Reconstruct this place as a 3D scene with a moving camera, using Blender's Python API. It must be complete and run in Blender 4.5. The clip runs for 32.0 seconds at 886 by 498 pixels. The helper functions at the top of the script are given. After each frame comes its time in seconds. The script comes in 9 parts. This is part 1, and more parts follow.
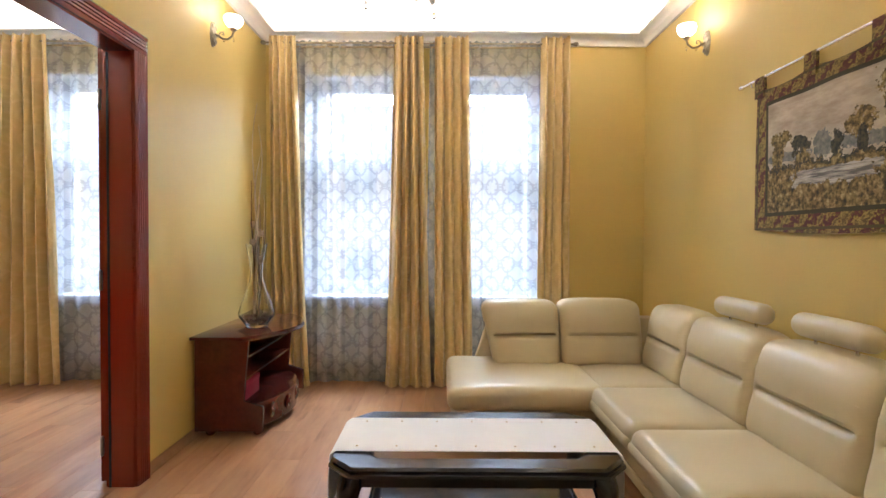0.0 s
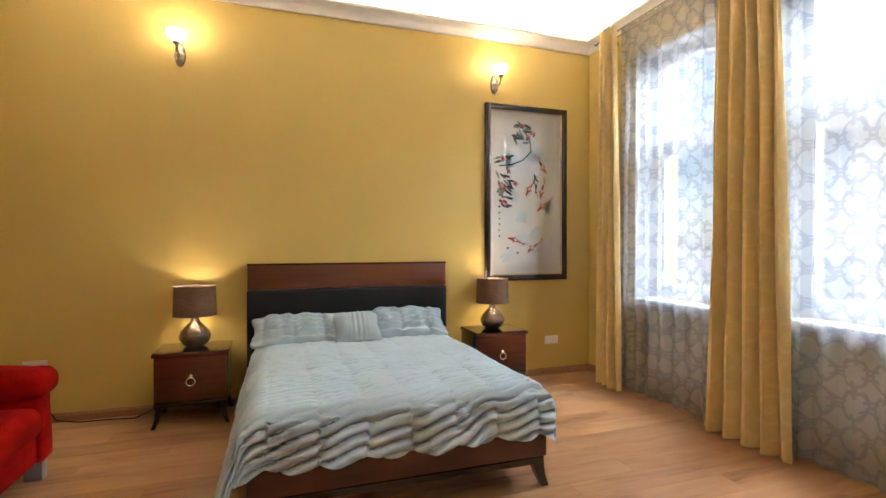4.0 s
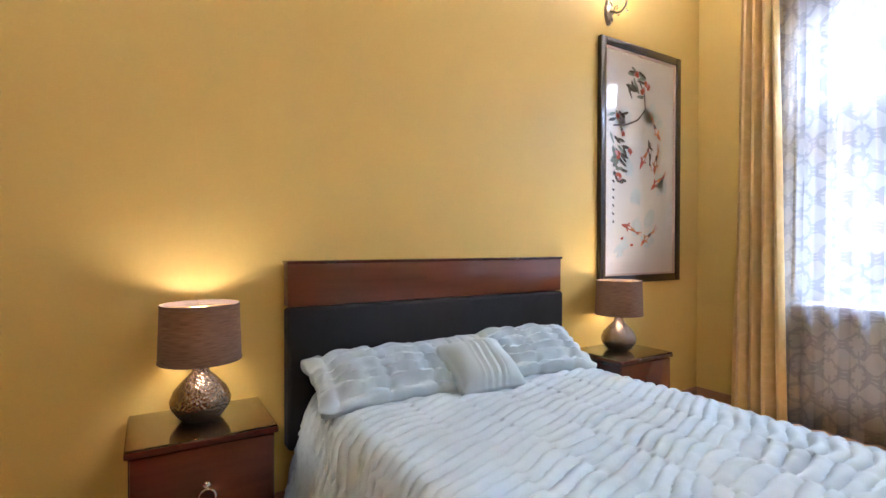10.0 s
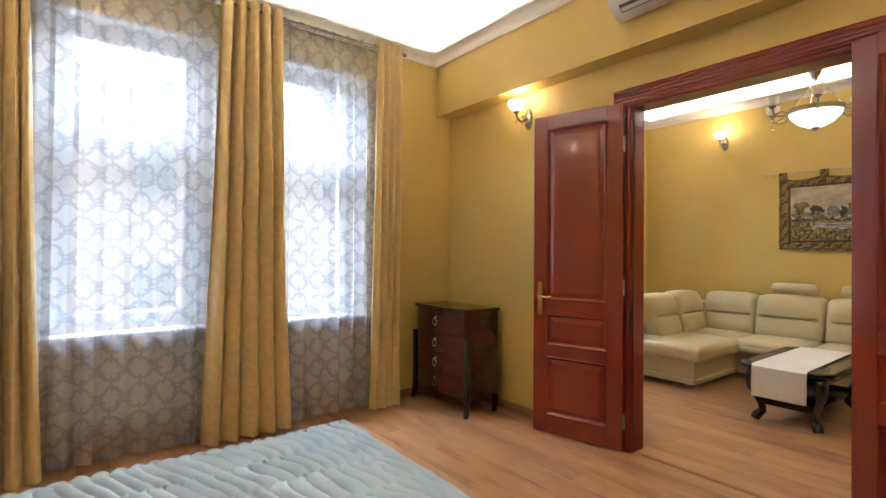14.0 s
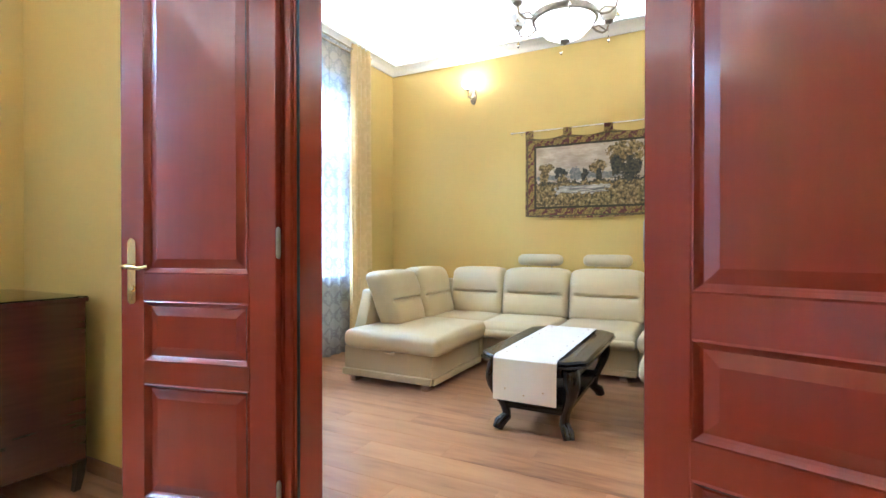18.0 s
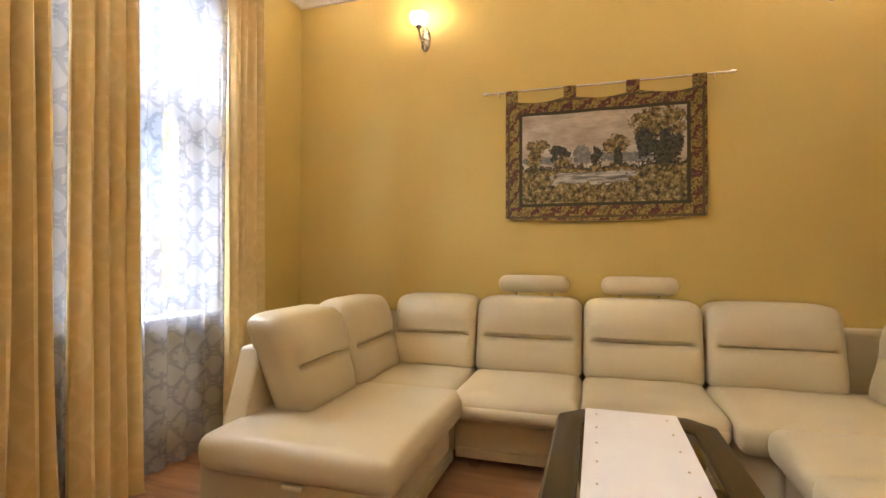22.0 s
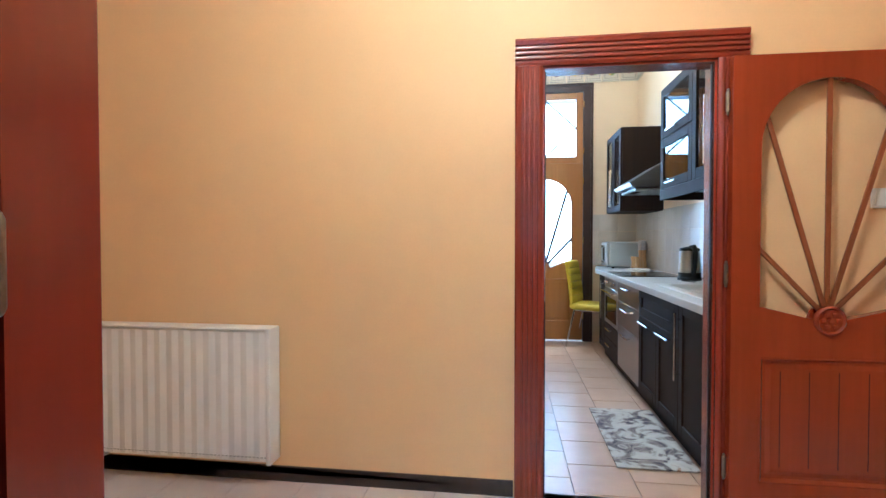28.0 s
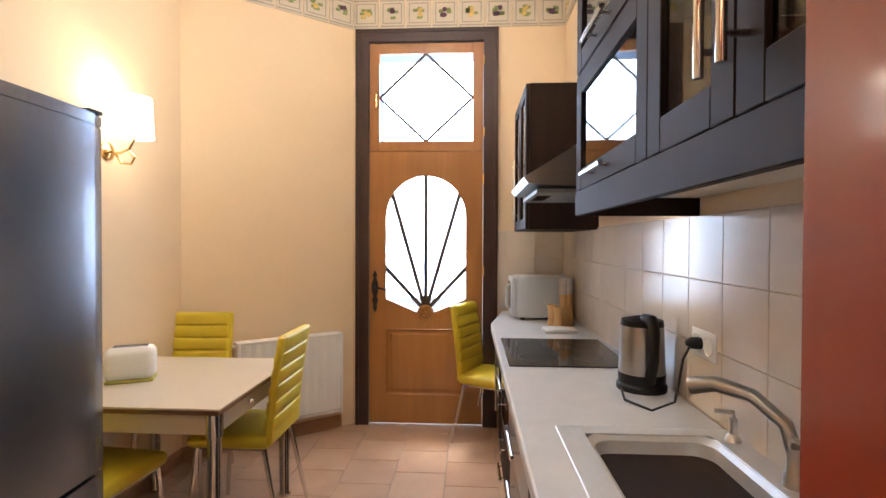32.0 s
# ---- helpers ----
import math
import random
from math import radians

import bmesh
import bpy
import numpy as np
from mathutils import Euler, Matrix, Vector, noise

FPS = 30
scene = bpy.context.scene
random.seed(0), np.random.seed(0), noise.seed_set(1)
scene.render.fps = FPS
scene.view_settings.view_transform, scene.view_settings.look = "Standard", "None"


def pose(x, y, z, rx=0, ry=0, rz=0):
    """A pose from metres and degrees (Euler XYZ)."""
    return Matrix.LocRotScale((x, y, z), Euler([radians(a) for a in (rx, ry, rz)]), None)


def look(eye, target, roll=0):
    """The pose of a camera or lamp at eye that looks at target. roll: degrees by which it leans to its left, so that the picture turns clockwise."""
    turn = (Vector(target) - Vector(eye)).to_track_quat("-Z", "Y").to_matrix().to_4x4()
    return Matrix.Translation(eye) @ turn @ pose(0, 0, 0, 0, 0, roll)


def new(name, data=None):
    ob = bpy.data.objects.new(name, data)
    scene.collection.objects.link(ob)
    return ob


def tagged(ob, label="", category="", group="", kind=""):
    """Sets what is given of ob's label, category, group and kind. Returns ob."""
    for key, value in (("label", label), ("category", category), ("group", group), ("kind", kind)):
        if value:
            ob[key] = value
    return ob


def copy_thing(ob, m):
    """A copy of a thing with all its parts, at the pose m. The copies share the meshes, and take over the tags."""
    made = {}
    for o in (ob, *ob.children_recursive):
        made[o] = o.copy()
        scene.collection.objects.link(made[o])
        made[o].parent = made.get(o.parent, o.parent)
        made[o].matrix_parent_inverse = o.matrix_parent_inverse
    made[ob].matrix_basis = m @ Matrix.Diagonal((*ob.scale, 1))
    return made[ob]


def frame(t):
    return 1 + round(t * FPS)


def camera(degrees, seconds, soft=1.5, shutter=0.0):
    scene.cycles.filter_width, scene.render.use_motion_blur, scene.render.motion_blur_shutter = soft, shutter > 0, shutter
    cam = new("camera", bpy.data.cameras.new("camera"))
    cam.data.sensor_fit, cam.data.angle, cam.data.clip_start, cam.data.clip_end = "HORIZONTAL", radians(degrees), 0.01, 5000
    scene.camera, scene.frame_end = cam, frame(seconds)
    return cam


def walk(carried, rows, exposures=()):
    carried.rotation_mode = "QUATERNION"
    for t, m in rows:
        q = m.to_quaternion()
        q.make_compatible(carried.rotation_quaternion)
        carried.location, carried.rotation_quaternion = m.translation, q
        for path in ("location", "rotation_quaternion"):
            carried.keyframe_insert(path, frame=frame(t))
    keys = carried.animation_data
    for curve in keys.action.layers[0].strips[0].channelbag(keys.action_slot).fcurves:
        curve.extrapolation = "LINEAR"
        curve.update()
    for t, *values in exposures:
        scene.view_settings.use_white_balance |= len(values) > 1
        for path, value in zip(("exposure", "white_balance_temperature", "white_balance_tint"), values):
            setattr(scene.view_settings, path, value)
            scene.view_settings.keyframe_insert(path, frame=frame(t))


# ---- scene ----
cam = camera(84.32, 32.0)
PATH = [
    (0.0, 0.545, -0.744, 1.454, 88.81, -0.32, -0.02),
    (0.5, 0.330, -0.559, 1.395, 88.94, -0.30, 9.35),
    (1.0, 0.011, -0.385, 1.367, 89.06, -0.52, 13.68),
    (1.5, -0.130, -0.100, 1.346, 88.97, -0.15, 19.27),
    (2.0, -0.240, 0.181, 1.346, 89.39, -0.02, 26.46),
    (2.5, -0.460, 0.453, 1.343, 89.34, 0.06, 36.03),
    (3.0, -0.699, 0.714, 1.344, 89.33, 0.21, 46.43),
    (3.5, -0.896, 0.946, 1.350, 89.50, 0.20, 57.99),
    (4.0, -1.059, 1.019, 1.356, 89.54, 0.04, 71.03),
    (4.5, -1.321, 0.880, 1.351, 89.74, 0.06, 83.71),
    (6.5, -1.748, 0.954, 1.333, 90.02, 0.04, 128.51),
    (7.0, -1.885, 0.803, 1.312, 90.28, 0.10, 127.43),
    (7.5, -2.058, 0.611, 1.261, 90.31, 0.06, 118.44),
    (8.0, -2.282, 0.289, 1.233, 90.49, -0.10, 103.23),
    (8.5, -2.550, 0.105, 1.231, 90.45, -0.28, 89.98),
    (9.0, -2.754, 0.054, 1.242, 90.30, -0.33, 75.52),
    (9.5, -2.962, 0.156, 1.263, 89.81, -0.26, 66.74),
    (10.0, -3.112, 0.235, 1.284, 89.37, -0.11, 58.91),
    (10.5, -3.314, 0.287, 1.302, 89.41, -0.15, 49.76),
    (11.0, -3.573, 0.392, 1.304, 89.21, -0.13, 37.82),
    (11.5, -3.814, 0.454, 1.315, 89.32, -0.31, 24.18),
    (12.0, -4.004, 0.478, 1.339, 89.54, -0.48, 12.55),
    (12.5, -4.163, 0.362, 1.370, 89.63, -0.52, -0.19),
    (13.0, -4.312, 0.142, 1.404, 89.82, -0.52, -11.80),
    (13.5, -4.488, 0.102, 1.435, 90.15, -0.52, -24.01),
    (14.0, -4.665, 0.088, 1.449, 90.42, -0.36, -37.63),
    (14.5, -4.778, -0.042, 1.440, 90.27, -0.23, -47.03),
    (15.0, -4.714, -0.028, 1.413, 90.42, -0.15, -55.61),
    (15.5, -4.509, -0.032, 1.373, 90.22, -0.10, -61.27),
    (17.5, -3.207, 0.477, 1.213, 89.48, 0.00, -63.74),
    (18.0, -2.817, 0.677, 1.190, 89.64, 0.01, -62.46),
    (18.5, -2.448, 0.900, 1.171, 89.72, -0.05, -60.57),
    (19.0, -2.109, 1.084, 1.166, 89.84, -0.09, -57.86),
    (19.5, -1.803, 1.209, 1.187, 89.83, -0.17, -52.40),
    (20.0, -1.546, 1.328, 1.208, 89.90, -0.28, -47.75),
    (20.5, -1.382, 1.336, 1.186, 90.18, -0.59, -46.42),
    (21.0, -1.269, 1.482, 1.189, 89.90, -0.32, -48.99),
    (21.5, -1.146, 1.672, 1.216, 90.26, -0.18, -58.73),
    (22.0, -1.142, 1.770, 1.252, 90.55, -0.11, -72.73),
    (22.5, -1.272, 1.904, 1.304, 90.38, -0.18, -87.68),
    (23.0, -1.372, 1.911, 1.355, 89.68, -0.18, -98.45),
    (23.5, -1.485, 1.870, 1.391, 88.92, -0.17, -107.76),
    (24.0, -1.447, 1.690, 1.396, 88.45, -0.11, -115.03),
    (24.5, -1.261, 1.361, 1.362, 88.55, 0.01, -122.08),
    (25.0, -1.120, 1.084, 1.324, 88.94, 0.03, -127.46),
    (25.5, -0.828, 0.751, 1.289, 89.31, 0.12, -133.93),
    (26.0, -0.623, 0.424, 1.245, 89.43, 0.09, -141.43),
    (26.5, -0.407, 0.008, 1.228, 89.37, 0.01, -148.46),
    (28.5, 0.054, -1.712, 1.209, 88.71, 0.04, -180.91),
    (29.0, -0.027, -2.099, 1.188, 88.80, 0.07, -188.76),
    (29.5, -0.124, -2.411, 1.185, 88.84, 0.04, -193.71),
    (30.0, -0.230, -2.728, 1.190, 88.89, 0.11, -197.46),
    (30.5, -0.351, -2.959, 1.213, 88.86, 0.12, -198.73),
    (31.0, -0.512, -3.168, 1.258, 88.98, 0.02, -196.63),
    (31.5, -0.637, -3.375, 1.331, 88.93, -0.04, -188.50),
    (32.0, -0.745, -3.506, 1.416, 89.19, -0.21, -176.86),
]
walk(cam, [(r[0], pose(*r[1:])) for r in PATH], [(0.0, 1.12, 5900, 15), (2.0, 1.08, 6250, 13), (4.0, 1.08, 6600, 13), (6.5, 1.45, 5600, 26), (8.0, 1.72, 5300, 26), (9.0, 1.68, 5500, 23), (10.0, 1.38, 5900, 21), (12.0, 1.0, 6400, 16), (14.0, 0.95, 6500, 15), (15.0, 1.28, 6300, 12), (15.5, 1.35, 6200, 11), (17.5, 1.78, 4900, 7), (20.0, 1.66, 4700, 9), (21.0, 1.32, 6000, 14), (22.0, 1.12, 6900, 21), (23.0, 1.24, 6800, 18), (24.0, 1.5, 5500, 18), (25.0, 1.62, 4800, 20), (26.0, 1.8, 4700, 18), (26.5, 1.65, 4650, 15), (28.5, 1.58, 4300, -4), (29.3, 1.48, 4500, 0), (30.0, 1.42, 5100, 8), (31.0, 1.52, 5600, 15), (32.0, 1.50, 5800, 14)])

# ---------- world, sun, exposure ----------
world = bpy.data.worlds.new("sky")
scene.world = world
world.use_nodes = True
wn = world.node_tree.nodes
sky = wn.new("ShaderNodeTexSky")
sky.sky_type, sky.sun_disc = "NISHITA", False
sky.sun_elevation, sky.sun_rotation = radians(42), radians(200)
wn["Background"].inputs["Strength"].default_value = 0.07
world.node_tree.links.new(sky.outputs[0], wn["Background"].inputs["Color"])
sun = new("sun", bpy.data.lights.new("sun", "SUN"))
sun.data.energy, sun.data.angle, sun.data.color = 1.0, radians(12), (1.0, 0.95, 0.88)
sun.matrix_world = look((0, 0, 20), (-3, 8, 0))


def lamp_area(name, at, target, sx, sy, watts, color):
    d = bpy.data.lights.new(name, "AREA")
    d.shape, d.size, d.size_y, d.energy, d.color = "RECTANGLE", sx, sy, watts, color
    o = new(name, d)
    o.matrix_world = look(at, target)
    return o


def lamp_point(name, at, watts, color, radius=0.03):
    d = bpy.data.lights.new(name, "POINT")
    d.energy, d.color, d.shadow_soft_size = watts, color, radius
    o = new(name, d)
    o.location = at
    return o


WARM, DAY, COVE = (1.0, 0.84, 0.60), (0.70, 0.85, 1.0), (1.0, 0.93, 0.82)
# panes of the street windows: centres in x, glass 0.70 wide, 0.99 to 2.97 high
WINDOWS = (-4.28, -2.96, -0.31, 1.06)
for wx in WINDOWS:
    lamp_area("window_daylight", (wx, 5.7, 3.75), (wx, 3.6, 1.2), 1.3, 1.3, 120, DAY)
lamp_area("kitchen_daylight", (-0.42, -7.7, 1.9), (-0.42, -4, 1.2), 0.8, 2.0, 18, DAY)

# ---------- mesh helpers ----------


class Shape:
    """A small mesh builder: collects solids into one bmesh."""

    def __init__(self):
        self.bm = bmesh.new()

    def faces(self, pts, polys):
        vs = [self.bm.verts.new(p) for p in pts]
        for q in polys:
            try:
                self.bm.faces.new([vs[i] for i in q])
            except ValueError:
                pass
        return vs

    def box(self, x0, x1, y0, y1, z0, z1, bevel=0.0, seg=2):
        pts = [(x, y, z) for x in (x0, x1) for y in (y0, y1) for z in (z0, z1)]
        vs = self.faces(pts, [(0, 1, 3, 2), (4, 6, 7, 5), (0, 4, 5, 1), (2, 3, 7, 6), (0, 2, 6, 4), (1, 5, 7, 3)])
        if bevel > 0:
            es = list({e for v in vs for e in v.link_edges})
            bmesh.ops.bevel(self.bm, geom=es, offset=bevel, segments=seg, profile=0.5, affect="EDGES")
        return self

    def rings(self, rows, closed=True, caps=True):
        """Skins a list of rings, each a list of points of equal count."""
        n = len(rows[0])
        vs = [[self.bm.verts.new(p) for p in r] for r in rows]
        for a, b in zip(vs, vs[1:]):
            for i in range(n if closed else n - 1):
                j = (i + 1) % n
                self.bm.faces.new((a[i], a[j], b[j], b[i]))
        if caps and closed:
            self.bm.faces.new(vs[0][::-1])
            self.bm.faces.new(vs[-1])
        return self

    def lathe(self, profile, at=(0, 0, 0), seg=24, caps=True, axis="z"):
        rows = []
        for r, h in profile:
            row = []
            for i in range(seg):
                a = 2 * math.pi * i / seg
                c, s = max(r, 1e-4) * math.cos(a), max(r, 1e-4) * math.sin(a)
                p = {"z": (c, s, h), "x": (h, c, s), "y": (s, h, c)}[axis]
                row.append((at[0] + p[0], at[1] + p[1], at[2] + p[2]))
            rows.append(row)
        return self.rings(rows, True, caps)

    def tube(self, path, radius, seg=8, caps=True):
        """A round bar along a path; radius is a number or one for each point."""
        pts = [Vector(p) for p in path]
        rad = radius if isinstance(radius, (list, tuple)) else [radius] * len(pts)
        rows, up = [], Vector((0.013, 0.021, 1)).normalized()
        for i, p in enumerate(pts):
            d = (pts[min(i + 1, len(pts) - 1)] - pts[max(i - 1, 0)]).normalized()
            if abs(d.dot(up)) > 0.95:
                up = Vector((1, 0.02, 0.013)).normalized()
            u = d.cross(up).normalized()
            w = u.cross(d).normalized()
            up = w
            rows.append([p + (u * math.cos(2 * math.pi * k / seg) + w * math.sin(2 * math.pi * k / seg)) * rad[i] for k in range(seg)])
        return self.rings(rows, True, caps)

    def prism(self, outline, lo, hi, axis="z", bevel=0.0):
        """A flat outline pushed along an axis. Outline coordinates are the two other axes in order."""
        def put(a, b, h):
            return {"z": (a, b, h), "x": (h, a, b), "y": (a, h, b)}[axis]
        n = len(outline)
        vs = self.faces([put(a, b, lo) for a, b in outline] + [put(a, b, hi) for a, b in outline],
                        [tuple(range(n))[::-1], tuple(range(n, 2 * n))] + [(i, (i + 1) % n, n + (i + 1) % n, n + i) for i in range(n)])
        if bevel > 0:
            es = list({e for v in vs for e in v.link_edges})
            bmesh.ops.bevel(self.bm, geom=es, offset=bevel, segments=2, profile=0.5, affect="EDGES")
        return self

    def soft(self, x0, x1, y0, y1, z0, z1, r=0.05, puff=(0, 0, 0), res=8, warp=None):
        """A cushion: a rounded box whose faces swell by puff along each axis."""
        c = Vector(((x0 + x1) / 2, (y0 + y1) / 2, (z0 + z1) / 2))
        h = Vector(((x1 - x0) / 2, (y1 - y0) / 2, (z1 - z0) / 2))
        r = min(r, h.x, h.y, h.z)
        seen = {}

        def at(p):
            k = tuple(round(q, 5) for q in p)
            if k not in seen:
                v = Vector([p[i] * h[i] for i in range(3)])
                inner = Vector([max(-h[i] + r, min(h[i] - r, v[i])) for i in range(3)])
                d = v - inner
                q = inner + (d.normalized() * r if d.length > 1e-9 else d)
                for i in range(3):
                    a, b = (i + 1) % 3, (i + 2) % 3
                    q[i] += puff[i] * (1 - p[a] ** 4) * (1 - p[b] ** 4) * (1 if p[i] > 0.999 else -1 if p[i] < -0.999 else p[i])
                q += c
                if warp:
                    q = Vector(warp(q))
                seen[k] = self.bm.verts.new(q)
            return seen[k]

        def steps(i):
            e = r / h[i]
            inner = max(2, int(res * min(1, h[i] / max(h))))
            s = [-1, -1 + e * 0.3, -1 + e * 0.65]
            m = 2 - 2 * e
            if m > 1e-6:
                s += [-1 + e + m * k / inner for k in range(inner + 1)]
            else:
                s += [0]
            return s + [1 - e * 0.65, 1 - e * 0.3, 1]
        st = [steps(i) for i in range(3)]
        for i in range(3):
            a, b = (i + 1) % 3, (i + 2) % 3
            for side in (-1, 1):
                for u0, u1 in zip(st[a], st[a][1:]):
                    for v0, v1 in zip(st[b], st[b][1:]):
                        q = []
                        for u, v in ((u0, v0), (u1, v0), (u1, v1), (u0, v1)):
                            p = [0, 0, 0]
                            p[i], p[a], p[b] = side, u, v
                            q.append(at(p))
                        if side < 0:
                            q.reverse()
                        try:
                            self.bm.faces.new(q)
                        except ValueError:
                            pass
        return self

    def turn(self, m):
        self.bm.transform(m)
        return self


def done(name, shape, material, smooth=True, sharp=40):
    bm = shape.bm
    bmesh.ops.recalc_face_normals(bm, faces=bm.faces)
    me = bpy.data.meshes.new(name)
    if smooth:
        lim = radians(sharp)
        for f in bm.faces:
            f.smooth = True
        for e in bm.edges:
            if len(e.link_faces) == 2 and e.calc_face_angle(0) > lim:
                e.smooth = False
    bm.to_mesh(me)
    bm.free()
    me.materials.append(material)
    return me


def part(name, shape, material, parent=None, label="", smooth=True):
    """Links a shape as one mesh object under a thing or part."""
    ob = new(name, done(name, shape, material, smooth))
    if parent:
        ob.parent = parent
    if label:
        tagged(ob, label)
    return ob


def thing(name, label, category, at=(0, 0, 0), rz=0, group=""):
    ob = new(name)
    ob.empty_display_size = 0.1
    ob.matrix_basis = pose(*at, 0, 0, rz)
    return tagged(ob, label, category, group)


def setting(name, shape, material, label="", smooth=True):
    return tagged(new(name, done(name, shape, material, smooth)), label, "", "", "structure")


# ---------- materials ----------


def material(name):
    m = bpy.data.materials.new(name)
    m.use_nodes = True
    nt = m.node_tree
    return m, nt, nt.nodes["Principled BSDF"]


def nod(nt, kind, **inputs):
    n = nt.nodes.new(kind)
    for k, v in inputs.items():
        n.inputs[k].default_value = v
    return n


def coords(nt, kind="Object", scale=(1, 1, 1)):
    tc, mp = nt.nodes.new("ShaderNodeTexCoord"), nt.nodes.new("ShaderNodeMapping")
    mp.inputs["Scale"].default_value = scale
    nt.links.new(tc.outputs[kind], mp.inputs["Vector"])
    return mp.outputs["Vector"]


def world_coords(nt, scale=(1, 1, 1)):
    g, mp = nt.nodes.new("ShaderNodeNewGeometry"), nt.nodes.new("ShaderNodeMapping")
    mp.inputs["Scale"].default_value = scale
    nt.links.new(g.outputs["Position"], mp.inputs["Vector"])
    return mp.outputs["Vector"]


def ramp(nt, fac, stops):
    r = nt.nodes.new("ShaderNodeValToRGB")
    el = r.color_ramp.elements
    while len(el) < len(stops):
        el.new(0.5)
    for e, (p, c) in zip(el, stops):
        e.position, e.color = p, (*c, 1) if len(c) == 3 else c
    nt.links.new(fac, r.inputs["Fac"])
    return r.outputs["Color"]


def bump(nt, bsdf, height, strength, distance=0.01):
    b = nod(nt, "ShaderNodeBump", Strength=strength, Distance=distance)
    nt.links.new(height, b.inputs["Height"])
    nt.links.new(b.outputs["Normal"], bsdf.inputs["Normal"])


def shade(c, k):
    return tuple(max(0, min(1, x * k)) for x in c)


def surface(name, color, rough=0.5, metal=0.0, vary=0.12, scale=6.0, grain=60.0, relief=0.05, coat=0.0, stretch=(1, 1, 1), sheen=0.0, space="Object"):
    """A plain material with variation at two scales and fine relief."""
    m, nt, b = material(name)
    v = coords(nt, "Object", stretch) if space == "Object" else world_coords(nt, stretch)
    n1 = nod(nt, "ShaderNodeTexNoise", Scale=scale, Detail=4.0)
    n2 = nod(nt, "ShaderNodeTexNoise", Scale=grain, Detail=3.0)
    nt.links.new(v, n1.inputs["Vector"])
    nt.links.new(v, n2.inputs["Vector"])
    mx = nod(nt, "ShaderNodeMath")
    mx.operation = "ADD"
    half = nod(nt, "ShaderNodeMath")
    half.operation = "MULTIPLY"
    half.inputs[1].default_value = 0.35
    nt.links.new(n2.outputs["Fac"], half.inputs[0])
    nt.links.new(n1.outputs["Fac"], mx.inputs[0])
    nt.links.new(half.outputs[0], mx.inputs[1])
    nt.links.new(ramp(nt, mx.outputs[0], [(0.4, shade(color, 1 - vary)), (0.95, shade(color, 1 + vary))]), b.inputs["Base Color"])
    b.inputs["Roughness"].default_value, b.inputs["Metallic"].default_value = rough, metal
    b.inputs["Coat Weight"].default_value = coat
    b.inputs["Coat Roughness"].default_value = 0.12
    b.inputs["Sheen Weight"].default_value = sheen
    if relief:
        bump(nt, b, n2.outputs["Fac"], relief, 0.004)
    return m


def wood(name, light, dark, rough=0.3, coat=0.3, along="z", size=1.0, contrast=1.0):
    """Varnished wood with grain stretched along an axis."""
    m, nt, b = material(name)
    st = {"x": (0.5, 7, 7), "y": (7, 0.5, 7), "z": (7, 7, 0.5)}[along]
    v = coords(nt, "Object", tuple(s * size for s in st))
    n1 = nod(nt, "ShaderNodeTexNoise", Scale=1.3, Detail=6.0, Distortion=0.8)
    n2 = nod(nt, "ShaderNodeTexNoise", Scale=9.0, Detail=4.0)
    nt.links.new(v, n1.inputs["Vector"])
    nt.links.new(v, n2.inputs["Vector"])
    mx = nod(nt, "ShaderNodeMix")
    mx.inputs["Factor"].default_value = 0.35
    nt.links.new(n1.outputs["Fac"], mx.inputs["A"])
    nt.links.new(n2.outputs["Fac"], mx.inputs["B"])
    w = 0.22 / contrast
    nt.links.new(ramp(nt, mx.outputs["Result"], [(0.5 - w, dark), (0.5 + w, light)]), b.inputs["Base Color"])
    b.inputs["Roughness"].default_value, b.inputs["Coat Weight"].default_value = rough, coat
    b.inputs["Coat Roughness"].default_value = 0.1
    bump(nt, b, n2.outputs["Fac"], 0.015, 0.002)
    return m


def glass(name, color=(1, 1, 1), rough=0.0, ior=1.45):
    m, nt, b = material(name)
    b.inputs["Base Color"].default_value = (*color, 1)
    b.inputs["Transmission Weight"].default_value = 1.0
    b.inputs["Roughness"].default_value, b.inputs["IOR"].default_value = rough, ior
    return m


def glow(name, color, strength):
    m, nt, b = material(name)
    b.inputs["Base Color"].default_value = (*color, 1)
    b.inputs["Emission Color"].default_value = (*color, 1)
    b.inputs["Emission Strength"].default_value = strength
    return m


OCHRE = surface("ochre_wall_paint", (0.61, 0.430, 0.118), 0.6, vary=0.05, scale=1.2, grain=90, relief=0.06, space="World")
PEACH = surface("peach_wall_paint", (0.77, 0.505, 0.25), 0.62, vary=0.05, scale=1.2, grain=90, relief=0.06, space="World")
CREAM = surface("cream_kitchen_paint", (0.78, 0.60, 0.38), 0.62, vary=0.04, scale=1.2, grain=90, relief=0.05, space="World")
WHITE = surface("white_ceiling_paint", (0.82, 0.81, 0.78), 0.7, vary=0.03, scale=1.0, grain=80, relief=0.04)
STUCCO = surface("white_cornice_plaster", (0.80, 0.76, 0.70), 0.55, vary=0.04, grain=70)
MAHOGANY = wood("red_mahogany_lacquer", (0.245, 0.032, 0.012), (0.185, 0.022, 0.009), 0.27, 0.45, "z", 0.7, 0.55)
DARKRED = wood("dark_cherry_lacquer", (0.085, 0.020, 0.012), (0.035, 0.008, 0.006), 0.22, 0.5, "x", 0.7)
BLACKWOOD = surface("black_lacquered_wood", (0.018, 0.012, 0.010), 0.25, vary=0.2, coat=0.4, grain=30)
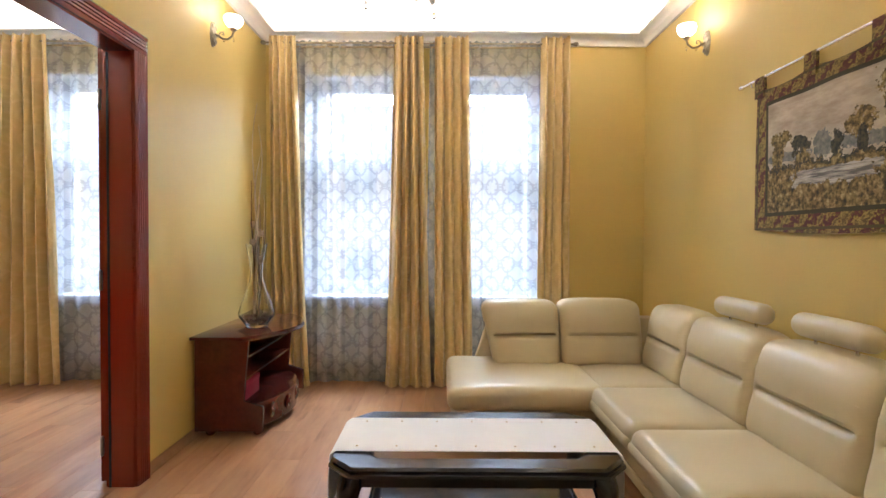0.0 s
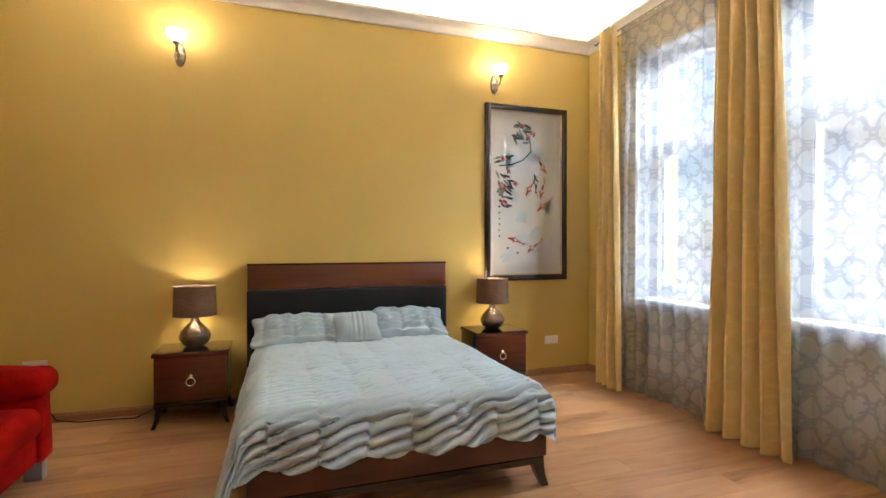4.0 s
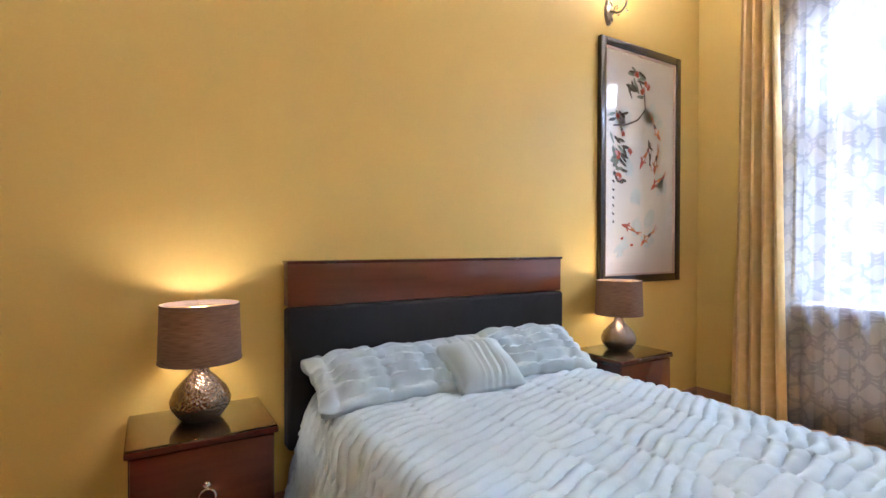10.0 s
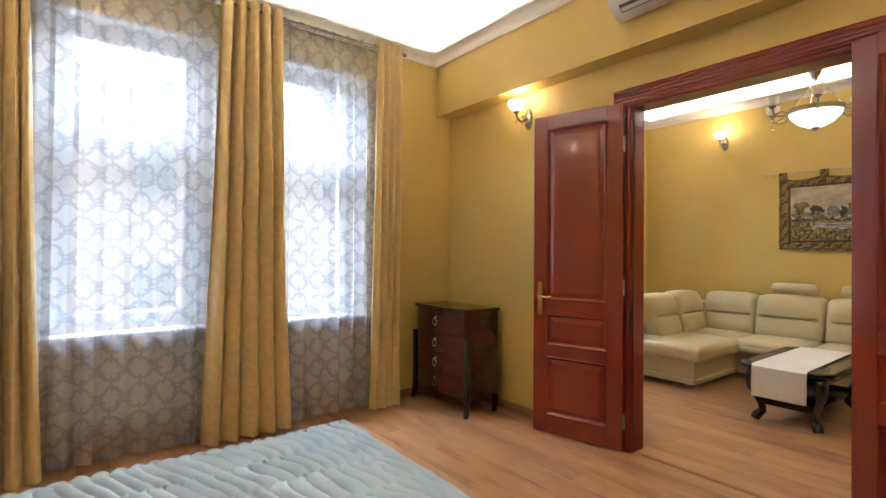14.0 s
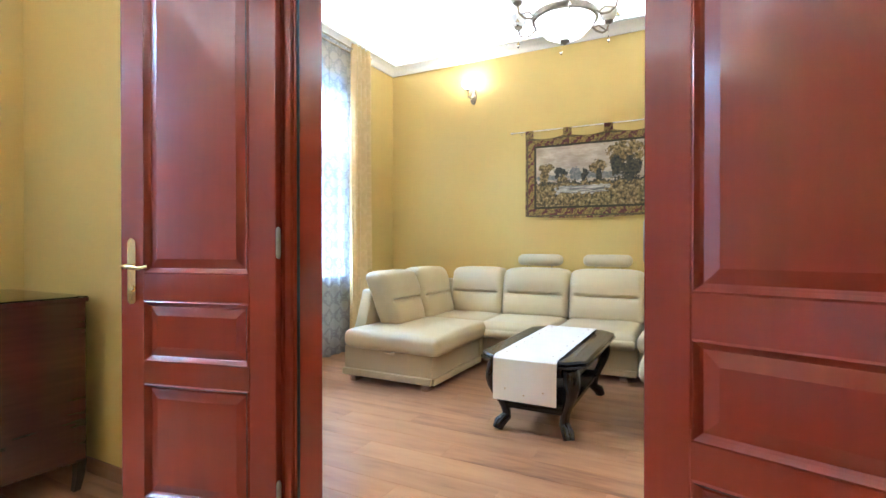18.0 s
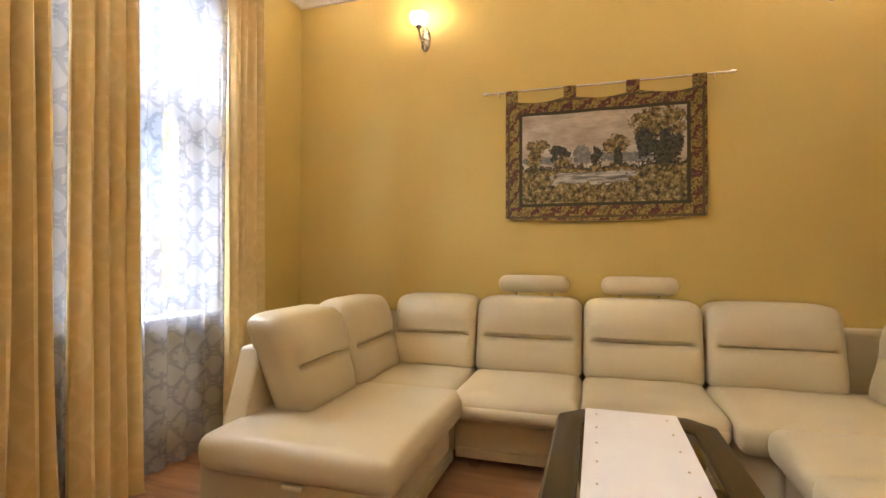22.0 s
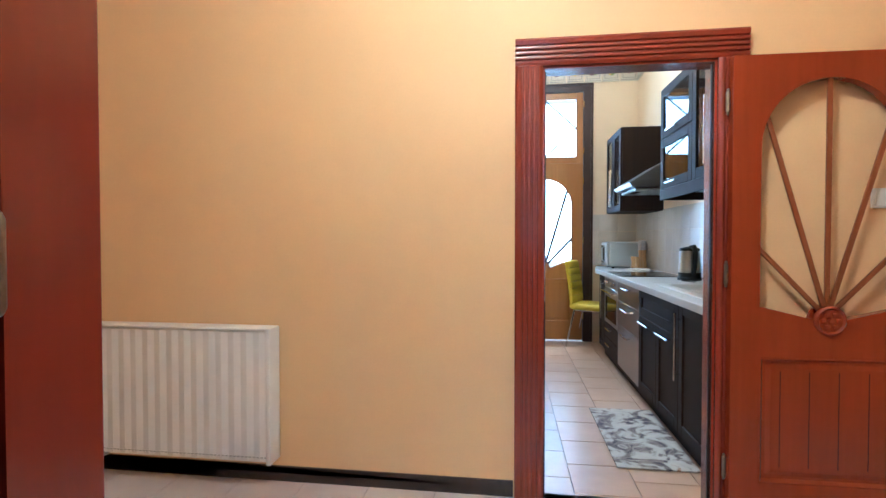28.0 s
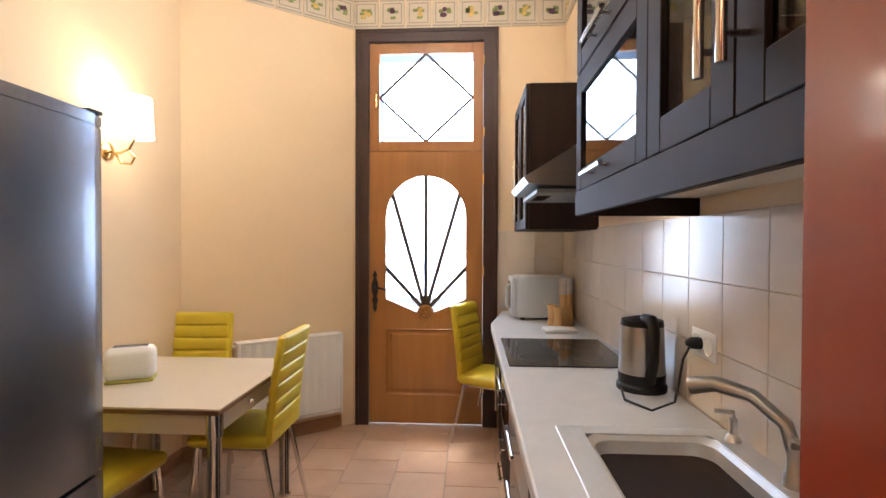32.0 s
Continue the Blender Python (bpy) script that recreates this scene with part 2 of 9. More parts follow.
CHROME = surface("polished_chrome", (0.72, 0.72, 0.72), 0.12, 1.0, 0.03)
BRASS = surface("polished_brass", (0.75, 0.53, 0.22), 0.18, 1.0, 0.05)
LEATHER = surface("cream_leather", (0.575, 0.475, 0.292), 0.36, vary=0.05, scale=3, grain=160, relief=0.10)
REDSUEDE = surface("red_microsuede", (0.31, 0.005, 0.002), 0.9, vary=0.32, scale=9, grain=40, relief=0.05, sheen=0.0)
REDSUEDE.node_tree.nodes["Principled BSDF"].inputs["Specular IOR Level"].default_value = 0.1
DUVET = surface("pale_blue_cotton", (0.44, 0.55, 0.62), 0.8, vary=0.05, scale=4, grain=120, relief=0.1)
OUTSIDE = surface("street_plaster", (0.75, 0.72, 0.66), 0.9)

# ---------- the shell ----------
XW, XP, XL, XE = -5.56, -1.385, -1.25, 2.59  # bedroom west wall, partition's two faces, east wall
YS, YB, YN, YO = -1.18, -1.03, 4.24, 4.66  # south wall of living room, of bedroom, window wall inside, outside
ZC, ZT = 3.40, 3.80  # cornice foot and ceiling
YH0, YH1 = -1.92, -3.60  # hall north and south faces
YK0, YK1, XKW, XKE = -3.685, -7.26, -1.46, 1.10  # kitchen


def wall_y(name, y0, y1, x0, x1, top, holes, mat, label):
    """A wall along x between two y planes; holes are (x0, x1, z0, z1)."""
    s = Shape()
    cuts = sorted(holes)
    x = x0
    for a, b, lo, hi in cuts:
        s.box(x, a, y0, y1, 0, top)
        if lo > 0:
            s.box(a, b, y0, y1, 0, lo)
        s.box(a, b, y0, y1, hi, top)
        x = b
    s.box(x, x1, y0, y1, 0, top)
    return setting(name, s, mat, label, False)


def wall_x(name, x0, x1, y0, y1, top, holes, mat, label):
    s = Shape()
    y = y0
    for a, b, lo, hi in sorted(holes):
        s.box(x0, x1, y, a, 0, top)
        if lo > 0:
            s.box(x0, x1, a, b, 0, lo)
        s.box(x0, x1, a, b, hi, top)
        y = b
    s.box(x0, x1, y, y1, 0, top)
    return setting(name, s, mat, label, False)


wholes = [(wx - 0.48, wx + 0.48, 0.87, 3.10) for wx in WINDOWS]
niches = [(wx - 0.55, wx + 0.55, 0.0, 3.10) for wx in WINDOWS]
wall_y("wall_north", YN, YN + 0.18, XW - 0.3, XE + 0.3, 4.0, niches, OCHRE, "ochre painted window wall facing the street")
wall_y("wall_north_outer", YN + 0.18, YO, XW - 0.3, XE + 0.3, 4.0, wholes, OCHRE, "outer leaf of the window wall behind the radiators")
wall_x("wall_west", XW - 0.3, XW, -2.2, YN, 4.0, [], OCHRE, "ochre painted wall behind the bed")
wall_x("wall_east", XE, XE + 0.3, -1.9, YN, 4.0, [], OCHRE, "ochre painted wall behind the leather sofa")
wall_x("wall_partition", XP, XL, YB, YN, 4.0, [(0.765, 2.095, 0, 2.54)], OCHRE, "ochre painted wall between bedroom and living room")
wall_y("wall_bedroom_south", -1.33, YB, XW, XP, 4.0, [], OCHRE, "ochre painted wall behind the red sofa")
wall_y("wall_south", YS - 0.62, YS, XP, XE, 4.0, [(-0.645, 0.66, 0, 2.62)], OCHRE, "ochre painted thick wall with the hall doorway")
wall_y("wall_hall_north", YH0, YS - 0.62, -2.6, 3.0, 3.6, [(-0.56, 0.63, 0, 2.56)], PEACH, "peach painted hall side of the thick wall")
wall_y("wall_hall_south", YK0, YH1, -2.6, 3.0, 3.6, [(-2.40, -1.68, 0, 2.05), (-0.895, -0.115, 0, 2.02)], PEACH, "peach painted hall wall with the kitchen doorway")
wall_x("wall_hall_east", 3.0, 3.2, YK0, YH0, 3.6, [], PEACH, "peach painted end wall of the hall")
wall_x("wall_hall_west", -2.8, -2.6, YK0, YH0, 3.6, [], PEACH, "peach painted end wall of the hall")
wall_x("wall_kitchen_west", XKW - 0.2, XKW, YK1, YK0, 3.6, [], CREAM, "cream painted kitchen wall behind the worktop")
wall_x("wall_kitchen_east", XKE, XKE + 0.2, -6.54, YK0, 3.6, [], CREAM, "cream painted kitchen wall beside the table")
wall_y("wall_kitchen_south", YK1 - 0.3, YK1, XKW - 0.2, 0.16, 3.6, [(-0.92, 0.10, 0, 3.02)], CREAM, "cream painted kitchen end wall with the garden door")
s = Shape().prism([(0.16, YK1), (XKE, -6.54), (XKE + 0.2, -6.54), (XKE + 0.2, YK1 - 0.3), (0.16, YK1 - 0.3)], 0, 3.6)
setting("wall_kitchen_diagonal", s, CREAM, "cream painted slanting kitchen wall behind the radiator", False)
# beams in the bedroom
s = Shape().box(XP - 0.185, XP - 0.001, YB + 0.10, YN, 2.88, 3.9)
setting("beam_partition", s, OCHRE, "ochre painted beam above the double door", False)
s = Shape().box(XW, XP, YB, YB + 0.10, 2.87, 3.9)
setting("beam_south", s, OCHRE, "ochre painted beam above the pictures", False)


def vault(name, x0, x1, y0, y1, z0, z1, inset, label):
    """A ceiling with a rounded cove along its four edges."""
    s = Shape()
    rows = []
    for k in range(9):
        a = k / 8 * math.pi / 2
        d, z = inset * (1 - math.cos(a)), z0 + (z1 - z0) * math.sin(a)
        rows.append([(x0 + d, y0 + d, z), (x1 - d, y0 + d, z), (x1 - d, y1 - d, z), (x0 + d, y1 - d, z)])
    s.rings(rows, True, False)
    s.faces(rows[-1], [(0, 1, 2, 3)])
    s.faces([(x0 - .3, y0 - .3, z1 + 0.25), (x1 + .3, y0 - .3, z1 + 0.25), (x1 + .3, y1 + .3, z1 + 0.25), (x0 - .3, y1 + .3, z1 + 0.25)], [(0, 1, 2, 3)])
    return setting(name, s, WHITE, label)


def cornice(name, x0, x1, y0, y1, z, deep, mat, label):
    """A moulding that runs round a room; it also carries the hidden light."""
    prof = [(0, 0), (0.025, 0), (0.03, 0.02), (0.05, 0.035), (0.06, 0.055), (deep - 0.02, 0.075), (deep, 0.085), (deep, 0.11), (deep - 0.02, 0.11), (deep - 0.02, 0.09), (0, 0.085)]
    s = Shape()
    rows = [[(x0 + d, y0 + d, z + h), (x1 - d, y0 + d, z + h), (x1 - d, y1 - d, z + h), (x0 + d, y1 - d, z + h)] for d, h in prof]
    s.rings(rows, True, False)
    return setting(name, s, mat, label)


STRIP = glow("hidden_light_strip", (1.0, 0.94, 0.84), 20.0)


def strip(name, x0, x1, y0, y1, z, d):
    """A light strip that lies behind the cornice's lip."""
    s = Shape()
    for a, b, c, e in ((x0 + .1, x1 - .1, y0 + d, y0 + d + .02), (x0 + .1, x1 - .1, y1 - d - .02, y1 - d), (x0 + d, x0 + d + .02, y0 + .15, y1 - .15), (x1 - d - .02, x1 - d, y0 + .15, y1 - .15)):
        s.box(a, b, c, e, z, z + 0.012)
    return setting(name, s, STRIP, "white light strip hidden behind the cornice", False)


vault("ceiling_living", XL, XE, YS, YN, ZC + 0.09, ZT, 0.55, "white coved living room ceiling")
cornice("cornice_living", XL, XE, YS, YN, ZC, 0.12, STUCCO, "white plaster cornice")
strip("cove_light_living", XL, XE, YS, YN, ZC + 0.092, 0.05)
vault("ceiling_bedroom", XW, XP - 0.185, YB + 0.10, YN, ZC + 0.09, ZT, 0.55, "white coved bedroom ceiling")
cornice("cornice_bedroom", XW, XP - 0.185, YB + 0.10, YN, ZC, 0.12, STUCCO, "white plaster cornice")
strip("cove_light_bedroom", XW, XP - 0.185, YB + 0.10, YN, ZC + 0.092, 0.05)
setting("ceiling_hall", Shape().box(-2.8, 3.2, YK0, YS - 0.62, 3.15, 3.5), WHITE, "white hall ceiling", False)
setting("ceiling_bathroom", Shape().box(-2.8, XKW - 0.2, -5.4, YK0, 3.15, 3.5), WHITE, "white bathroom ceiling", False)
setting("ceiling_kitchen", Shape().box(XKW - 0.2, XKE + 0.2, YK1 - 0.3, YK0, 3.42, 3.6), WHITE, "white kitchen ceiling", False)
setting("floor", Shape().box(XW - 0.3, XE + 0.3, -1.92, YO, -0.2, -0.008), surface("floor_joint_brown", (0.10, 0.05, 0.03), 0.8), "beech laminate floor", False)
GROUT = surface("grey_grout", (0.36, 0.31, 0.27), 0.9, vary=0.1)
setting("floor_hall", Shape().box(-2.8, 3.2, YK1 - 0.3, -1.92, -0.2, -0.006), GROUT, "tiled floor of hall and kitchen", False)
setting("ground", Shape().box(-400, 400, -400, 400, -4.2, -4.0), OUTSIDE, "street ground", False)
# ---------- more materials ----------
PANE = glass("window_glass", (1, 1, 1), 0.0, 1.05)
CLEAR = glass("clear_glass", (0.96, 0.99, 0.98), 0.0, 1.45)
FROST = glass("milky_glass", (0.95, 0.93, 0.9), 0.35, 1.3)
WHITEPVC = surface("white_window_paint", (0.80, 0.81, 0.82), 0.35, vary=0.03)
ENAMEL = surface("white_enamel", (0.80, 0.78, 0.75), 0.3, vary=0.03)
PEWTER = surface("aged_pewter", (0.30, 0.26, 0.20), 0.35, 1.0, 0.25, 30, 120, 0.2)
IRON = surface("black_iron", (0.02, 0.02, 0.02), 0.45, 0.6, 0.2)
PLASTIC = surface("white_plastic", (0.78, 0.77, 0.74), 0.35, vary=0.02)
SKIRT = wood("brown_skirting", (0.36, 0.19, 0.09), (0.27, 0.13, 0.06), 0.4, 0.1, "x", 0.6)


def amber_glass():
    m, nt, b = material("textured_amber_glass")
    v = coords(nt, "Object", (14, 14, 2.2))
    n = nod(nt, "ShaderNodeTexNoise", Scale=3.0, Detail=5.0, Distortion=1.2)
    nt.links.new(v, n.inputs["Vector"])
    nt.links.new(ramp(nt, n.outputs["Fac"], [(0.35, (0.10, 0.055, 0.02)), (0.7, (0.30, 0.18, 0.07))]), b.inputs["Base Color"])
    b.inputs["Roughness"].default_value, b.inputs["Transmission Weight"].default_value = 0.3, 0.35
    bump(nt, b, n.outputs["Fac"], 0.9, 0.01)
    return m


AMBER = amber_glass()


def lattice(nt, cell):
    """A mask of chamfered rings joined by bars, with short bars across them, in x and z; slightly uneven."""
    sep = nt.nodes.new("ShaderNodeSeparateXYZ")
    wob = nod(nt, "ShaderNodeTexNoise", Scale=7.0, Detail=1.0)
    nt.links.new(world_coords(nt), wob.inputs["Vector"])
    add = nod(nt, "ShaderNodeVectorMath")
    add.operation = "MULTIPLY_ADD"
    nt.links.new(wob.outputs["Color"], add.inputs[0])
    add.inputs[1].default_value = (0.45, 0.0, 0.45)
    nt.links.new(world_coords(nt, (1 / cell, 1.0, 0.86 / cell)), add.inputs[2])
    nt.links.new(add.outputs[0], sep.inputs[0])

    def op(kind, a, b=None, c=None):
        n = nt.nodes.new("ShaderNodeMath")
        n.operation = kind
        for k, v in enumerate((a, b, c)):
            if v is None:
                continue
            if isinstance(v, (int, float)):
                n.inputs[k].default_value = v
            else:
                nt.links.new(v, n.inputs[k])
        return n.outputs[0]
    a = op("ABSOLUTE", op("SUBTRACT", op("FRACT", sep.outputs["X"]), 0.5))
    b = op("ABSOLUTE", op("SUBTRACT", op("FRACT", sep.outputs["Z"]), 0.5))
    ring = op("MAXIMUM", op("MAXIMUM", a, b), op("MULTIPLY", op("ADD", a, b), 0.70))
    lo = op("MINIMUM", a, b)
    m = op("LESS_THAN", op("ABSOLUTE", op("SUBTRACT", ring, 0.37)), 0.058)
    m = op("MAXIMUM", m, op("MULTIPLY", op("LESS_THAN", lo, 0.055), op("GREATER_THAN", ring, 0.37)))
    m = op("MAXIMUM", m, op("MULTIPLY", op("LESS_THAN", op("ABSOLUTE", op("SUBTRACT", b, 0.13)), 0.04), op("GREATER_THAN", a, 0.20)))
    m = op("MAXIMUM", m, op("MULTIPLY", op("LESS_THAN", a, 0.05), op("GREATER_THAN", b, 0.22)))
    return m


def sheer_cloth():
    """Thin voile with a woven lattice: partly see-through, partly scattering."""
    m, nt, b = material("patterned_voile")
    nt.nodes.remove(b)
    out = nt.nodes["Material Output"]
    mask = lattice(nt, 0.165)
    col = ramp(nt, mask, [(0.0, (0.80, 0.85, 0.94)), (1.0, (0.42, 0.45, 0.52))])
    tr, di, tl = nt.nodes.new("ShaderNodeBsdfTransparent"), nt.nodes.new("ShaderNodeBsdfDiffuse"), nt.nodes.new("ShaderNodeBsdfTranslucent")
    nt.links.new(col, di.inputs["Color"])
    nt.links.new(col, tl.inputs["Color"])
    body, mix = nt.nodes.new("ShaderNodeMixShader"), nt.nodes.new("ShaderNodeMixShader")
    body.inputs[0].default_value = 0.50
    nt.links.new(di.outputs[0], body.inputs[1])
    nt.links.new(tl.outputs[0], body.inputs[2])
    fac = ramp(nt, mask, [(0.0, (0.36, 0.36, 0.36)), (1.0, (0.53, 0.53, 0.53))])
    nt.links.new(fac, mix.inputs[0])
    nt.links.new(tr.outputs[0], mix.inputs[1])
    nt.links.new(body.outputs[0], mix.inputs[2])
    nt.links.new(mix.outputs[0], out.inputs["Surface"])
    return m


def damask():
    """Gold cloth with a faint pattern of glossy rings."""
    m, nt, b = material("gold_damask")
    v = world_coords(nt, (6.5, 2.0, 4.2))
    vo = nt.nodes.new("ShaderNodeTexVoronoi")
    vo.inputs["Scale"].default_value = 1.0
    vo.inputs["Randomness"].default_value = 0.35
    nt.links.new(v, vo.inputs["Vector"])
    w = nod(nt, "ShaderNodeMath")
    w.operation = "SINE"
    k = nod(nt, "ShaderNodeMath")
    k.operation = "MULTIPLY"
    k.inputs[1].default_value = 21.0
    nt.links.new(vo.outputs["Distance"], k.inputs[0])
    nt.links.new(k.outputs[0], w.inputs[0])
    nt.links.new(ramp(nt, w.outputs[0], [(0.3, (0.67, 0.485, 0.205)), (0.8, (0.71, 0.52, 0.23))]), b.inputs["Base Color"])
    nt.links.new(ramp(nt, w.outputs[0], [(0.35, (0.52, 0.52, 0.52)), (0.65, (0.30, 0.30, 0.30))]), b.inputs["Roughness"])
    b.inputs["Sheen Weight"].default_value = 0.25
    n = nod(nt, "ShaderNodeTexNoise", Scale=300.0)
    nt.links.new(world_coords(nt), n.inputs["Vector"])
    bump(nt, b, n.outputs["Fac"], 0.05, 0.002)
    return m


VOILE, GOLD = sheer_cloth(), damask()

# ---------- windows, radiators, curtains ----------
for k, wx in enumerate(WINDOWS):
    w = tagged(new("window_%d" % (k + 1)), "white painted casement window with a transom light", "window", "street windows", "structure")
    w.location = (wx, 4.44, 0)
    f = Shape()
    for a, b, lo, hi in ((-0.479, -0.41, 0.88, 3.09), (0.41, 0.479, 0.88, 3.09), (-0.41, 0.41, 0.88, 0.945), (-0.41, 0.41, 3.02, 3.09), (-0.41, 0.41, 2.22, 2.34)):
        f.box(a, b, -0.035, 0.035, lo, hi, 0.008)
    part("window_frame", f, WHITEPVC, w)
    for lo, hi in ((0.945, 2.22), (2.34, 3.02)):
        f = Shape()
        for a, b, c, d in ((-0.41, -0.352, lo, hi), (0.352, 0.41, lo, hi), (-0.352, 0.352, lo, lo + 0.055), (-0.352, 0.352, hi - 0.055, hi)):
            f.box(a, b, -0.05, 0.02, c, d, 0.008)
        part("sash", f, WHITEPVC, w)
        p = part("pane", Shape().box(-0.352, 0.352, -0.012, -0.006, lo + 0.055, hi - 0.055), PANE, w, "clear window pane", False)
        p.visible_shadow = False
    part("window_handle", Shape().tube([(0.375, -0.05, 1.5), (0.375, -0.085, 1.5), (0.375, -0.085, 1.38)], 0.009), WHITEPVC, w)
    s = Shape().box(-0.60, 0.60, -0.27, -0.05, 0.845, 0.872, 0.008)
    part("window_sill", s, WHITEPVC, w)
    for sx in (-1, 1):
        part("reveal", Shape().box(min(sx * 0.55, sx * 0.541), max(sx * 0.55, sx * 0.541), -0.198, -0.02, 0.875, 3.10).box(min(sx * 0.54, sx * 0.475), max(sx * 0.54, sx * 0.475), -0.03, -0.021, 0.875, 3.10), WHITEPVC, w, "white painted window reveal", False)
    part("reveal", Shape().box(-0.54, 0.54, -0.198, -0.02, 3.091, 3.099), WHITEPVC, w, "white painted window reveal", False)


def radiator(label, wide, high, at, rz=0, group=""):
    """A panel radiator with fluted face, grille, side caps and a valve."""
    t = thing("radiator", label, "radiator", at, rz, group)
    s = Shape()
    n = int(wide / 0.033)
    prof = []
    for i in range(n + 1):
        x = -wide / 2 + 0.012 + (wide - 0.024) * i / n
        prof += [(x, -0.055 if i % 2 else -0.049)]
    s.faces([(x, y, z) for x, y in prof for z in (0.02, high - 0.02)], [(2 * i, 2 * i + 2, 2 * i + 3, 2 * i + 1) for i in range(n)])
    s.box(-wide / 2 + 0.01, wide / 2 - 0.01, -0.046, 0.035, 0.012, high - 0.012)
    part("panel", s, ENAMEL, t, "", False)
    for sx in (-1, 1):
        part("side_cap", Shape().box(sx * wide / 2 - 0.012, sx * wide / 2 + 0.012, -0.06, 0.045, 0, high, 0.006), ENAMEL, t)
    g = Shape()
    g.box(-wide / 2 + 0.012, wide / 2 - 0.012, -0.058, 0.045, high - 0.012, high, 0.004)
    part("top_grille", g, ENAMEL, t)
    # grey bars on the face, coloured as the shade inside slots
    g = Shape()
    for i in range(int(wide / 0.02) - 1):
        g.box(-wide / 2 + 0.02 + i * 0.02, -wide / 2 + 0.033 + i * 0.02, -0.057, -0.0545, 0.035, 0.041)
    part("slots", g, surface("slot_shadow_grey", (0.45, 0.44, 0.42)), t, "", False)
    v = Shape().lathe([(0.012, 0), (0.012, 0.02), (0.022, 0.024), (0.022, 0.07), (0.017, 0.085), (0.0, 0.086)], (-wide / 2 - 0.012, 0, high - 0.03), 14, True, "x")
    v.turn(Matrix.Translation((-wide / 2 - 0.012, 0, 0)) @ Matrix.Diagonal((-1, 1, 1, 1)) @ Matrix.Translation((wide / 2 + 0.012, 0, 0)))
    part("valve", v, PLASTIC, t, "white thermostat valve")
    for sx in (-0.35, 0.35):
        part("bracket", Shape().box(sx * wide - 0.02, sx * wide + 0.02, 0.035, 0.06, 0.05, high - 0.05), ENAMEL, t)
    part("pipe", Shape().tube([(-wide / 2 + 0.06, 0.0, 0.02), (-wide / 2 + 0.06, 0.0, -0.03), (-wide / 2 + 0.06, 0.058, -0.03)], 0.009), ENAMEL, t)
    return t


for wx in WINDOWS:
    radiator("white panel radiator in the window niche", 0.86, 0.50, (wx, 4.36, 0.15), 0, "window radiators")


def drape(x0, x1, b0, b1, z0, z1, yc, amp, folds, seed, mat, name, label, category, group, thick=0.005, ruffle=0.06, nv=36):
    """Hanging cloth: gathered folds from a narrow top to a wider hem, with a ruffled heading."""
    rnd = random.Random(seed)
    nu = folds * 10
    ph = [rnd.uniform(-0.5, 0.5) for _ in range(folds + 2)]
    am = [rnd.uniform(0.45, 1.35) for _ in range(folds + 2)]
    t = thing(name, label, category, ((b0 + b1) / 2, yc, z0), 0, group)
    ox, oz = (b0 + b1) / 2, z0
    rows = []
    for j in range(nv + 1):
        v = j / nv
        z = z0 + (z1 - z0) * v
        head = max(0.0, (z - (z1 - 0.10)) / 0.10)
        row = []
        for i in range(nu + 1):
            u = i / nu
            c = u * folds
            k = min(int(c), folds - 1)
            f = c - k
            a = am[k] * (1 - f) + am[k + 1] * f
            p = ph[k] * (1 - f) + ph[k + 1] * f
            spread = 1 - 0.25 * v
            wob = noise.noise((u * 3.5 + seed, v * 1.9, seed)) * 1.1
            q = 2 * math.pi * c + p + wob
            y = amp * a * spread * (math.sin(q) + 0.32 * math.sin(2 * q + 0.8) + 0.10 * math.sin(3 * q)) + 0.004 * noise.noise((u * 11, v * 7, seed * 3.1))
            y *= 1 - 0.45 * head
            if z > z1 - ruffle:
                y += 0.008 * math.sin(c * 26 + seed)
            lo = b0 + (b1 - b0) * u
            hi = x0 + (x1 - x0) * u
            e = v ** 0.8
            x = lo * (1 - e) + hi * e + 0.25 * amp * math.cos(2 * math.pi * c + p) * (1 - 0.3 * v)
            dz = 0.012 * noise.noise((u * folds * 1.3, 0.3, seed)) if j == 0 else 0
            dz += 0.010 * math.sin(c * 12.5 + seed) if j == nv else 0
            row.append((x - ox, y, z + dz - oz))
        rows.append(row)
    s = Shape()
    pts = [p for r in rows for p in r]
    n1 = nu + 1
    quads = [(j * n1 + i, j * n1 + i + 1, (j + 1) * n1 + i + 1, (j + 1) * n1 + i) for j in range(nv) for i in range(nu)]
    if thick:
        m = len(pts)
        pts += [(x, y + thick, z) for x, y, z in pts]
        quads += [tuple(m + q for q in f[::-1]) for f in quads]
        for j in range(nv):
            for i in (0, nu):
                a, b = j * n1 + i, (j + 1) * n1 + i
                quads.append((a, b, b + m, a + m))
        for i in range(nu):
            for j in (0, nv):
                a, b = j * n1 + i, j * n1 + i + 1
                quads.append((a, a + m, b + m, b))
    s.faces(pts, quads)
    part("cloth", s, mat, t, "", True)
    h = Shape()
    prev = [(p[0], p[1] - 0.003, p[2]) for p in rows[0]]
    h.tube(prev[::2], 0.006, 5)
    part("hem", h, mat, t)
    return t


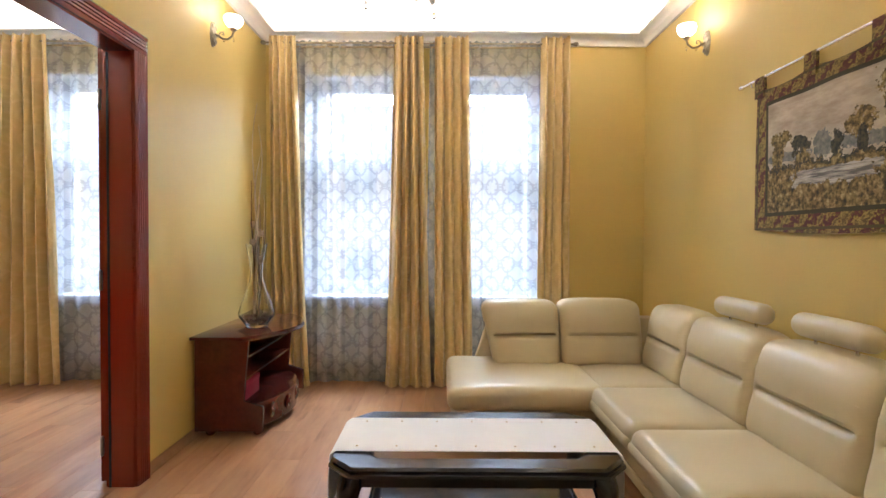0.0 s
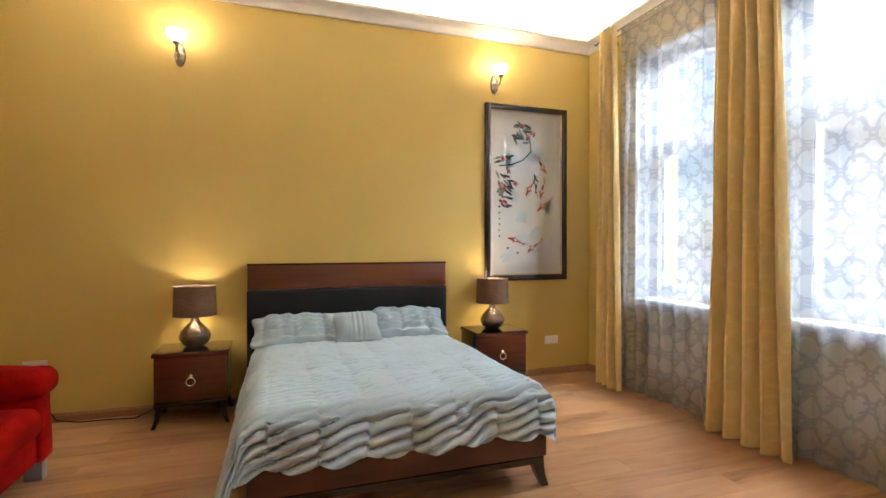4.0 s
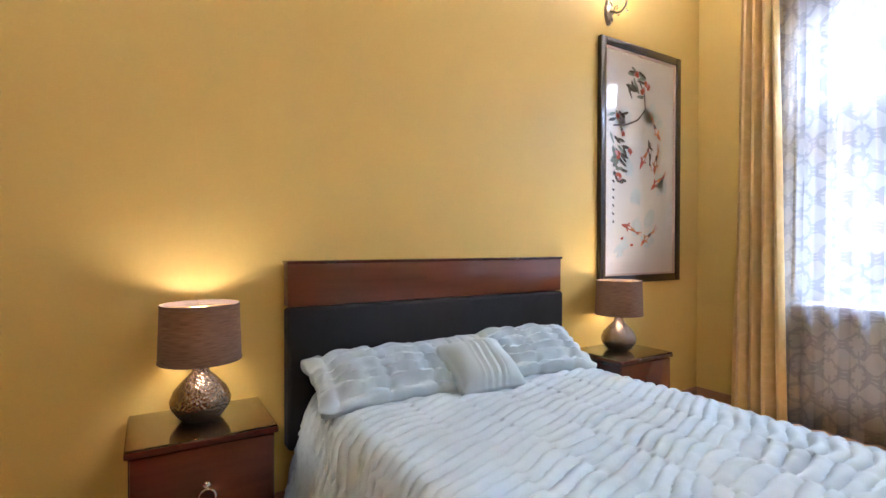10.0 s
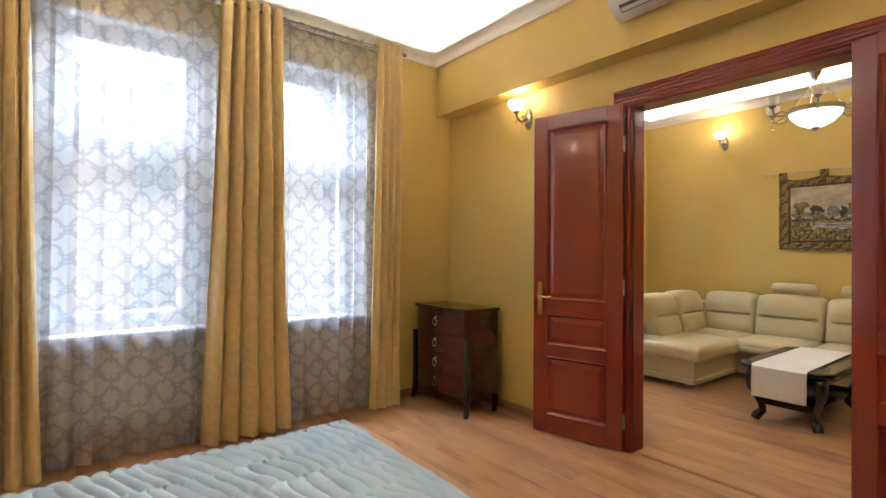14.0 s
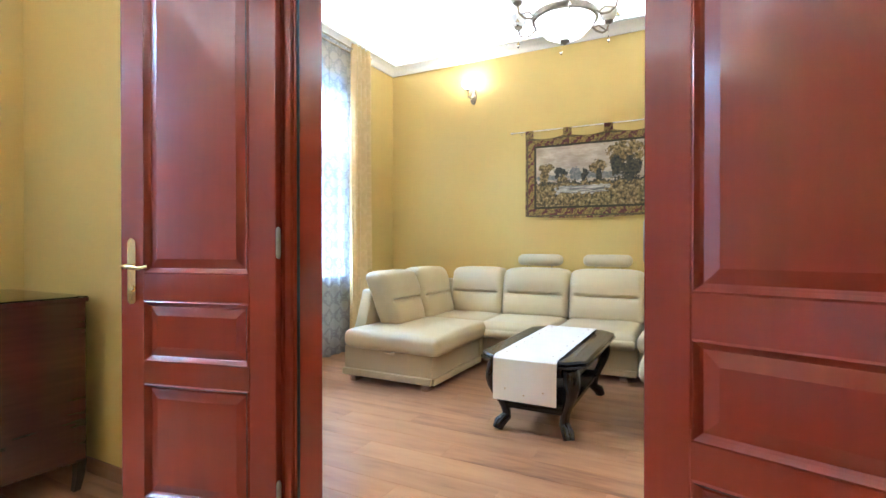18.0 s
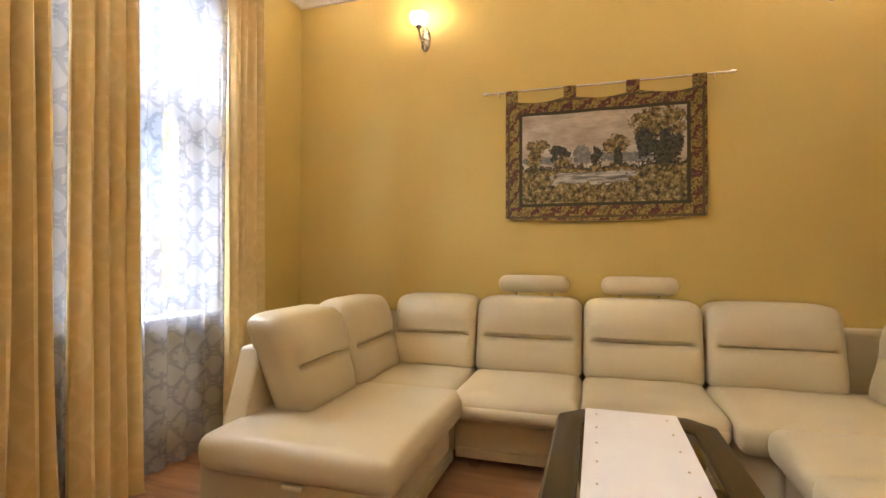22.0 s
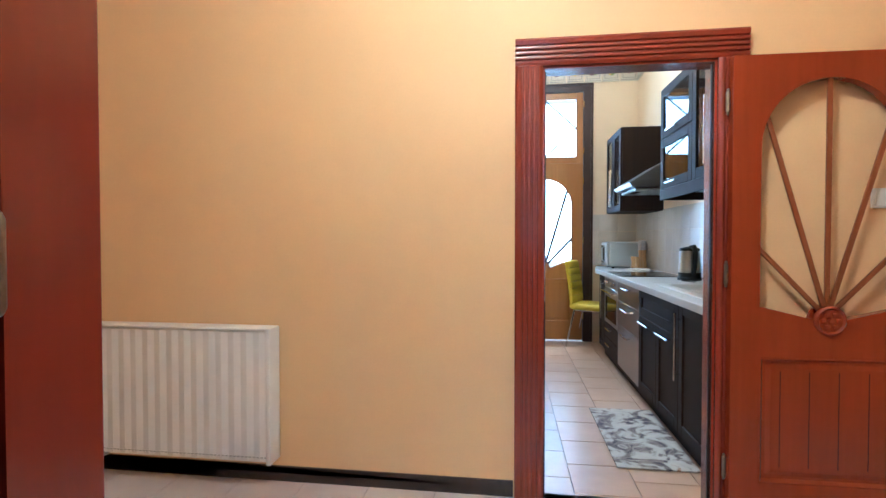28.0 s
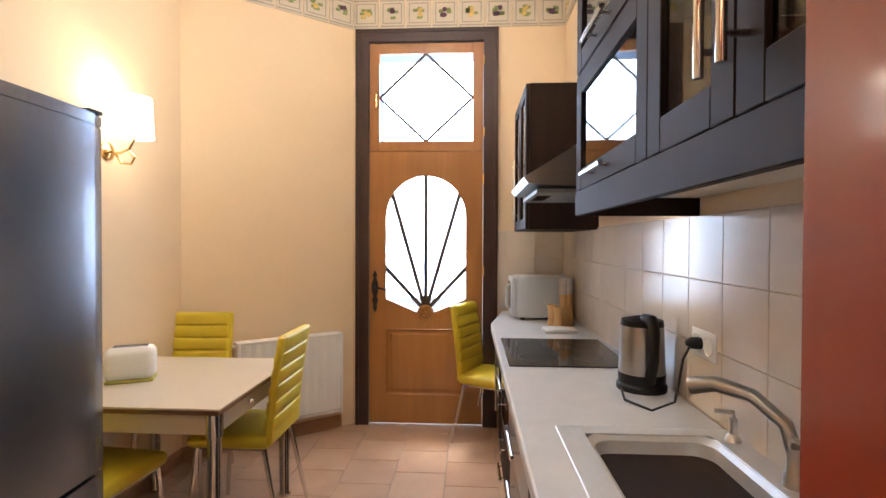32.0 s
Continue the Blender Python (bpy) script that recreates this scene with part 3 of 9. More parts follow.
def rod(x0, x1, y, z, label):
    t = thing("curtain_rod", label, "curtain rod", ((x0 + x1) / 2, y, z))
    h = (x1 - x0) / 2
    for dy, dz in ((0, 0), (-0.07, 0.012)):
        part("bar", Shape().tube([(-h, dy, dz), (h, dy, dz)], 0.009, 10), PEWTER, t)
    for sx in (-1, 1):
        part("finial", Shape().lathe([(0.005, 0), (0.018, 0.01), (0.022, 0.03), (0.012, 0.05), (0.0, 0.056)], (sx * h if sx > 0 else -h - 0.056, -0.07, 0.012), 12, True, "x"), PEWTER, t)
    for fx in (-0.96, 0.0, 0.96):
        part("bracket", Shape().box(fx * h - 0.01, fx * h + 0.01, -0.085, YN - y, -0.012, 0.024, 0.003), PEWTER, t)


rod(-5.15, -2.12, 4.12, 3.34, "thin dark double curtain rod below the bedroom cornice")
rod(-1.18, 1.80, 4.12, 3.34, "thin dark double curtain rod below the living room cornice")
GL = "gold damask curtain with gathered heading hanging to the floor"
for k, (a, b, c, d) in enumerate(((-5.10, -4.87, -5.17, -4.78), (-3.76, -3.30, -3.88, -3.20), (-2.40, -2.15, -2.47, -2.15), (-1.15, -0.90, -1.12, -0.76), (0.06, 0.34, -0.03, 0.43), (0.45, 0.78, 0.46, 0.84), (1.48, 1.76, 1.45, 1.78))):
    drape(a, b, c, d, 0.015, 3.41, 4.03, 0.044 if d - c < 0.5 else 0.052, 4 if d - c < 0.5 else 5, 11 + k, GOLD, "curtain", GL, "curtain", "gold curtains")
for k, (a, b) in enumerate(((-4.90, -3.62), (-3.60, -2.32), (-0.98, 0.22), (0.40, 1.62))):
    drape(a, b, a - 0.04, b + 0.04, 0.03, 3.40, 4.13, 0.028, 9, 31 + k, VOILE, "sheer_curtain", "grey-white voile curtain with a woven lattice pattern", "curtain", "voile curtains", 0.0, 0.06, 24)

# ---------- doors between bedroom and living room ----------


def fluted(s, w, length, m):
    """A moulded casing board, w wide and length long along z, put in place by m."""
    prof = [(0, 0), (0, 0.022), (0.012, 0.030)]
    n = 4
    for i in range(n):
        a = 0.018 + (w - 0.036) * i / n
        st = (w - 0.036) / n
        prof += [(a + st * 0.12, 0.030), (a + st * 0.22, 0.021), (a + st * 0.42, 0.021), (a + st * 0.52, 0.030), (a + st * 0.9, 0.032)]
    prof += [(w - 0.01, 0.034), (w, 0.026), (w, 0)]
    t = Shape()
    t.rings([[(x, y, 0) for x, y in prof], [(x, y, length) for x, y in prof]])
    t.turn(m)
    vs = [s.bm.verts.new(v.co) for v in t.bm.verts]
    t.bm.verts.index_update()
    for f in t.bm.faces:
        s.bm.faces.new([vs[v.index] for v in f.verts])
    t.bm.free()


def casing(parent, a, b, top, w, face, axis, out):
    """Two fluted posts and a fluted head round an opening from a to b; face is the wall plane, out its outward sign."""
    def place(p, z, roll):
        if axis == "y":  # wall along y, face at x
            base = Matrix(((0, out, 0, face), (1, 0, 0, p), (0, 0, 1, z), (0, 0, 0, 1)))
        else:
            base = Matrix(((1, 0, 0, p), (0, out, 0, face), (0, 0, 1, z), (0, 0, 0, 1)))
        return base @ roll
    for p, sgn in ((a, -1), (b, 1)):
        s = Shape()
        fluted(s, w, top, place(p, 0, Matrix.Diagonal((sgn, 1, 1, 1))))
        part("casing_post", s, MAHOGANY, parent)
    s = Shape()
    fluted(s, w, b - a + 2 * w, place(a - w, top, Matrix(((0, 0, 1, 0), (0, 1, 0, 0), (1, 0, 0, 0), (0, 0, 0, 1)))))
    part("casing_head", s, MAHOGANY, parent)


def panel_leaf(parent, w, h, panels, glassy=(), name="leaf"):
    """A frame-and-panel door leaf from x=0 (hinges) to w, raised panels on both faces."""
    leaf = tagged(new(name), "")
    leaf.parent = parent
    st, s = 0.115, Shape()
    s.box(0, st, -0.021, 0.021, 0.008, h, 0.004)
    s.box(w - st, w, -0.021, 0.021, 0.008, h, 0.004)
    zs = sorted(panels)
    z = 0.008
    for lo, hi in zs + [(h, h)]:
        s.box(st, w - st, -0.021, 0.021, z, lo, 0.0)
        z = hi
    part("frame", s, MAHOGANY, leaf, "", False)
    for lo, hi in zs:
        if (lo, hi) in glassy:
            part("glass_panel", Shape().box(st, w - st, -0.006, 0.006, lo, hi), AMBER, leaf, "textured amber glass panel", False)
            m = Shape()
            for sy in (-1, 1):
                for a, b, c, d in ((st, st + 0.016, lo, hi), (w - st - 0.016, w - st, lo, hi), (st + .016, w - st - .016, lo, lo + 0.016), (st + .016, w - st - .016, hi - 0.016, hi)):
                    m.box(a, b, sy * 0.006, sy * 0.018, c, d)
            part("bead", m, MAHOGANY, leaf, "", False)
            continue
        p = Shape()
        for sy in (-1, 1):
            g, t = 0.018, 0.045
            x0, x1 = st, w - st
            ring = lambda i, y: [(x0 + i, sy * y, lo + i), (x1 - i, sy * y, lo + i), (x1 - i, sy * y, hi - i), (x0 + i, sy * y, hi - i)]
            p.rings([ring(0, 0.020), ring(0.006, 0.024), ring(0.016, 0.013), ring(g + 0.006, 0.007), ring(t + 0.012, 0.016), ring(t + 0.016, 0.017)], True, False)
            p.faces(ring(t + 0.016, 0.017), [(0, 1, 2, 3)])
        part("panel", p, MAHOGANY, leaf, "", False)
    for z in (0.22, h * 0.47, h - 0.30):
        q = Shape().lathe([(0.0, -0.062), (0.006, -0.058), (0.009, -0.05), (0.009, 0.05), (0.006, 0.058), (0.0, 0.062)], (-0.006, 0.012, z), 10)
        part("hinge", q, PEWTER, leaf)
    return leaf


def lever(leaf, x, z, side, toward, mat=None):
    """A long-plate lever handle on one face of a leaf."""
    y = side * 0.021
    s = Shape()
    out = []
    for i in range(28):
        a = 2 * math.pi * i / 28
        out.append((x + 0.020 * math.cos(a), z + (0.115 if math.sin(a) > 0 else -0.115) + 0.020 * math.sin(a)))
    s.prism(out, min(y, y + side * 0.007), max(y, y + side * 0.007), "y")
    s.tube([(x, y, z + 0.02), (x, y + side * 0.045, z + 0.02), (x + toward * 0.03, y + side * 0.055, z + 0.022), (x + toward * 0.08, y + side * 0.055, z + 0.014), (x + toward * 0.125, y + side * 0.052, z + 0.024)], [0.011, 0.010, 0.010, 0.008, 0.006], 10)
    s.lathe([(0.014, -0.006), (0.014, 0.006)], (x, y + side * 0.006, z - 0.07), 14, True, "y")
    part("door_handle", s, mat or BRASS, leaf, "brass lever handle on a long plate")


door1 = tagged(new("door_1"), "open red mahogany double door with raised panels", "door", "", "structure")
s = Shape()
for y0, y1 in ((0.765, 0.79), (2.07, 2.095)):
    s.box(XP - 0.01, XL + 0.01, y0, y1, 0, 2.54)
s.box(XP - 0.01, XL + 0.01, 0.79, 2.07, 2.515, 2.54)
part("jamb", s, MAHOGANY, door1, "", False)
for y0, y1 in ((0.79, 0.794), (2.066, 2.07)):
    part("seal", Shape().box(XP + 0.002, XP + 0.014, y0, y1, 0, 2.51), IRON, door1, "black rubber seal", False)
casing(door1, 0.78, 2.08, 2.525, 0.135, XP - 0.001, "y", -1)
casing(door1, 0.78, 2.08, 2.525, 0.115, XL + 0.001, "y", 1)
PANELS = [(0.15, 0.62), (0.71, 0.96), (1.07, 2.44)]
HB = 2.545
leafn = panel_leaf(door1, 0.72, HB, PANELS)
lever(leafn, 0.66, 1.08, 1, -1)
lever(leafn, 0.66, 1.08, -1, -1)
leafn.matrix_basis = pose(-1.437, 2.112, 0.006, 0, 0, math.degrees(math.atan2(0.732, -0.184)))
leafs = panel_leaf(door1, 0.72, HB, PANELS)
leafs.matrix_basis = pose(-1.437, 0.795, 0.006, 0, 0, math.degrees(math.atan2(-0.60, -0.19)))

# ---------- double door to the hall ----------
door2 = tagged(new("door_2"), "open red mahogany double door with amber glass panels", "door", "", "structure")
s = Shape()
for x0, x1 in ((-0.56, -0.525), (0.595, 0.63)):
    s.box(x0, x1, -1.915, -1.78, 0, 2.56)
s.box(-0.525, 0.595, -1.915, -1.78, 2.525, 2.56)
part("frame", s, MAHOGANY, door2, "", False)
casing(door2, -0.55, 0.62, 2.54, 0.13, YH0 - 0.001, "x", -1)
HP = [(0.14, 0.62), (0.72, 1.0), (1.12, 2.42)]
la = panel_leaf(door2, 0.60, 2.52, HP, [HP[2]])
lever(la, 0.535, 1.06, 1, -1)
lever(la, 0.535, 1.06, -1, -1)
part("lock_plate", Shape().box(0.6, 0.603, -0.012, 0.012, 0.86, 1.12, 0.0), CHROME, la, "steel lock plate", False)
la.matrix_basis = pose(0.605, -1.765, 0.006, 0, 0, 91)
lb = panel_leaf(door2, 0.60, 2.52, HP, [HP[2]])
part("lock_plate", Shape().box(0.6, 0.603, -0.012, 0.012, 1.02, 1.23, 0.0), CHROME, lb, "steel lock plate", False)
part("latch", Shape().box(0.585, 0.606, 0.002, 0.014, 1.13, 1.20, 0.004), CHROME, lb)
lb.matrix_basis = pose(-0.535, -1.765, 0.006, 0, 0, 97)
setting("threshold", Shape().box(-0.525, 0.595, -1.95, -1.90, -0.005, 0.012, 0.004), SKIRT, "wooden strip between laminate and tiles")

# ---------- skirting ----------


def skirting(x0, y0, x1, y1, name, mat, h=0.07, d=0.018):
    """A board along a wall from one point to another; it stands to the left of that way."""
    n = math.hypot(x1 - x0, y1 - y0)
    s = Shape()
    prof = [(0, 0), (d, 0), (d, h * 0.7), (d * 0.5, h), (0, h)]
    s.rings([[(0, y, z) for y, z in prof], [(n, y, z) for y, z in prof]])
    s.turn(Matrix.Translation((x0, y0, 0)) @ Matrix.Rotation(math.atan2(y1 - y0, x1 - x0), 4, "Z"))
    return setting(name, s, mat, "dark skirting board" if mat is not SKIRT else "brown wooden skirting board", False)


for k, q in enumerate(((XE, YN, XL, YN), (XL, YN, XL, 2.195), (XL, 0.665, XL, YS), (XL, YS, -0.645, YS), (0.66, YS, XE, YS), (XE, YS, XE, YN), (XP, YN, XW, YN), (XW, YN, XW, YB), (XW, YB, XP, YB), (XP, YB, XP, 0.645), (XP, 2.215, XP, YN))):
    if q[1] == q[3] == YN:
        cuts = sorted([w for w in WINDOWS if min(q[0], q[2]) < w < max(q[0], q[2])], reverse=True)
        x = q[0]
        for w in cuts:
            skirting(x, YN, w + 0.55, YN, "baseboard", SKIRT)
            x = w - 0.55
        skirting(x, YN, q[2], YN, "baseboard", SKIRT)
    else:
        skirting(*q, "baseboard", SKIRT)
DARKSKIRT = surface("dark_tile_skirting", (0.035, 0.022, 0.018), 0.3, vary=0.2)
TERRA = surface("tan_tile_skirting", (0.42, 0.24, 0.13), 0.35, vary=0.1)
for q in ((-1.55, YH1, -1.0, YH1), (0.0, YH1, 3.0, YH1)):
    skirting(q[2], q[3], q[0], q[1], "baseboard_hall", DARKSKIRT, 0.08)
skirting(0.24, YK1 + 0.062, XKE, -6.54, "baseboard_kitchen", TERRA, 0.09)
skirting(XKE, -6.54, XKE, YK0, "baseboard_kitchen", TERRA, 0.09)
# ---------- lamps on the walls ----------
SHADE = glow("lit_milk_glass", (1.0, 0.86, 0.66), 5.0)
DIMSHADE = surface("unlit_milk_glass", (0.82, 0.79, 0.74), 0.25, vary=0.05)
CRYSTAL = glass("crystal", (1, 1, 1), 0.0, 1.5)


def sconce(at, rz, lit=True):
    """An antique wall lamp: oval plate, scrolled arm, glass cup and two drops. It points along -y before turning."""
    t = thing("wall_lamp", "antique pewter wall lamp with a lit milk-glass cup", "wall lamp", at, rz, "antique wall lamps")
    s = Shape()
    rows = []
    for k, y in ((1.0, 0.0), (1.0, -0.006), (0.86, -0.016), (0.6, -0.020), (0.3, -0.026), (0.08, -0.028)):
        rows.append([(0.042 * k * math.cos(2 * math.pi * i / 20), y, 0.10 * k * math.sin(2 * math.pi * i / 20) + 0.10) for i in range(20)])
    s.rings(rows)
    for a in range(0, 360, 45):
        c, d = math.cos(radians(a)), math.sin(radians(a))
        s.soft(0.03 * c - 0.012, 0.03 * c + 0.012, -0.026, -0.010, 0.10 + 0.075 * d - 0.016, 0.10 + 0.075 * d + 0.016, 0.008, res=2)
    part("wall_plate", s, PEWTER, t)
    s = Shape()
    pts = [(0, -0.02, 0.10), (0, -0.05, 0.085), (0, -0.08, 0.065), (0, -0.12, 0.06), (0, -0.155, 0.085), (0, -0.165, 0.125)]
    s.tube(pts, [0.008, 0.009, 0.008, 0.008, 0.008, 0.009], 8)
    s.tube([(0, -0.05, 0.085), (0, -0.065, 0.115), (0, -0.088, 0.115), (0, -0.09, 0.095), (0, -0.075, 0.095)], 0.005, 6)
    s.lathe([(0.006, -0.02), (0.022, -0.006), (0.028, 0.004), (0.024, 0.010), (0.015, 0.014)], (0, -0.165, 0.135), 14)
    part("arm", s, PEWTER, t)
    s = Shape().lathe([(0.020, 0.0), (0.045, 0.012), (0.064, 0.035), (0.070, 0.062), (0.066, 0.082), (0.063, 0.082), (0.067, 0.062), (0.061, 0.037), (0.043, 0.016), (0.018, 0.005)], (0, -0.165, 0.148), 24, False)
    cup = part("glass_cup", s, SHADE if lit else DIMSHADE, t, "milky glass cup")
    for x, y in ((0, -0.165), (0, -0.09)):
        s = Shape().tube([(x, y, 0.115), (x, y, 0.07)], 0.0015, 5)
        s.lathe([(0.0, -0.022), (0.007, -0.012), (0.009, -0.004), (0.004, 0.006), (0.0, 0.010)], (x, y, 0.058), 8)
        part("crystal_drop", s, CRYSTAL, t)
    if lit:
        m = pose(*at, 0, 0, rz) @ Vector((0, -0.165, 0.262))
        lamp_point("wall_lamp_bulb", m, 2.5, (1.0, 0.89, 0.70), 0.03)
    return t


for at, rz in (((XE, 3.08, 2.885), -90), ((XE, 0.31, 2.88), -90), ((XL, 3.08, 2.93), 90), ((XL, -0.15, 2.90), 90), ((XW, 0.29, 2.815), 90), ((XW, 3.11, 2.87), 90), ((XP, 3.09, 2.55), -90), ((XP, -0.07, 2.47), -90)):
    sconce(at, rz)


def chandelier(at):
    t = thing("chandelier", "pewter chandelier with a milky bowl and six glass cups", "chandelier", at)
    z1 = ZT - at[2]
    part("chain", Shape().tube([(0, 0, 0.62), (0, 0, z1 - 0.05)], 0.006, 6), CHROME, t)
    part("ceiling_cup", Shape().lathe([(0.005, z1 - 0.07), (0.05, z1 - 0.05), (0.06, z1)], (0, 0, 0), 20), CHROME, t)
    s = Shape()
    for k in range(12):
        a = 2 * math.pi * k / 12
        s.tube([(0.02 * math.cos(a), 0.02 * math.sin(a), 0.44), (0.05 * math.cos(a), 0.05 * math.sin(a), 0.52), (0.10 * math.cos(a), 0.10 * math.sin(a), 0.575), (0.115 * math.cos(a), 0.115 * math.sin(a), 0.60), (0.06 * math.cos(a), 0.06 * math.sin(a), 0.615)], 0.010, 6)
    s.lathe([(0.012, 0.40), (0.02, 0.44), (0.012, 0.62)], (0, 0, 0), 12)
    part("crown", s, CHROME, t)
    for k in range(3):
        a = 2 * math.pi * (k + 0.25) / 3
        part("hanger", Shape().tube([(0.012 * math.cos(a), 0.012 * math.sin(a), 0.44), (0.19 * math.cos(a), 0.19 * math.sin(a), 0.165)], 0.005, 6), CHROME, t)
    part("ring", Shape().lathe([(0.195, 0.125), (0.212, 0.13), (0.214, 0.165), (0.197, 0.17), (0.195, 0.125)], (0, 0, 0), 40, False), PEWTER, t)
    s = Shape().lathe([(0.0, 0.0), (0.06, 0.008), (0.13, 0.045), (0.18, 0.10), (0.195, 0.15), (0.190, 0.15), (0.174, 0.102), (0.126, 0.05), (0.0, 0.012)], (0, 0, 0), 36, False)
    # bowl is given a faint glow of its own; no light hangs inside
    part("bowl", s, glow("glowing_bowl", (1.0, 0.95, 0.86), 1.1), t, "milky glass bowl")
    part("finial", Shape().lathe([(0.0, -0.03), (0.012, -0.02), (0.035, -0.004), (0.03, 0.006), (0.0, 0.01)], (0, 0, 0), 12), PEWTER, t)
    for k in range(6):
        a = 2 * math.pi * (k + 0.3) / 6
        c, d = math.cos(a), math.sin(a)
        arm = Shape()
        arm.tube([(0.205 * c, 0.205 * d, 0.14), (0.25 * c, 0.25 * d, 0.105), (0.30 * c, 0.30 * d, 0.10), (0.34 * c, 0.34 * d, 0.125), (0.352 * c, 0.352 * d, 0.175)], [0.008, 0.007, 0.007, 0.007, 0.008], 8)
        arm.tube([(0.23 * c, 0.23 * d, 0.125), (0.27 * c, 0.27 * d, 0.145), (0.31 * c, 0.31 * d, 0.13), (0.335 * c, 0.335 * d, 0.12)], 0.005, 6)
        arm.lathe([(0.008, 0.165), (0.028, 0.18), (0.03, 0.19), (0.012, 0.195)], (0.352 * c, 0.352 * d, 0), 12)
        o = part("arm", arm, PEWTER, t)
        part("glass_cup", Shape().lathe([(0.018, 0.192), (0.044, 0.205), (0.058, 0.24), (0.056, 0.265), (0.053, 0.265), (0.054, 0.24), (0.041, 0.21), (0.016, 0.197)], (0.352 * c, 0.352 * d, 0), 18, False), DIMSHADE, o, "milky glass cup")
        part("crystal_drop", Shape().tube([(0.352 * c, 0.352 * d, 0.16), (0.352 * c, 0.352 * d, 0.09)], 0.0015, 5).lathe([(0.0, 0.04), (0.010, 0.055), (0.012, 0.066), (0.005, 0.082), (0.0, 0.09)], (0.352 * c, 0.352 * d, 0), 8), CRYSTAL, o)
    return t


chandelier((0.42, 1.46, 2.54))
chandelier((-3.55, 1.30, 2.72))

# ---------- leather corner sofa ----------
SEAM = surface("leather_seam", (0.42, 0.33, 0.21), 0.5)
sofa = thing("corner_sofa", "large U-shaped cream leather corner sofa with headrests", "sofa", (1.6, 1.80, 0))


def S(name, shape, mat=LEATHER, label=""):
    shape.turn(Matrix.Translation((-1.6, -1.75, 0)))
    return part(name, shape, mat, sofa, label)


# bases
def base(pts, z0=0.07, z1=0.31):
    s = Shape().prism(pts, z0, z1, "z", 0.012)
    return S("base", s)


base([(0.64, 2.53), (1.60, 2.53), (1.60, 3.42), (0.64, 3.42)])
base([(1.61, 2.53), (2.48, 2.53), (2.48, 3.42), (1.61, 3.42)])
base([(1.66, 1.08), (2.48, 1.08), (2.48, 2.52), (1.66, 2.52)])
base([(1.52, -0.05), (2.48, -0.05), (2.48, 1.07), (1.66, 1.07), (1.52, 0.90)])
base([(0.55, -0.05), (1.51, -0.05), (1.51, 0.88), (0.55, 0.88)])
for x0, x1, y0, y1 in ((0.635, 1.60, 2.505, 2.535), (0.615, 0.645, 2.53, 3.43), (1.645, 1.665, 1.09, 2.51), (0.56, 1.5, 0.875, 0.895)):
    S("plinth", Shape().soft(x0, x1, y0, y1, 0.055, 0.115, 0.012, res=4))
for x, y in ((0.70, 2.60), (0.70, 3.33), (1.5, 2.60), (0.70, 0.8), (0.52, 0.02), (1.72, 1.2), (1.72, 2.4), (2.4, 0.0), (2.4, 3.3)):
    S("foot", Shape().box(x - 0.06, x + 0.06, y - 0.03, y + 0.03, 0, 0.07, 0.004), CHROME, "flat chrome foot")


def seat(x0, x1, y0, y1, z0=0.30, z1=0.455, label=""):
    return S("seat_cushion", Shape().soft(x0, x1, y0, y1, z0, z1, 0.06, (0.0, 0.0, 0.018), 12,
             lambda q: (q.x, q.y, q.z + 0.006 * noise.noise((q.x * 5, q.y * 5, 1.7)))))


seat(0.58, 1.66, 2.44, 3.40)
seat(1.60, 2.28, 2.50, 3.16)
seat(1.54, 2.26, 1.80, 2.525)
seat(1.54, 2.26, 1.075, 1.80)
seat(1.46, 2.28, 0.13, 1.075)
seat(0.995, 1.48, 0.12, 0.97)
seat(0.54, 1.0, 0.12, 0.97)
for x0, x1, y0, y1 in ((1.545, 1.62, 1.81, 2.51), (1.545, 1.62, 1.09, 1.79)):
    S("seat_roll", Shape().soft(x0 - 0.02, x1, y0, y1, 0.315, 0.395, 0.035, res=6))


def back(ax, a0, a1, front, top, lean, tilt=0.0):
    """A back cushion in two puffs. ax 'x': it leans towards +x and spans y; 'n': leans to +y, spans x; 's': leans to -y."""
    s = Shape()
    half, mid = (a1 - a0) / 2, (a0 + a1) / 2

    def warp(q):
        u = (q.x - mid) / half
        pinch = 0.046 * math.exp(-((q.z - 0.685) / 0.014) ** 2) * max(0.0, 1 - abs(u / 0.86) ** 10)
        swell = 0.030 * math.exp(-((q.z - 0.56) / 0.10) ** 2) + 0.045 * math.exp(-((q.z - 0.82) / 0.12) ** 2)
        wrinkle = 0.012 * math.exp(-((q.z - 0.70) / 0.05) ** 2) * noise.noise((q.x * 22 + a0, q.z * 9, 3)) * abs(u) ** 3
        near = 1.0 if q.y < 0.10 else 0.0
        f = q.y + lean * (q.z - 0.44) + near * (pinch + wrinkle - swell * (1 - abs(u) ** 6)) + 0.005 * noise.noise((q.x * 6 + a0, q.z * 6, q.y * 3))
        sx = tilt * (q.z - 0.44) * (a1 - q.x) / (a1 - a0)
        zz = q.z - (0.035 * abs(u) ** 5 if q.z > 0.8 else 0)
        if ax == "x":
            return (front + f, q.x, zz)
        if ax == "n":
            return (q.x + sx, front + f, zz)
        return (q.x + sx, front - f, zz)
    s.soft(a0 + 0.002, a1 - 0.002, 0.0, 0.21, 0.44, top, 0.055, (0.0, 0.0, 0.0), 34, warp)
    return S("back_cushion", s)


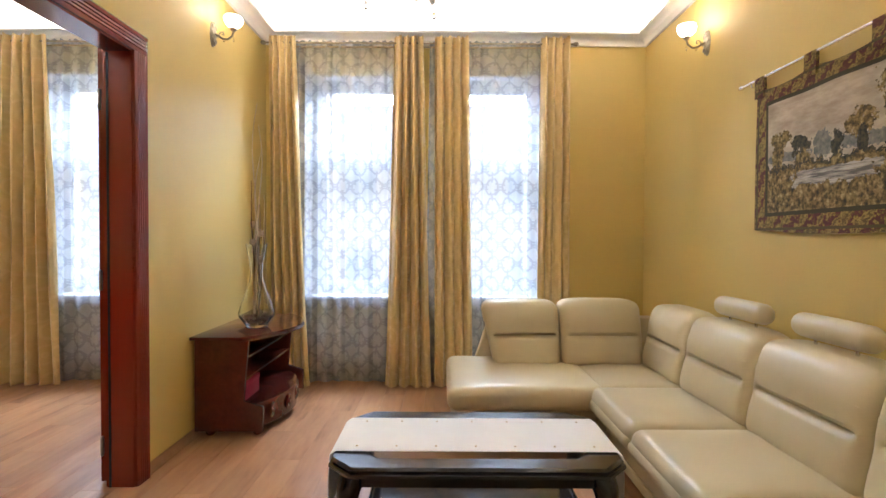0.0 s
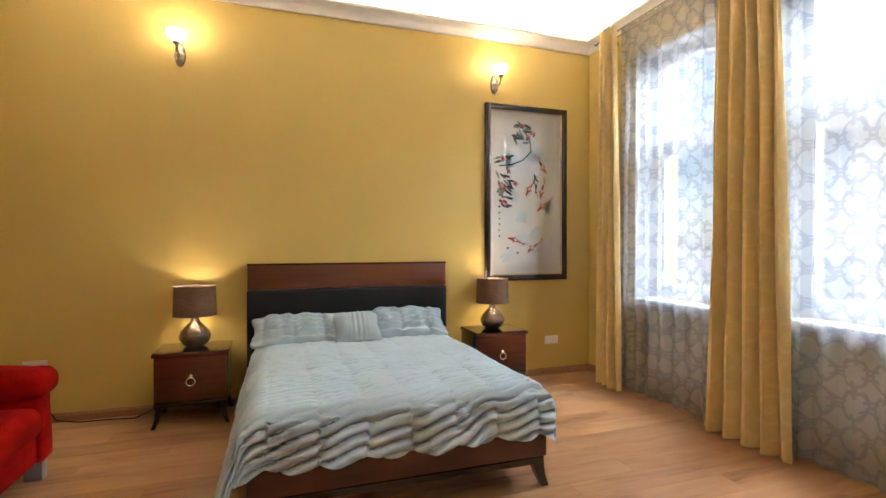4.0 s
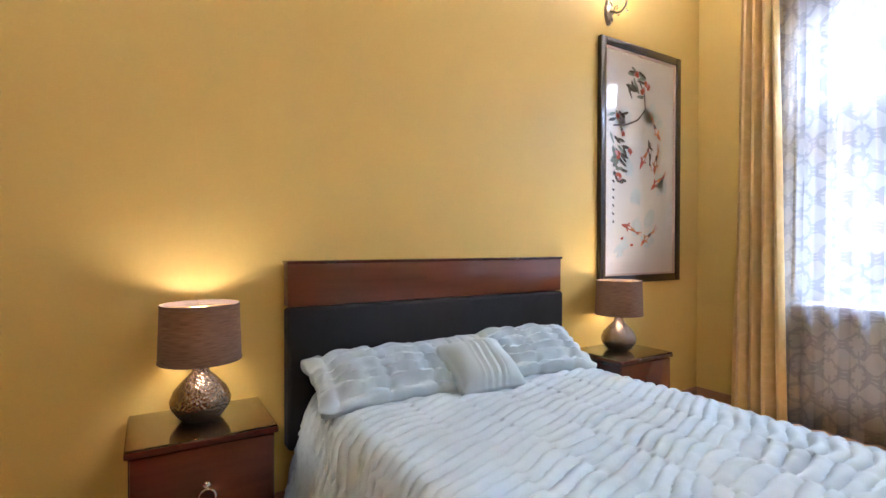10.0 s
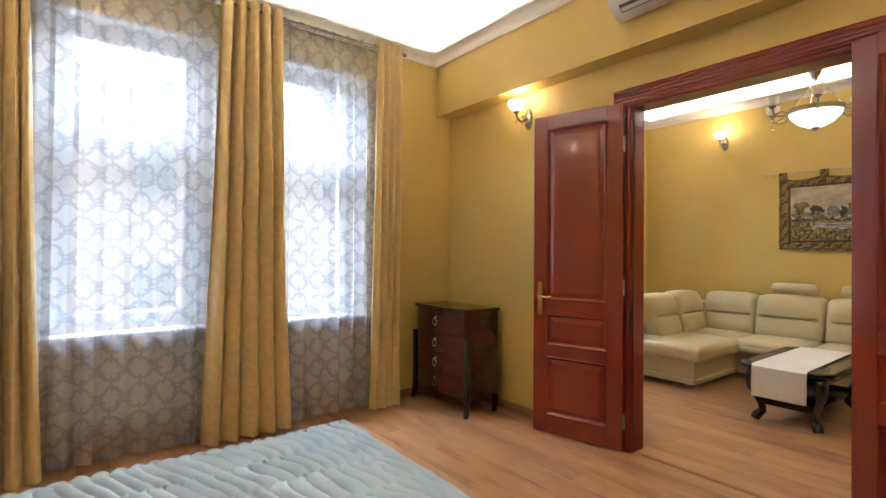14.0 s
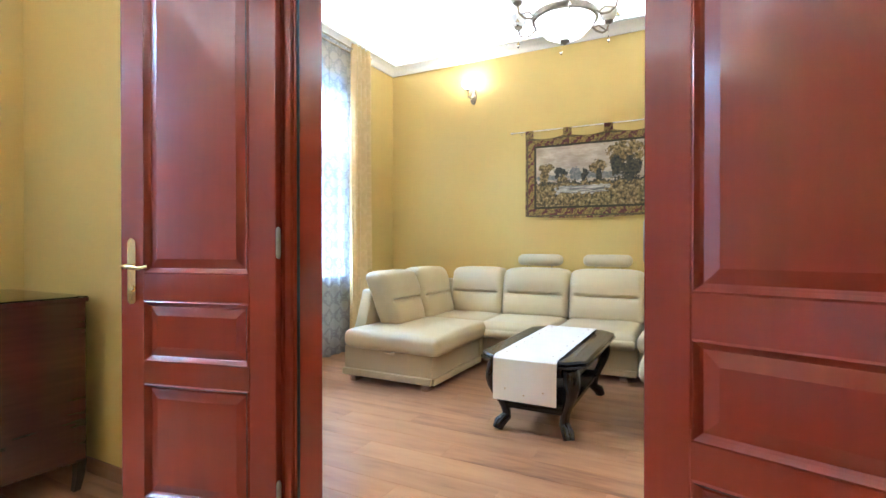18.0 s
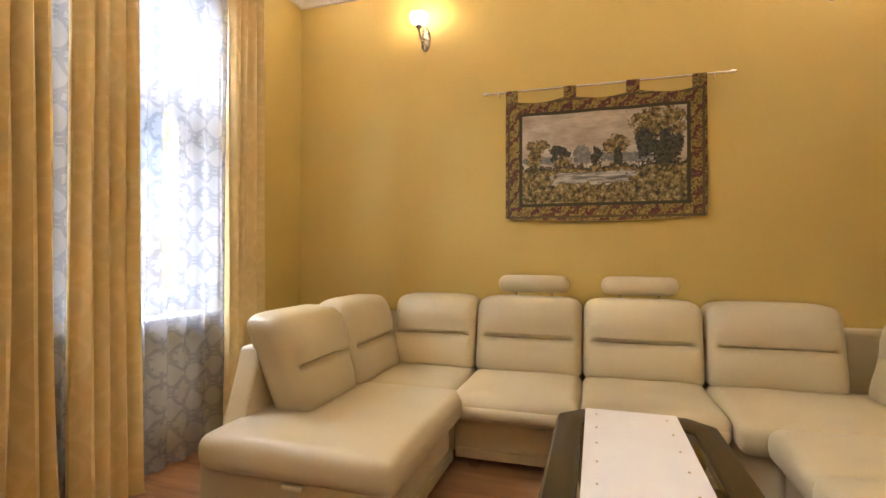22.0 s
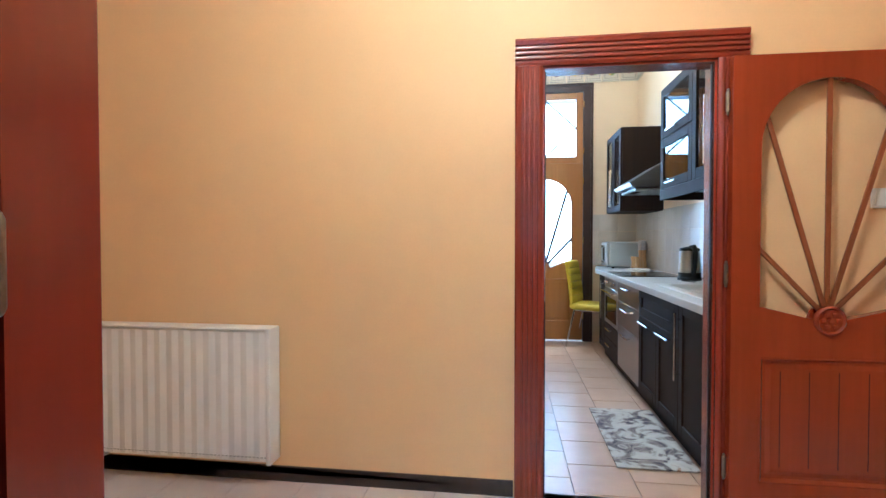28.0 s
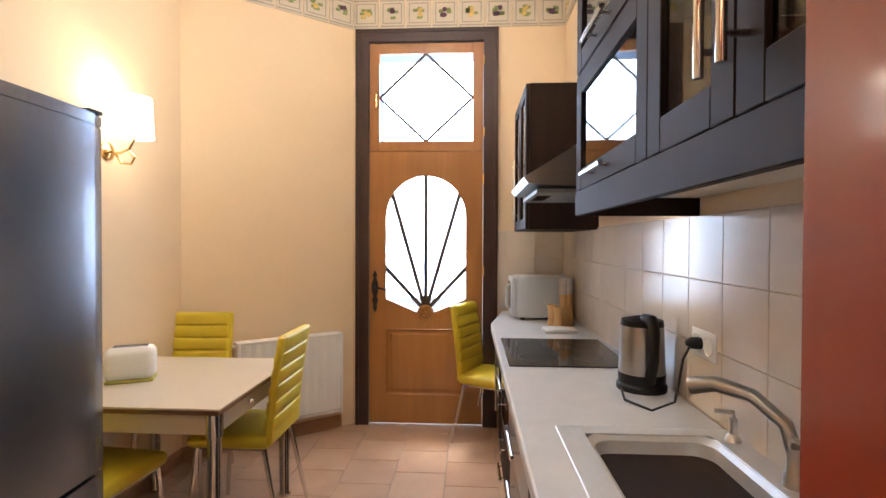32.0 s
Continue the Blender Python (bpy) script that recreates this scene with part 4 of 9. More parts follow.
for a0, a1 in ((2.52, 3.14), (1.80, 2.52), (1.075, 1.80), (0.34, 1.075)):
    back("x", a0, a1, 2.14, 0.955, 0.20)
back("n", 0.96, 1.50, 3.06, 0.955, 0.24, -0.2)
back("n", 1.50, 2.16, 3.06, 0.965, 0.22)
back("s", 1.60, 2.16, 0.29, 0.945, 0.22)
back("s", 1.07, 1.60, 0.28, 0.94, 0.22)
back("s", 0.57, 1.07, 0.28, 0.94, 0.24, -0.2)
S("back_panel", Shape().soft(2.36, 2.52, -0.06, 3.44, 0.10, 0.80, 0.03, res=10))
S("back_panel", Shape().prism([(0.78, 0.30), (0.82, 0.42), (0.94, 0.78), (2.35, 0.80), (2.35, 0.10), (0.78, 0.10)], 3.33, 3.45, "y", 0.02))
S("back_panel", Shape().soft(0.48, 2.35, -0.075, 0.07, 0.10, 0.74, 0.03, res=10))
S("armrest", Shape().soft(0.33, 0.55, -0.075, 0.88, 0.07, 0.565, 0.045, (0, 0, 0.008), 10))
for a0, a1 in ((1.89, 2.38), (1.20, 1.68)):
    h = S("headrest", Shape().soft(2.29, 2.40, a0, a1, 0.985, 1.095, 0.05, (0.0, 0.0, 0.006), 8))
    for y in (a0 + 0.12, a1 - 0.12):
        part("post", Shape().tube([(2.35, y, 0.90), (2.35, y, 1.0)], 0.008, 8).turn(Matrix.Translation((-1.6, -1.75, 0))), CHROME, h)
S("pull_tab", Shape().soft(0.595, 0.625, 2.86, 2.96, 0.275, 0.298, 0.008, res=3))
S("pull_tab", Shape().soft(0.85, 0.95, 0.905, 0.935, 0.275, 0.298, 0.008, res=3))

# ---------- coffee table ----------
table = thing("coffee_table", "black carved coffee table with glass panels and curved legs", "coffee table", (0.70, 1.60, 0))
X, Y = 0.645, 0.345


def octagon(x, y, c):
    return [(-x + c, -y), (x - c, -y), (x, -y + c), (x, y - c), (x - c, y), (-x + c, y), (-x, y - c), (-x, -y + c)]


rows = [[(a, b, z) for a, b in octagon(X - i, Y - i, 0.10)] for i, z in ((0.115, 0.450), (0.02, 0.450), (0.0, 0.462), (0.0, 0.474), (0.012, 0.482), (0.006, 0.490), (0.016, 0.502), (0.10, 0.502), (0.115, 0.496), (0.115, 0.450))]
part("top_frame", Shape().rings(rows, True, False), BLACKWOOD, table)
part("glass_top", Shape().prism(octagon(X - 0.117, Y - 0.117, 0.06), 0.486, 0.494), glass("grey_table_glass", (0.72, 0.74, 0.72), 0.0, 1.45), table, "grey glass top panel", False)
part("apron", Shape().rings([[(a, b, z) for a, b in octagon(X - i, Y - i, 0.09)] for i, z in ((0.06, 0.449), (0.06, 0.395), (0.085, 0.39), (0.085, 0.449))], True, False), BLACKWOOD, table)
part("shelf", Shape().prism(octagon(X - 0.13, Y - 0.13, 0.03), 0.145, 0.175, "z", 0.006), BLACKWOOD, table)
for sx in (-1, 1):
    for sy in (-1, 1):
        pts, rad = [], []
        for k in range(13):
            z = 0.445 - 0.44 * k / 12
            o = 0.035 * math.sin((0.445 - z) / 0.445 * 2 * math.pi * 0.95) - 0.02 * (k / 12) + (0.035 if k > 10 else 0)
            pts.append((sx * (X - 0.115 + o), sy * (Y - 0.115 + o * 0.8), z))
            rad.append((0.052, 0.056, 0.054, 0.048, 0.04, 0.034, 0.03, 0.029, 0.029, 0.03, 0.034, 0.04, 0.036)[k])
        part("leg", Shape().tube(pts, rad, 10), BLACKWOOD, table)
    e = Shape().box(sx * (X - 0.16), sx * (X - 0.135), -Y + 0.15, Y - 0.15, 0.14, 0.20, 0.006)
    part("stretcher", e, BLACKWOOD, table)

runner = thing("table_runner", "off-white cloth table runner hanging over both ends", "table runner", (0.70, 1.615, 0))
LINEN = surface("off_white_linen", (0.80, 0.77, 0.72), 0.75, vary=0.03, grain=200, relief=0.12)
s = Shape()
prof = [(-X - 0.012, 0.235), (-X - 0.014, 0.38), (-X - 0.006, 0.490), (-X + 0.02, 0.5065), (0, 0.5065), (X - 0.02, 0.5065), (X + 0.006, 0.490), (X + 0.014, 0.38), (X + 0.012, 0.235)]
s.rings([[(x, y, z) for x, z in prof] + [(x, y, z + 0.003) if abs(x) < X - 0.01 else (x + math.copysign(0.003, x), y, z) for x, z in prof[::-1]] for y in (-0.20, -0.195, 0.195, 0.20)])
part("cloth", s, LINEN, runner)
s = Shape()
for k in range(7):
    for y in (-0.15, 0.15):
        s.lathe([(0.006, 0), (0.004, 0.004), (0, 0.005)], (-0.54 + 0.18 * k, y, 0.509), 6)
for sx in (-1, 1):
    for y in (-0.12, 0, 0.12):
        s.lathe([(0.006, 0), (0.004, 0.004), (0, 0.005)], (sx * (X + 0.017), y, 0.28 if y == 0 else 0.31), 6, True, "x")
part("knot", s, surface("straw_bead", (0.55, 0.42, 0.22)), runner)

# ---------- tapestry ----------


def tapestry_cloth():
    """A woven landscape: sky, trees, water and meadow from layered noise in x (across) and z (up)."""
    m, nt, b = material("woven_landscape")
    tc = nt.nodes.new("ShaderNodeTexCoord")
    sep = nt.nodes.new("ShaderNodeSeparateXYZ")
    nt.links.new(tc.outputs["Object"], sep.inputs[0])

    def mth(op, a, b_=None):
        n = nt.nodes.new("ShaderNodeMath")
        n.operation = op
        for i, v in enumerate((a, b_)):
            if v is None:
                continue
            if isinstance(v, (int, float)):
                n.inputs[i].default_value = v
            else:
                nt.links.new(v, n.inputs[i])
        return n.outputs[0]

    def noise_(scale, detail=6.0, st=(1, 1, 1), dist=0.0):
        mp = nt.nodes.new("ShaderNodeMapping")
        mp.inputs["Scale"].default_value = st
        nt.links.new(tc.outputs["Object"], mp.inputs["Vector"])
        n = nod(nt, "ShaderNodeTexNoise", Scale=scale, Detail=detail, Roughness=0.65, Distortion=dist)
        nt.links.new(mp.outputs["Vector"], n.inputs["Vector"])
        return n.outputs["Fac"]

    def mixc(f, a, b_):
        n = nt.nodes.new("ShaderNodeMix")
        n.data_type = "RGBA"
        nt.links.new(f, n.inputs[0])
        for i, v in ((6, a), (7, b_)):
            if isinstance(v, tuple):
                n.inputs[i].default_value = (*v, 1)
            else:
                nt.links.new(v, n.inputs[i])
        return n.outputs[2]
    across, up = sep.outputs["Y"], sep.outputs["Z"]
    skyc = ramp(nt, noise_(4.0, 5, (1, 1, 3)), [(0.35, (0.34, 0.26, 0.18)), (0.65, (0.56, 0.47, 0.35))])
    fine, wob = noise_(55.0, 4), noise_(16.0, 4)
    leaf = ramp(nt, noise_(30.0, 5), [(0.32, (0.030, 0.028, 0.020)), (0.44, (0.10, 0.074, 0.030)), (0.54, (0.24, 0.165, 0.06)), (0.66, (0.44, 0.33, 0.16))])
    dark = ramp(nt, noise_(40.0, 4), [(0.38, (0.020, 0.024, 0.024)), (0.6, (0.09, 0.075, 0.045))])
    haze = ramp(nt, noise_(30.0, 4), [(0.35, (0.12, 0.125, 0.12)), (0.65, (0.26, 0.24, 0.20))])

    def clump(cy, cz, ry, rz, rough):
        e = mth("ADD", mth("POWER", mth("ABSOLUTE", mth("MULTIPLY", mth("SUBTRACT", across, cy), 1 / ry)), 2.0), mth("POWER", mth("ABSOLUTE", mth("MULTIPLY", mth("SUBTRACT", up, cz), 1 / rz)), 2.0))
        return mth("LESS_THAN", mth("ADD", e, mth("ADD", mth("MULTIPLY", mth("SUBTRACT", wob, 0.5), rough), mth("MULTIPLY", mth("SUBTRACT", fine, 0.5), 2.0))), 1.0)

    def below(level, wave):
        return mth("LESS_THAN", mth("SUBTRACT", up, mth("MULTIPLY", mth("SUBTRACT", wob, 0.5), wave)), level)
    col = skyc
    for cy, cz, ry, rz, r, c in ((0.13, 0.02, 0.07, 0.08, 2.0, haze), (0.02, 0.0, 0.12, 0.035, 2.0, haze), (0.40, -0.01, 0.2, 0.03, 2.0, haze), (-0.2, -0.01, 0.2, 0.04, 2.0, haze)):
        col = mixc(clump(cy, cz, ry, rz, r), col, c)
    for cy, cz, ry, rz, r, c in ((-0.40, 0.22, 0.19, 0.13, 5.0, leaf), (-0.30, 0.08, 0.06, 0.12, 4.0, dark), (-0.44, 0.04, 0.10, 0.13, 4.0, dark),
                                 (-0.11, 0.08, 0.085, 0.07, 5.0, leaf), (-0.12, -0.02, 0.03, 0.09, 2.0, dark), (0.03, 0.0, 0.04, 0.07, 3.0, dark),
                                 (0.29, 0.04, 0.075, 0.06, 5.0, dark), (0.27, -0.06, 0.06, 0.07, 3.0, leaf), (0.46, 0.10, 0.08, 0.06, 5.0, leaf), (0.48, 0.0, 0.05, 0.10, 3.0, leaf)):
        col = mixc(clump(cy, cz, ry, rz, r), col, c)
    col = mixc(below(-0.06, 0.20), col, dark)
    col = mixc(below(-0.085, 0.30), col, leaf)
    wat = mth("MULTIPLY", below(-0.115, 0.05), mth("LESS_THAN", mth("ABSOLUTE", mth("ADD", mth("SUBTRACT", across, 0.06), mth("MULTIPLY", mth("SUBTRACT", wob, 0.5), 0.35))), 0.27))
    col = mixc(wat, col, ramp(nt, noise_(12.0, 4, (1, 0.4, 5)), [(0.42, (0.13, 0.12, 0.11)), (0.52, (0.38, 0.34, 0.28)), (0.62, (0.52, 0.47, 0.40))]))
    col = mixc(below(-0.20, 0.16), col, leaf)
    # border of gold leaves and red flowers between thin pale lines
    inb = mth("MAXIMUM", mth("SUBTRACT", mth("ABSOLUTE", across), 0.575), mth("SUBTRACT", mth("ABSOLUTE", up), 0.345))
    bord = mth("GREATER_THAN", inb, 0.0)
    band = mth("SINE", mth("MULTIPLY", mth("ADD", mth("ADD", across, up), mth("MULTIPLY", wob, 0.34)), 44.0))
    streak = mth("MULTIPLY", mth("SUBTRACT", noise_(60.0, 3, (1, 0.5, 1)), 0.5), 1.5)
    bc = ramp(nt, mth("ADD", mth("MULTIPLY", band, 0.5), mth("ADD", streak, 0.5)), [(-0.0, (0.10, 0.035, 0.03)), (0.17, (0.15, 0.045, 0.035)), (0.30, (0.11, 0.075, 0.025)), (0.45, (0.23, 0.145, 0.035)), (0.75, (0.36, 0.25, 0.07)), (1.0, (0.13, 0.085, 0.03))])
    col = mixc(bord, col, bc)
    col = mixc(mth("LESS_THAN", mth("ABSOLUTE", mth("SUBTRACT", inb, 0.012)), 0.012), col, (0.055, 0.045, 0.022))
    col = mixc(mth("LESS_THAN", mth("ABSOLUTE", mth("SUBTRACT", inb, 0.106)), 0.008), col, (0.10, 0.075, 0.03))
    nt.links.new(col, b.inputs["Base Color"])
    b.inputs["Roughness"].default_value = 0.9
    w = nod(nt, "ShaderNodeTexNoise", Scale=400.0)
    nt.links.new(tc.outputs["Object"], w.inputs["Vector"])
    bump(nt, b, w.outputs["Fac"], 0.25, 0.003)
    return m


TAP = tapestry_cloth()
tap = thing("tapestry", "woven landscape tapestry with a gold floral border hung from a rod", "tapestry", (XE - 0.035, 1.73, 1.955))
tap.scale = (1.0, 0.98, 0.955)
s = Shape()
nu, nv = 60, 24
pts = []
for layer in (0, 1):
    for j in range(nv + 1):
        for i in range(nu + 1):
            u, v = i / nu, j / nv
            y = -0.705 + 1.41 * u
            sag = 0.045 * abs(math.sin(3 * math.pi * u)) * v ** 6
            bow = 0.03 * math.sin(math.pi * u) * (1 - v) ** 3
            z = -0.455 + 0.945 * v - sag - bow
            x = 0.012 * math.sin(u * 19 + 1) * v ** 3 + 0.006 * math.sin(u * 7) * (1 - v) + 0.012 * layer
            pts.append((x, y, z))
n1, m1 = nu + 1, (nu + 1) * (nv + 1)
q = [(j * n1 + i, j * n1 + i + 1, (j + 1) * n1 + i + 1, (j + 1) * n1 + i) for j in range(nv) for i in range(nu)]
q += [tuple(m1 + k for k in f[::-1]) for f in q]
for j in range(nv):
    for i in (0, nu):
        a, b = j * n1 + i, (j + 1) * n1 + i
        q.append((a, b, b + m1, a + m1))
for i in range(nu):
    for j in (0, nv):
        a, b = j * n1 + i, j * n1 + i + 1
        q.append((a, a + m1, b + m1, b))
s.faces(pts, q)
part("woven_cloth", s, TAP, tap)
for y in (-0.655, -0.22, 0.22, 0.655):
    s = Shape()
    s.rings([[(0.001, y - 0.045, z), (0.001, y + 0.045, z), (0.005, y + 0.045, z), (0.005, y - 0.045, z)] for z in (0.42, 0.545)])
    s.rings([[(-0.013, y - 0.045, z), (-0.013, y + 0.045, z), (-0.010, y + 0.045, z), (-0.010, y - 0.045, z)] for z in (0.42, 0.555)])
    part("hanging_loop", s, TAP, tap)
part("rod", Shape().tube([(-0.003, -0.84, 0.548), (-0.003, 0.84, 0.548)], 0.009, 10), CHROME, tap)
for sy in (-1, 1):
    part("finial", Shape().lathe([(0.0, -0.03), (0.013, -0.02), (0.016, 0.0), (0.013, 0.02), (0.0, 0.03)], (-0.003, sy * 0.86, 0.548), 12, True, "y"), CHROME, tap)
    part("bracket", Shape().tube([(-0.003, sy * 0.75, 0.548), (-0.003, sy * 0.75, 0.52), (0.035, sy * 0.75, 0.52)], 0.006, 8), CHROME, tap)

# ---------- wardrobe ----------


def burl():
    m, nt, b = material("flamed_walnut_veneer")
    v = coords(nt, "Object", (2.2, 2.2, 0.75))
    n = nod(nt, "ShaderNodeTexNoise", Scale=1.6, Detail=5.0, Distortion=3.2)
    nt.links.new(v, n.inputs["Vector"])
    f = nod(nt, "ShaderNodeTexNoise", Scale=30.0, Detail=3.0)
    nt.links.new(v, f.inputs["Vector"])
    mx = nod(nt, "ShaderNodeMix")
    mx.inputs["Factor"].default_value = 0.13
    nt.links.new(n.outputs["Fac"], mx.inputs["A"])
    nt.links.new(f.outputs["Fac"], mx.inputs["B"])
    nt.links.new(ramp(nt, mx.outputs["Result"], [(0.36, (0.045, 0.012, 0.004)), (0.48, (0.15, 0.042, 0.009)), (0.61, (0.38, 0.12, 0.020))]), b.inputs["Base Color"])
    b.inputs["Roughness"].default_value, b.inputs["Coat Weight"].default_value, b.inputs["Coat Roughness"].default_value = 0.35, 0.4, 0.15
    return m


BURL = burl()
WALNUT = wood("old_walnut_polish", (0.42, 0.115, 0.018), (0.22, 0.050, 0.009), 0.30, 0.5, "z", 0.6)
WALNUTD = wood("dark_walnut_polish", (0.15, 0.027, 0.007), (0.09, 0.015, 0.005), 0.27, 0.5, "z", 0.6)
wr = thing("wardrobe", "antique walnut wardrobe with an arched top and flamed veneer doors", "wardrobe", (1.59, -0.865, 0))
wr.scale = (1.04, 1.0, 1.01)
HX, HY = 0.60, 0.295  # half width, half depth; the front faces +y


def crest(x):
    """The wavy upper edge: high in the middle, sweeping down to the sides."""
    u = abs(x) / HX
    return 2.13 + 0.19 * (0.5 + 0.5 * math.cos(min(1, u / 0.80) * math.pi)) - (0.02 * math.sin((u - 0.8) / 0.2 * math.pi) if u > 0.8 else 0)


part("carcass", Shape().box(-HX + 0.03, HX - 0.03, -HY, HY - 0.045, 0.10, 2.06, 0.004), WALNUTD, wr, "dark walnut body")
part("plinth", Shape().box(-HX, HX, -HY, HY - 0.015, 0.0, 0.12, 0.01).box(-HX + 0.01, HX - 0.01, -HY, HY - 0.03, 0.10, 0.40, 0.004), WALNUTD, wr)
for sx in (-1, 1):
    f = Shape()
    for y0, y1, z0, z1 in ((-HY, -HY + 0.09, 0.42, 2.10), (HY - 0.14, HY - 0.05, 0.42, 2.10), (-HY + 0.09, HY - 0.14, 0.42, 0.52), (-HY + 0.09, HY - 0.14, 1.20, 1.32), (-HY + 0.09, HY - 0.14, 1.88, 2.10)):
        f.box(min(sx * (HX - 0.03), sx * (HX - 0.008)), max(sx * (HX - 0.03), sx * (HX - 0.008)), y0, y1, z0, z1, 0.003)
    part("side_frame", f, WALNUTD, wr)
    c = Shape().lathe([(0.020, 0.42), (0.020, 1.94)], (sx * (HX - 0.035), HY - 0.03, 0), 12)
    part("corner_column", c, WALNUT, wr)
    for zz in (0.50, 1.93):
        q = Shape()
        for k, (r, dz) in enumerate(((0.026, 0), (0.036, 0.045), (0.026, 0.085), (0.038, 0.125))):
            q.soft(sx * (HX - 0.035) - r * 0.8, sx * (HX - 0.035) + r * 0.8, HY - 0.03 - r * 0.6, HY - 0.03 + r * 0.9, zz + dz - 0.03, zz + dz + 0.03, 0.02, res=3)
        part("carved_bracket", q, WALNUTD, wr)
    part("crest_post", Shape().lathe([(0.03, 2.03), (0.036, 2.06), (0.036, 2.15), (0.048, 2.17), (0.052, 2.195), (0.0, 2.20)], (sx * (HX - 0.03), HY - 0.03, 0), 16), WALNUTD, wr)
    part("side_cornice", Shape().box(min(sx * (HX - 0.05), sx * (HX + 0.01)), max(sx * (HX - 0.05), sx * (HX + 0.01)), -HY, HY - 0.05, 2.06, 2.16, 0.004).box(min(sx * (HX - 0.05), sx * (HX + 0.025)), max(sx * (HX - 0.05), sx * (HX + 0.025)), -HY, HY - 0.05, 2.16, 2.19, 0.004), WALNUTD, wr)
xs = [-HX + 0.04 + (2 * HX - 0.08) * i / 40 for i in range(41)]
for name, o0, o1, y0, y1, mat in (("cornice_board", -0.155, -0.01, HY - 0.07, HY - 0.018, BURL), ("crest_moulding", -0.03, 0.0, HY - 0.07, HY + 0.022, WALNUTD), ("crest_bead", -0.165, -0.14, HY - 0.07, HY - 0.002, WALNUTD), ("crest_bead", -0.05, -0.038, HY - 0.05, HY - 0.002, WALNUT)):
    s = Shape().rings([[(x, y0, crest(x) + o0), (x, y1, crest(x) + o0), (x, y1 + 0.004, crest(x) + (o0 + o1) / 2), (x, y1, crest(x) + o1), (x, y0, crest(x) + o1)] for x in xs])
    part(name, s, mat, wr)
part("top_board", Shape().box(-HX + 0.04, HX - 0.04, -HY, HY - 0.08, 2.06, 2.11), WALNUTD, wr, "", False)
part("medallion", Shape().lathe([(0.045, 0), (0.052, 0.008), (0.045, 0.016), (0.036, 0.006), (0.0, 0.006)], (0, HY - 0.02, 2.235), 24, True, "y"), WALNUT, wr)
for sx in (-1, 1):
    d = tagged(new("door"), "flamed walnut veneer door")
    d.parent = wr
    a, b = (0.006, HX - 0.07) if sx > 0 else (-HX + 0.07, -0.006)
    f = Shape()
    fy0, fy1 = HY - 0.045, HY - 0.018
    for p0, p1 in ((a, a + 0.075), (b - 0.075, b)):
        part("stile", Shape().box(p0, p1, fy0, fy1, 0.43, 1.97, 0.004), WALNUT, d)
    for z0, z1 in ((0.43, 0.53), (0.98, 1.10), (1.90, 1.97)):
        part("rail", Shape().box(a + 0.075, b - 0.075, fy0, fy1, z0, z1, 0.004), WALNUT, d)
    mx_ = [a + (b - a) * i / 14 for i in range(15)]
    f.rings([[(x, fy0, 1.969), (x, fy1, 1.969), (x, fy1, crest(x) - 0.168), (x, fy0, crest(x) - 0.168)] for x in mx_])
    part("arched_rail", f, WALNUT, d)
    for z0, z1 in ((0.53, 0.98), (1.10, 1.90)):
        part("panel", Shape().box(a + 0.075, b - 0.075, fy0, fy0 + 0.012, z0, z1), BURL, d, "flamed veneer panel", False)
        mo = Shape()
        for p0, p1, r0, r1 in ((a + 0.075, a + 0.087, z0, z1), (b - 0.087, b - 0.075, z0, z1), (a + 0.087, b - 0.087, z0, z0 + 0.012), (a + 0.087, b - 0.087, z1 - 0.012, z1)):
            mo.box(p0, p1, fy0 + 0.01, fy1 + 0.004, r0, r1, 0.003)
        part("moulding", mo, WALNUTD, d)
    part("keyhole_plate", Shape().soft(sx * 0.035 - 0.014, sx * 0.035 + 0.014, fy1, fy1 + 0.006, 1.24, 1.37, 0.005, res=3), BRASS, d, "brass keyhole plate")
part("astragal", Shape().box(-0.014, 0.014, HY - 0.03, HY - 0.004, 0.43, 2.12, 0.005), WALNUTD, wr)
dr = part("drawer", Shape().box(-HX + 0.09, HX - 0.09, HY - 0.05, HY - 0.022, 0.15, 0.38, 0.008), WALNUT, wr)
for x in (-0.28, 0.28):
    part("pull", Shape().tube([(x - 0.05, HY - 0.022, 0.27), (x - 0.03, HY + 0.01, 0.255), (x + 0.03, HY + 0.01, 0.255), (x + 0.05, HY - 0.022, 0.27)], 0.006, 8), IRON, dr)
tas = part("key", Shape().tube([(-0.03, HY - 0.015, 1.30), (-0.03, HY + 0.03, 1.30)], 0.004, 8).tube([(-0.045, HY + 0.034, 1.30), (-0.015, HY + 0.034, 1.30)], 0.006, 8), BRASS, wr)
part("tassel", Shape().tube([(-0.03, HY + 0.03, 1.295), (-0.03, HY + 0.03, 1.22)], 0.003, 6).lathe([(0.004, 1.22), (0.014, 1.205), (0.012, 1.19), (0.02, 1.17), (0.026, 1.10), (0.0, 1.10)], (-0.03, HY + 0.03, 0), 12), surface("orange_tassel", (0.45, 0.20, 0.06), 0.8), tas, "orange silk tassel")

# ---------- cabinet with the glass vase ----------
cb = thing("tv_cabinet", "dark cherry cabinet with open shelves and a bowed top", "cabinet", (-1.24, 3.26, 0))
CABRED = wood("red_cherry_polish", (0.125, 0.022, 0.013), (0.06, 0.011, 0.008), 0.16, 0.6, "y", 0.7)


def bow(k, y):
    return k * (1 - 0.42 * (abs(y) / 0.57) ** 2)


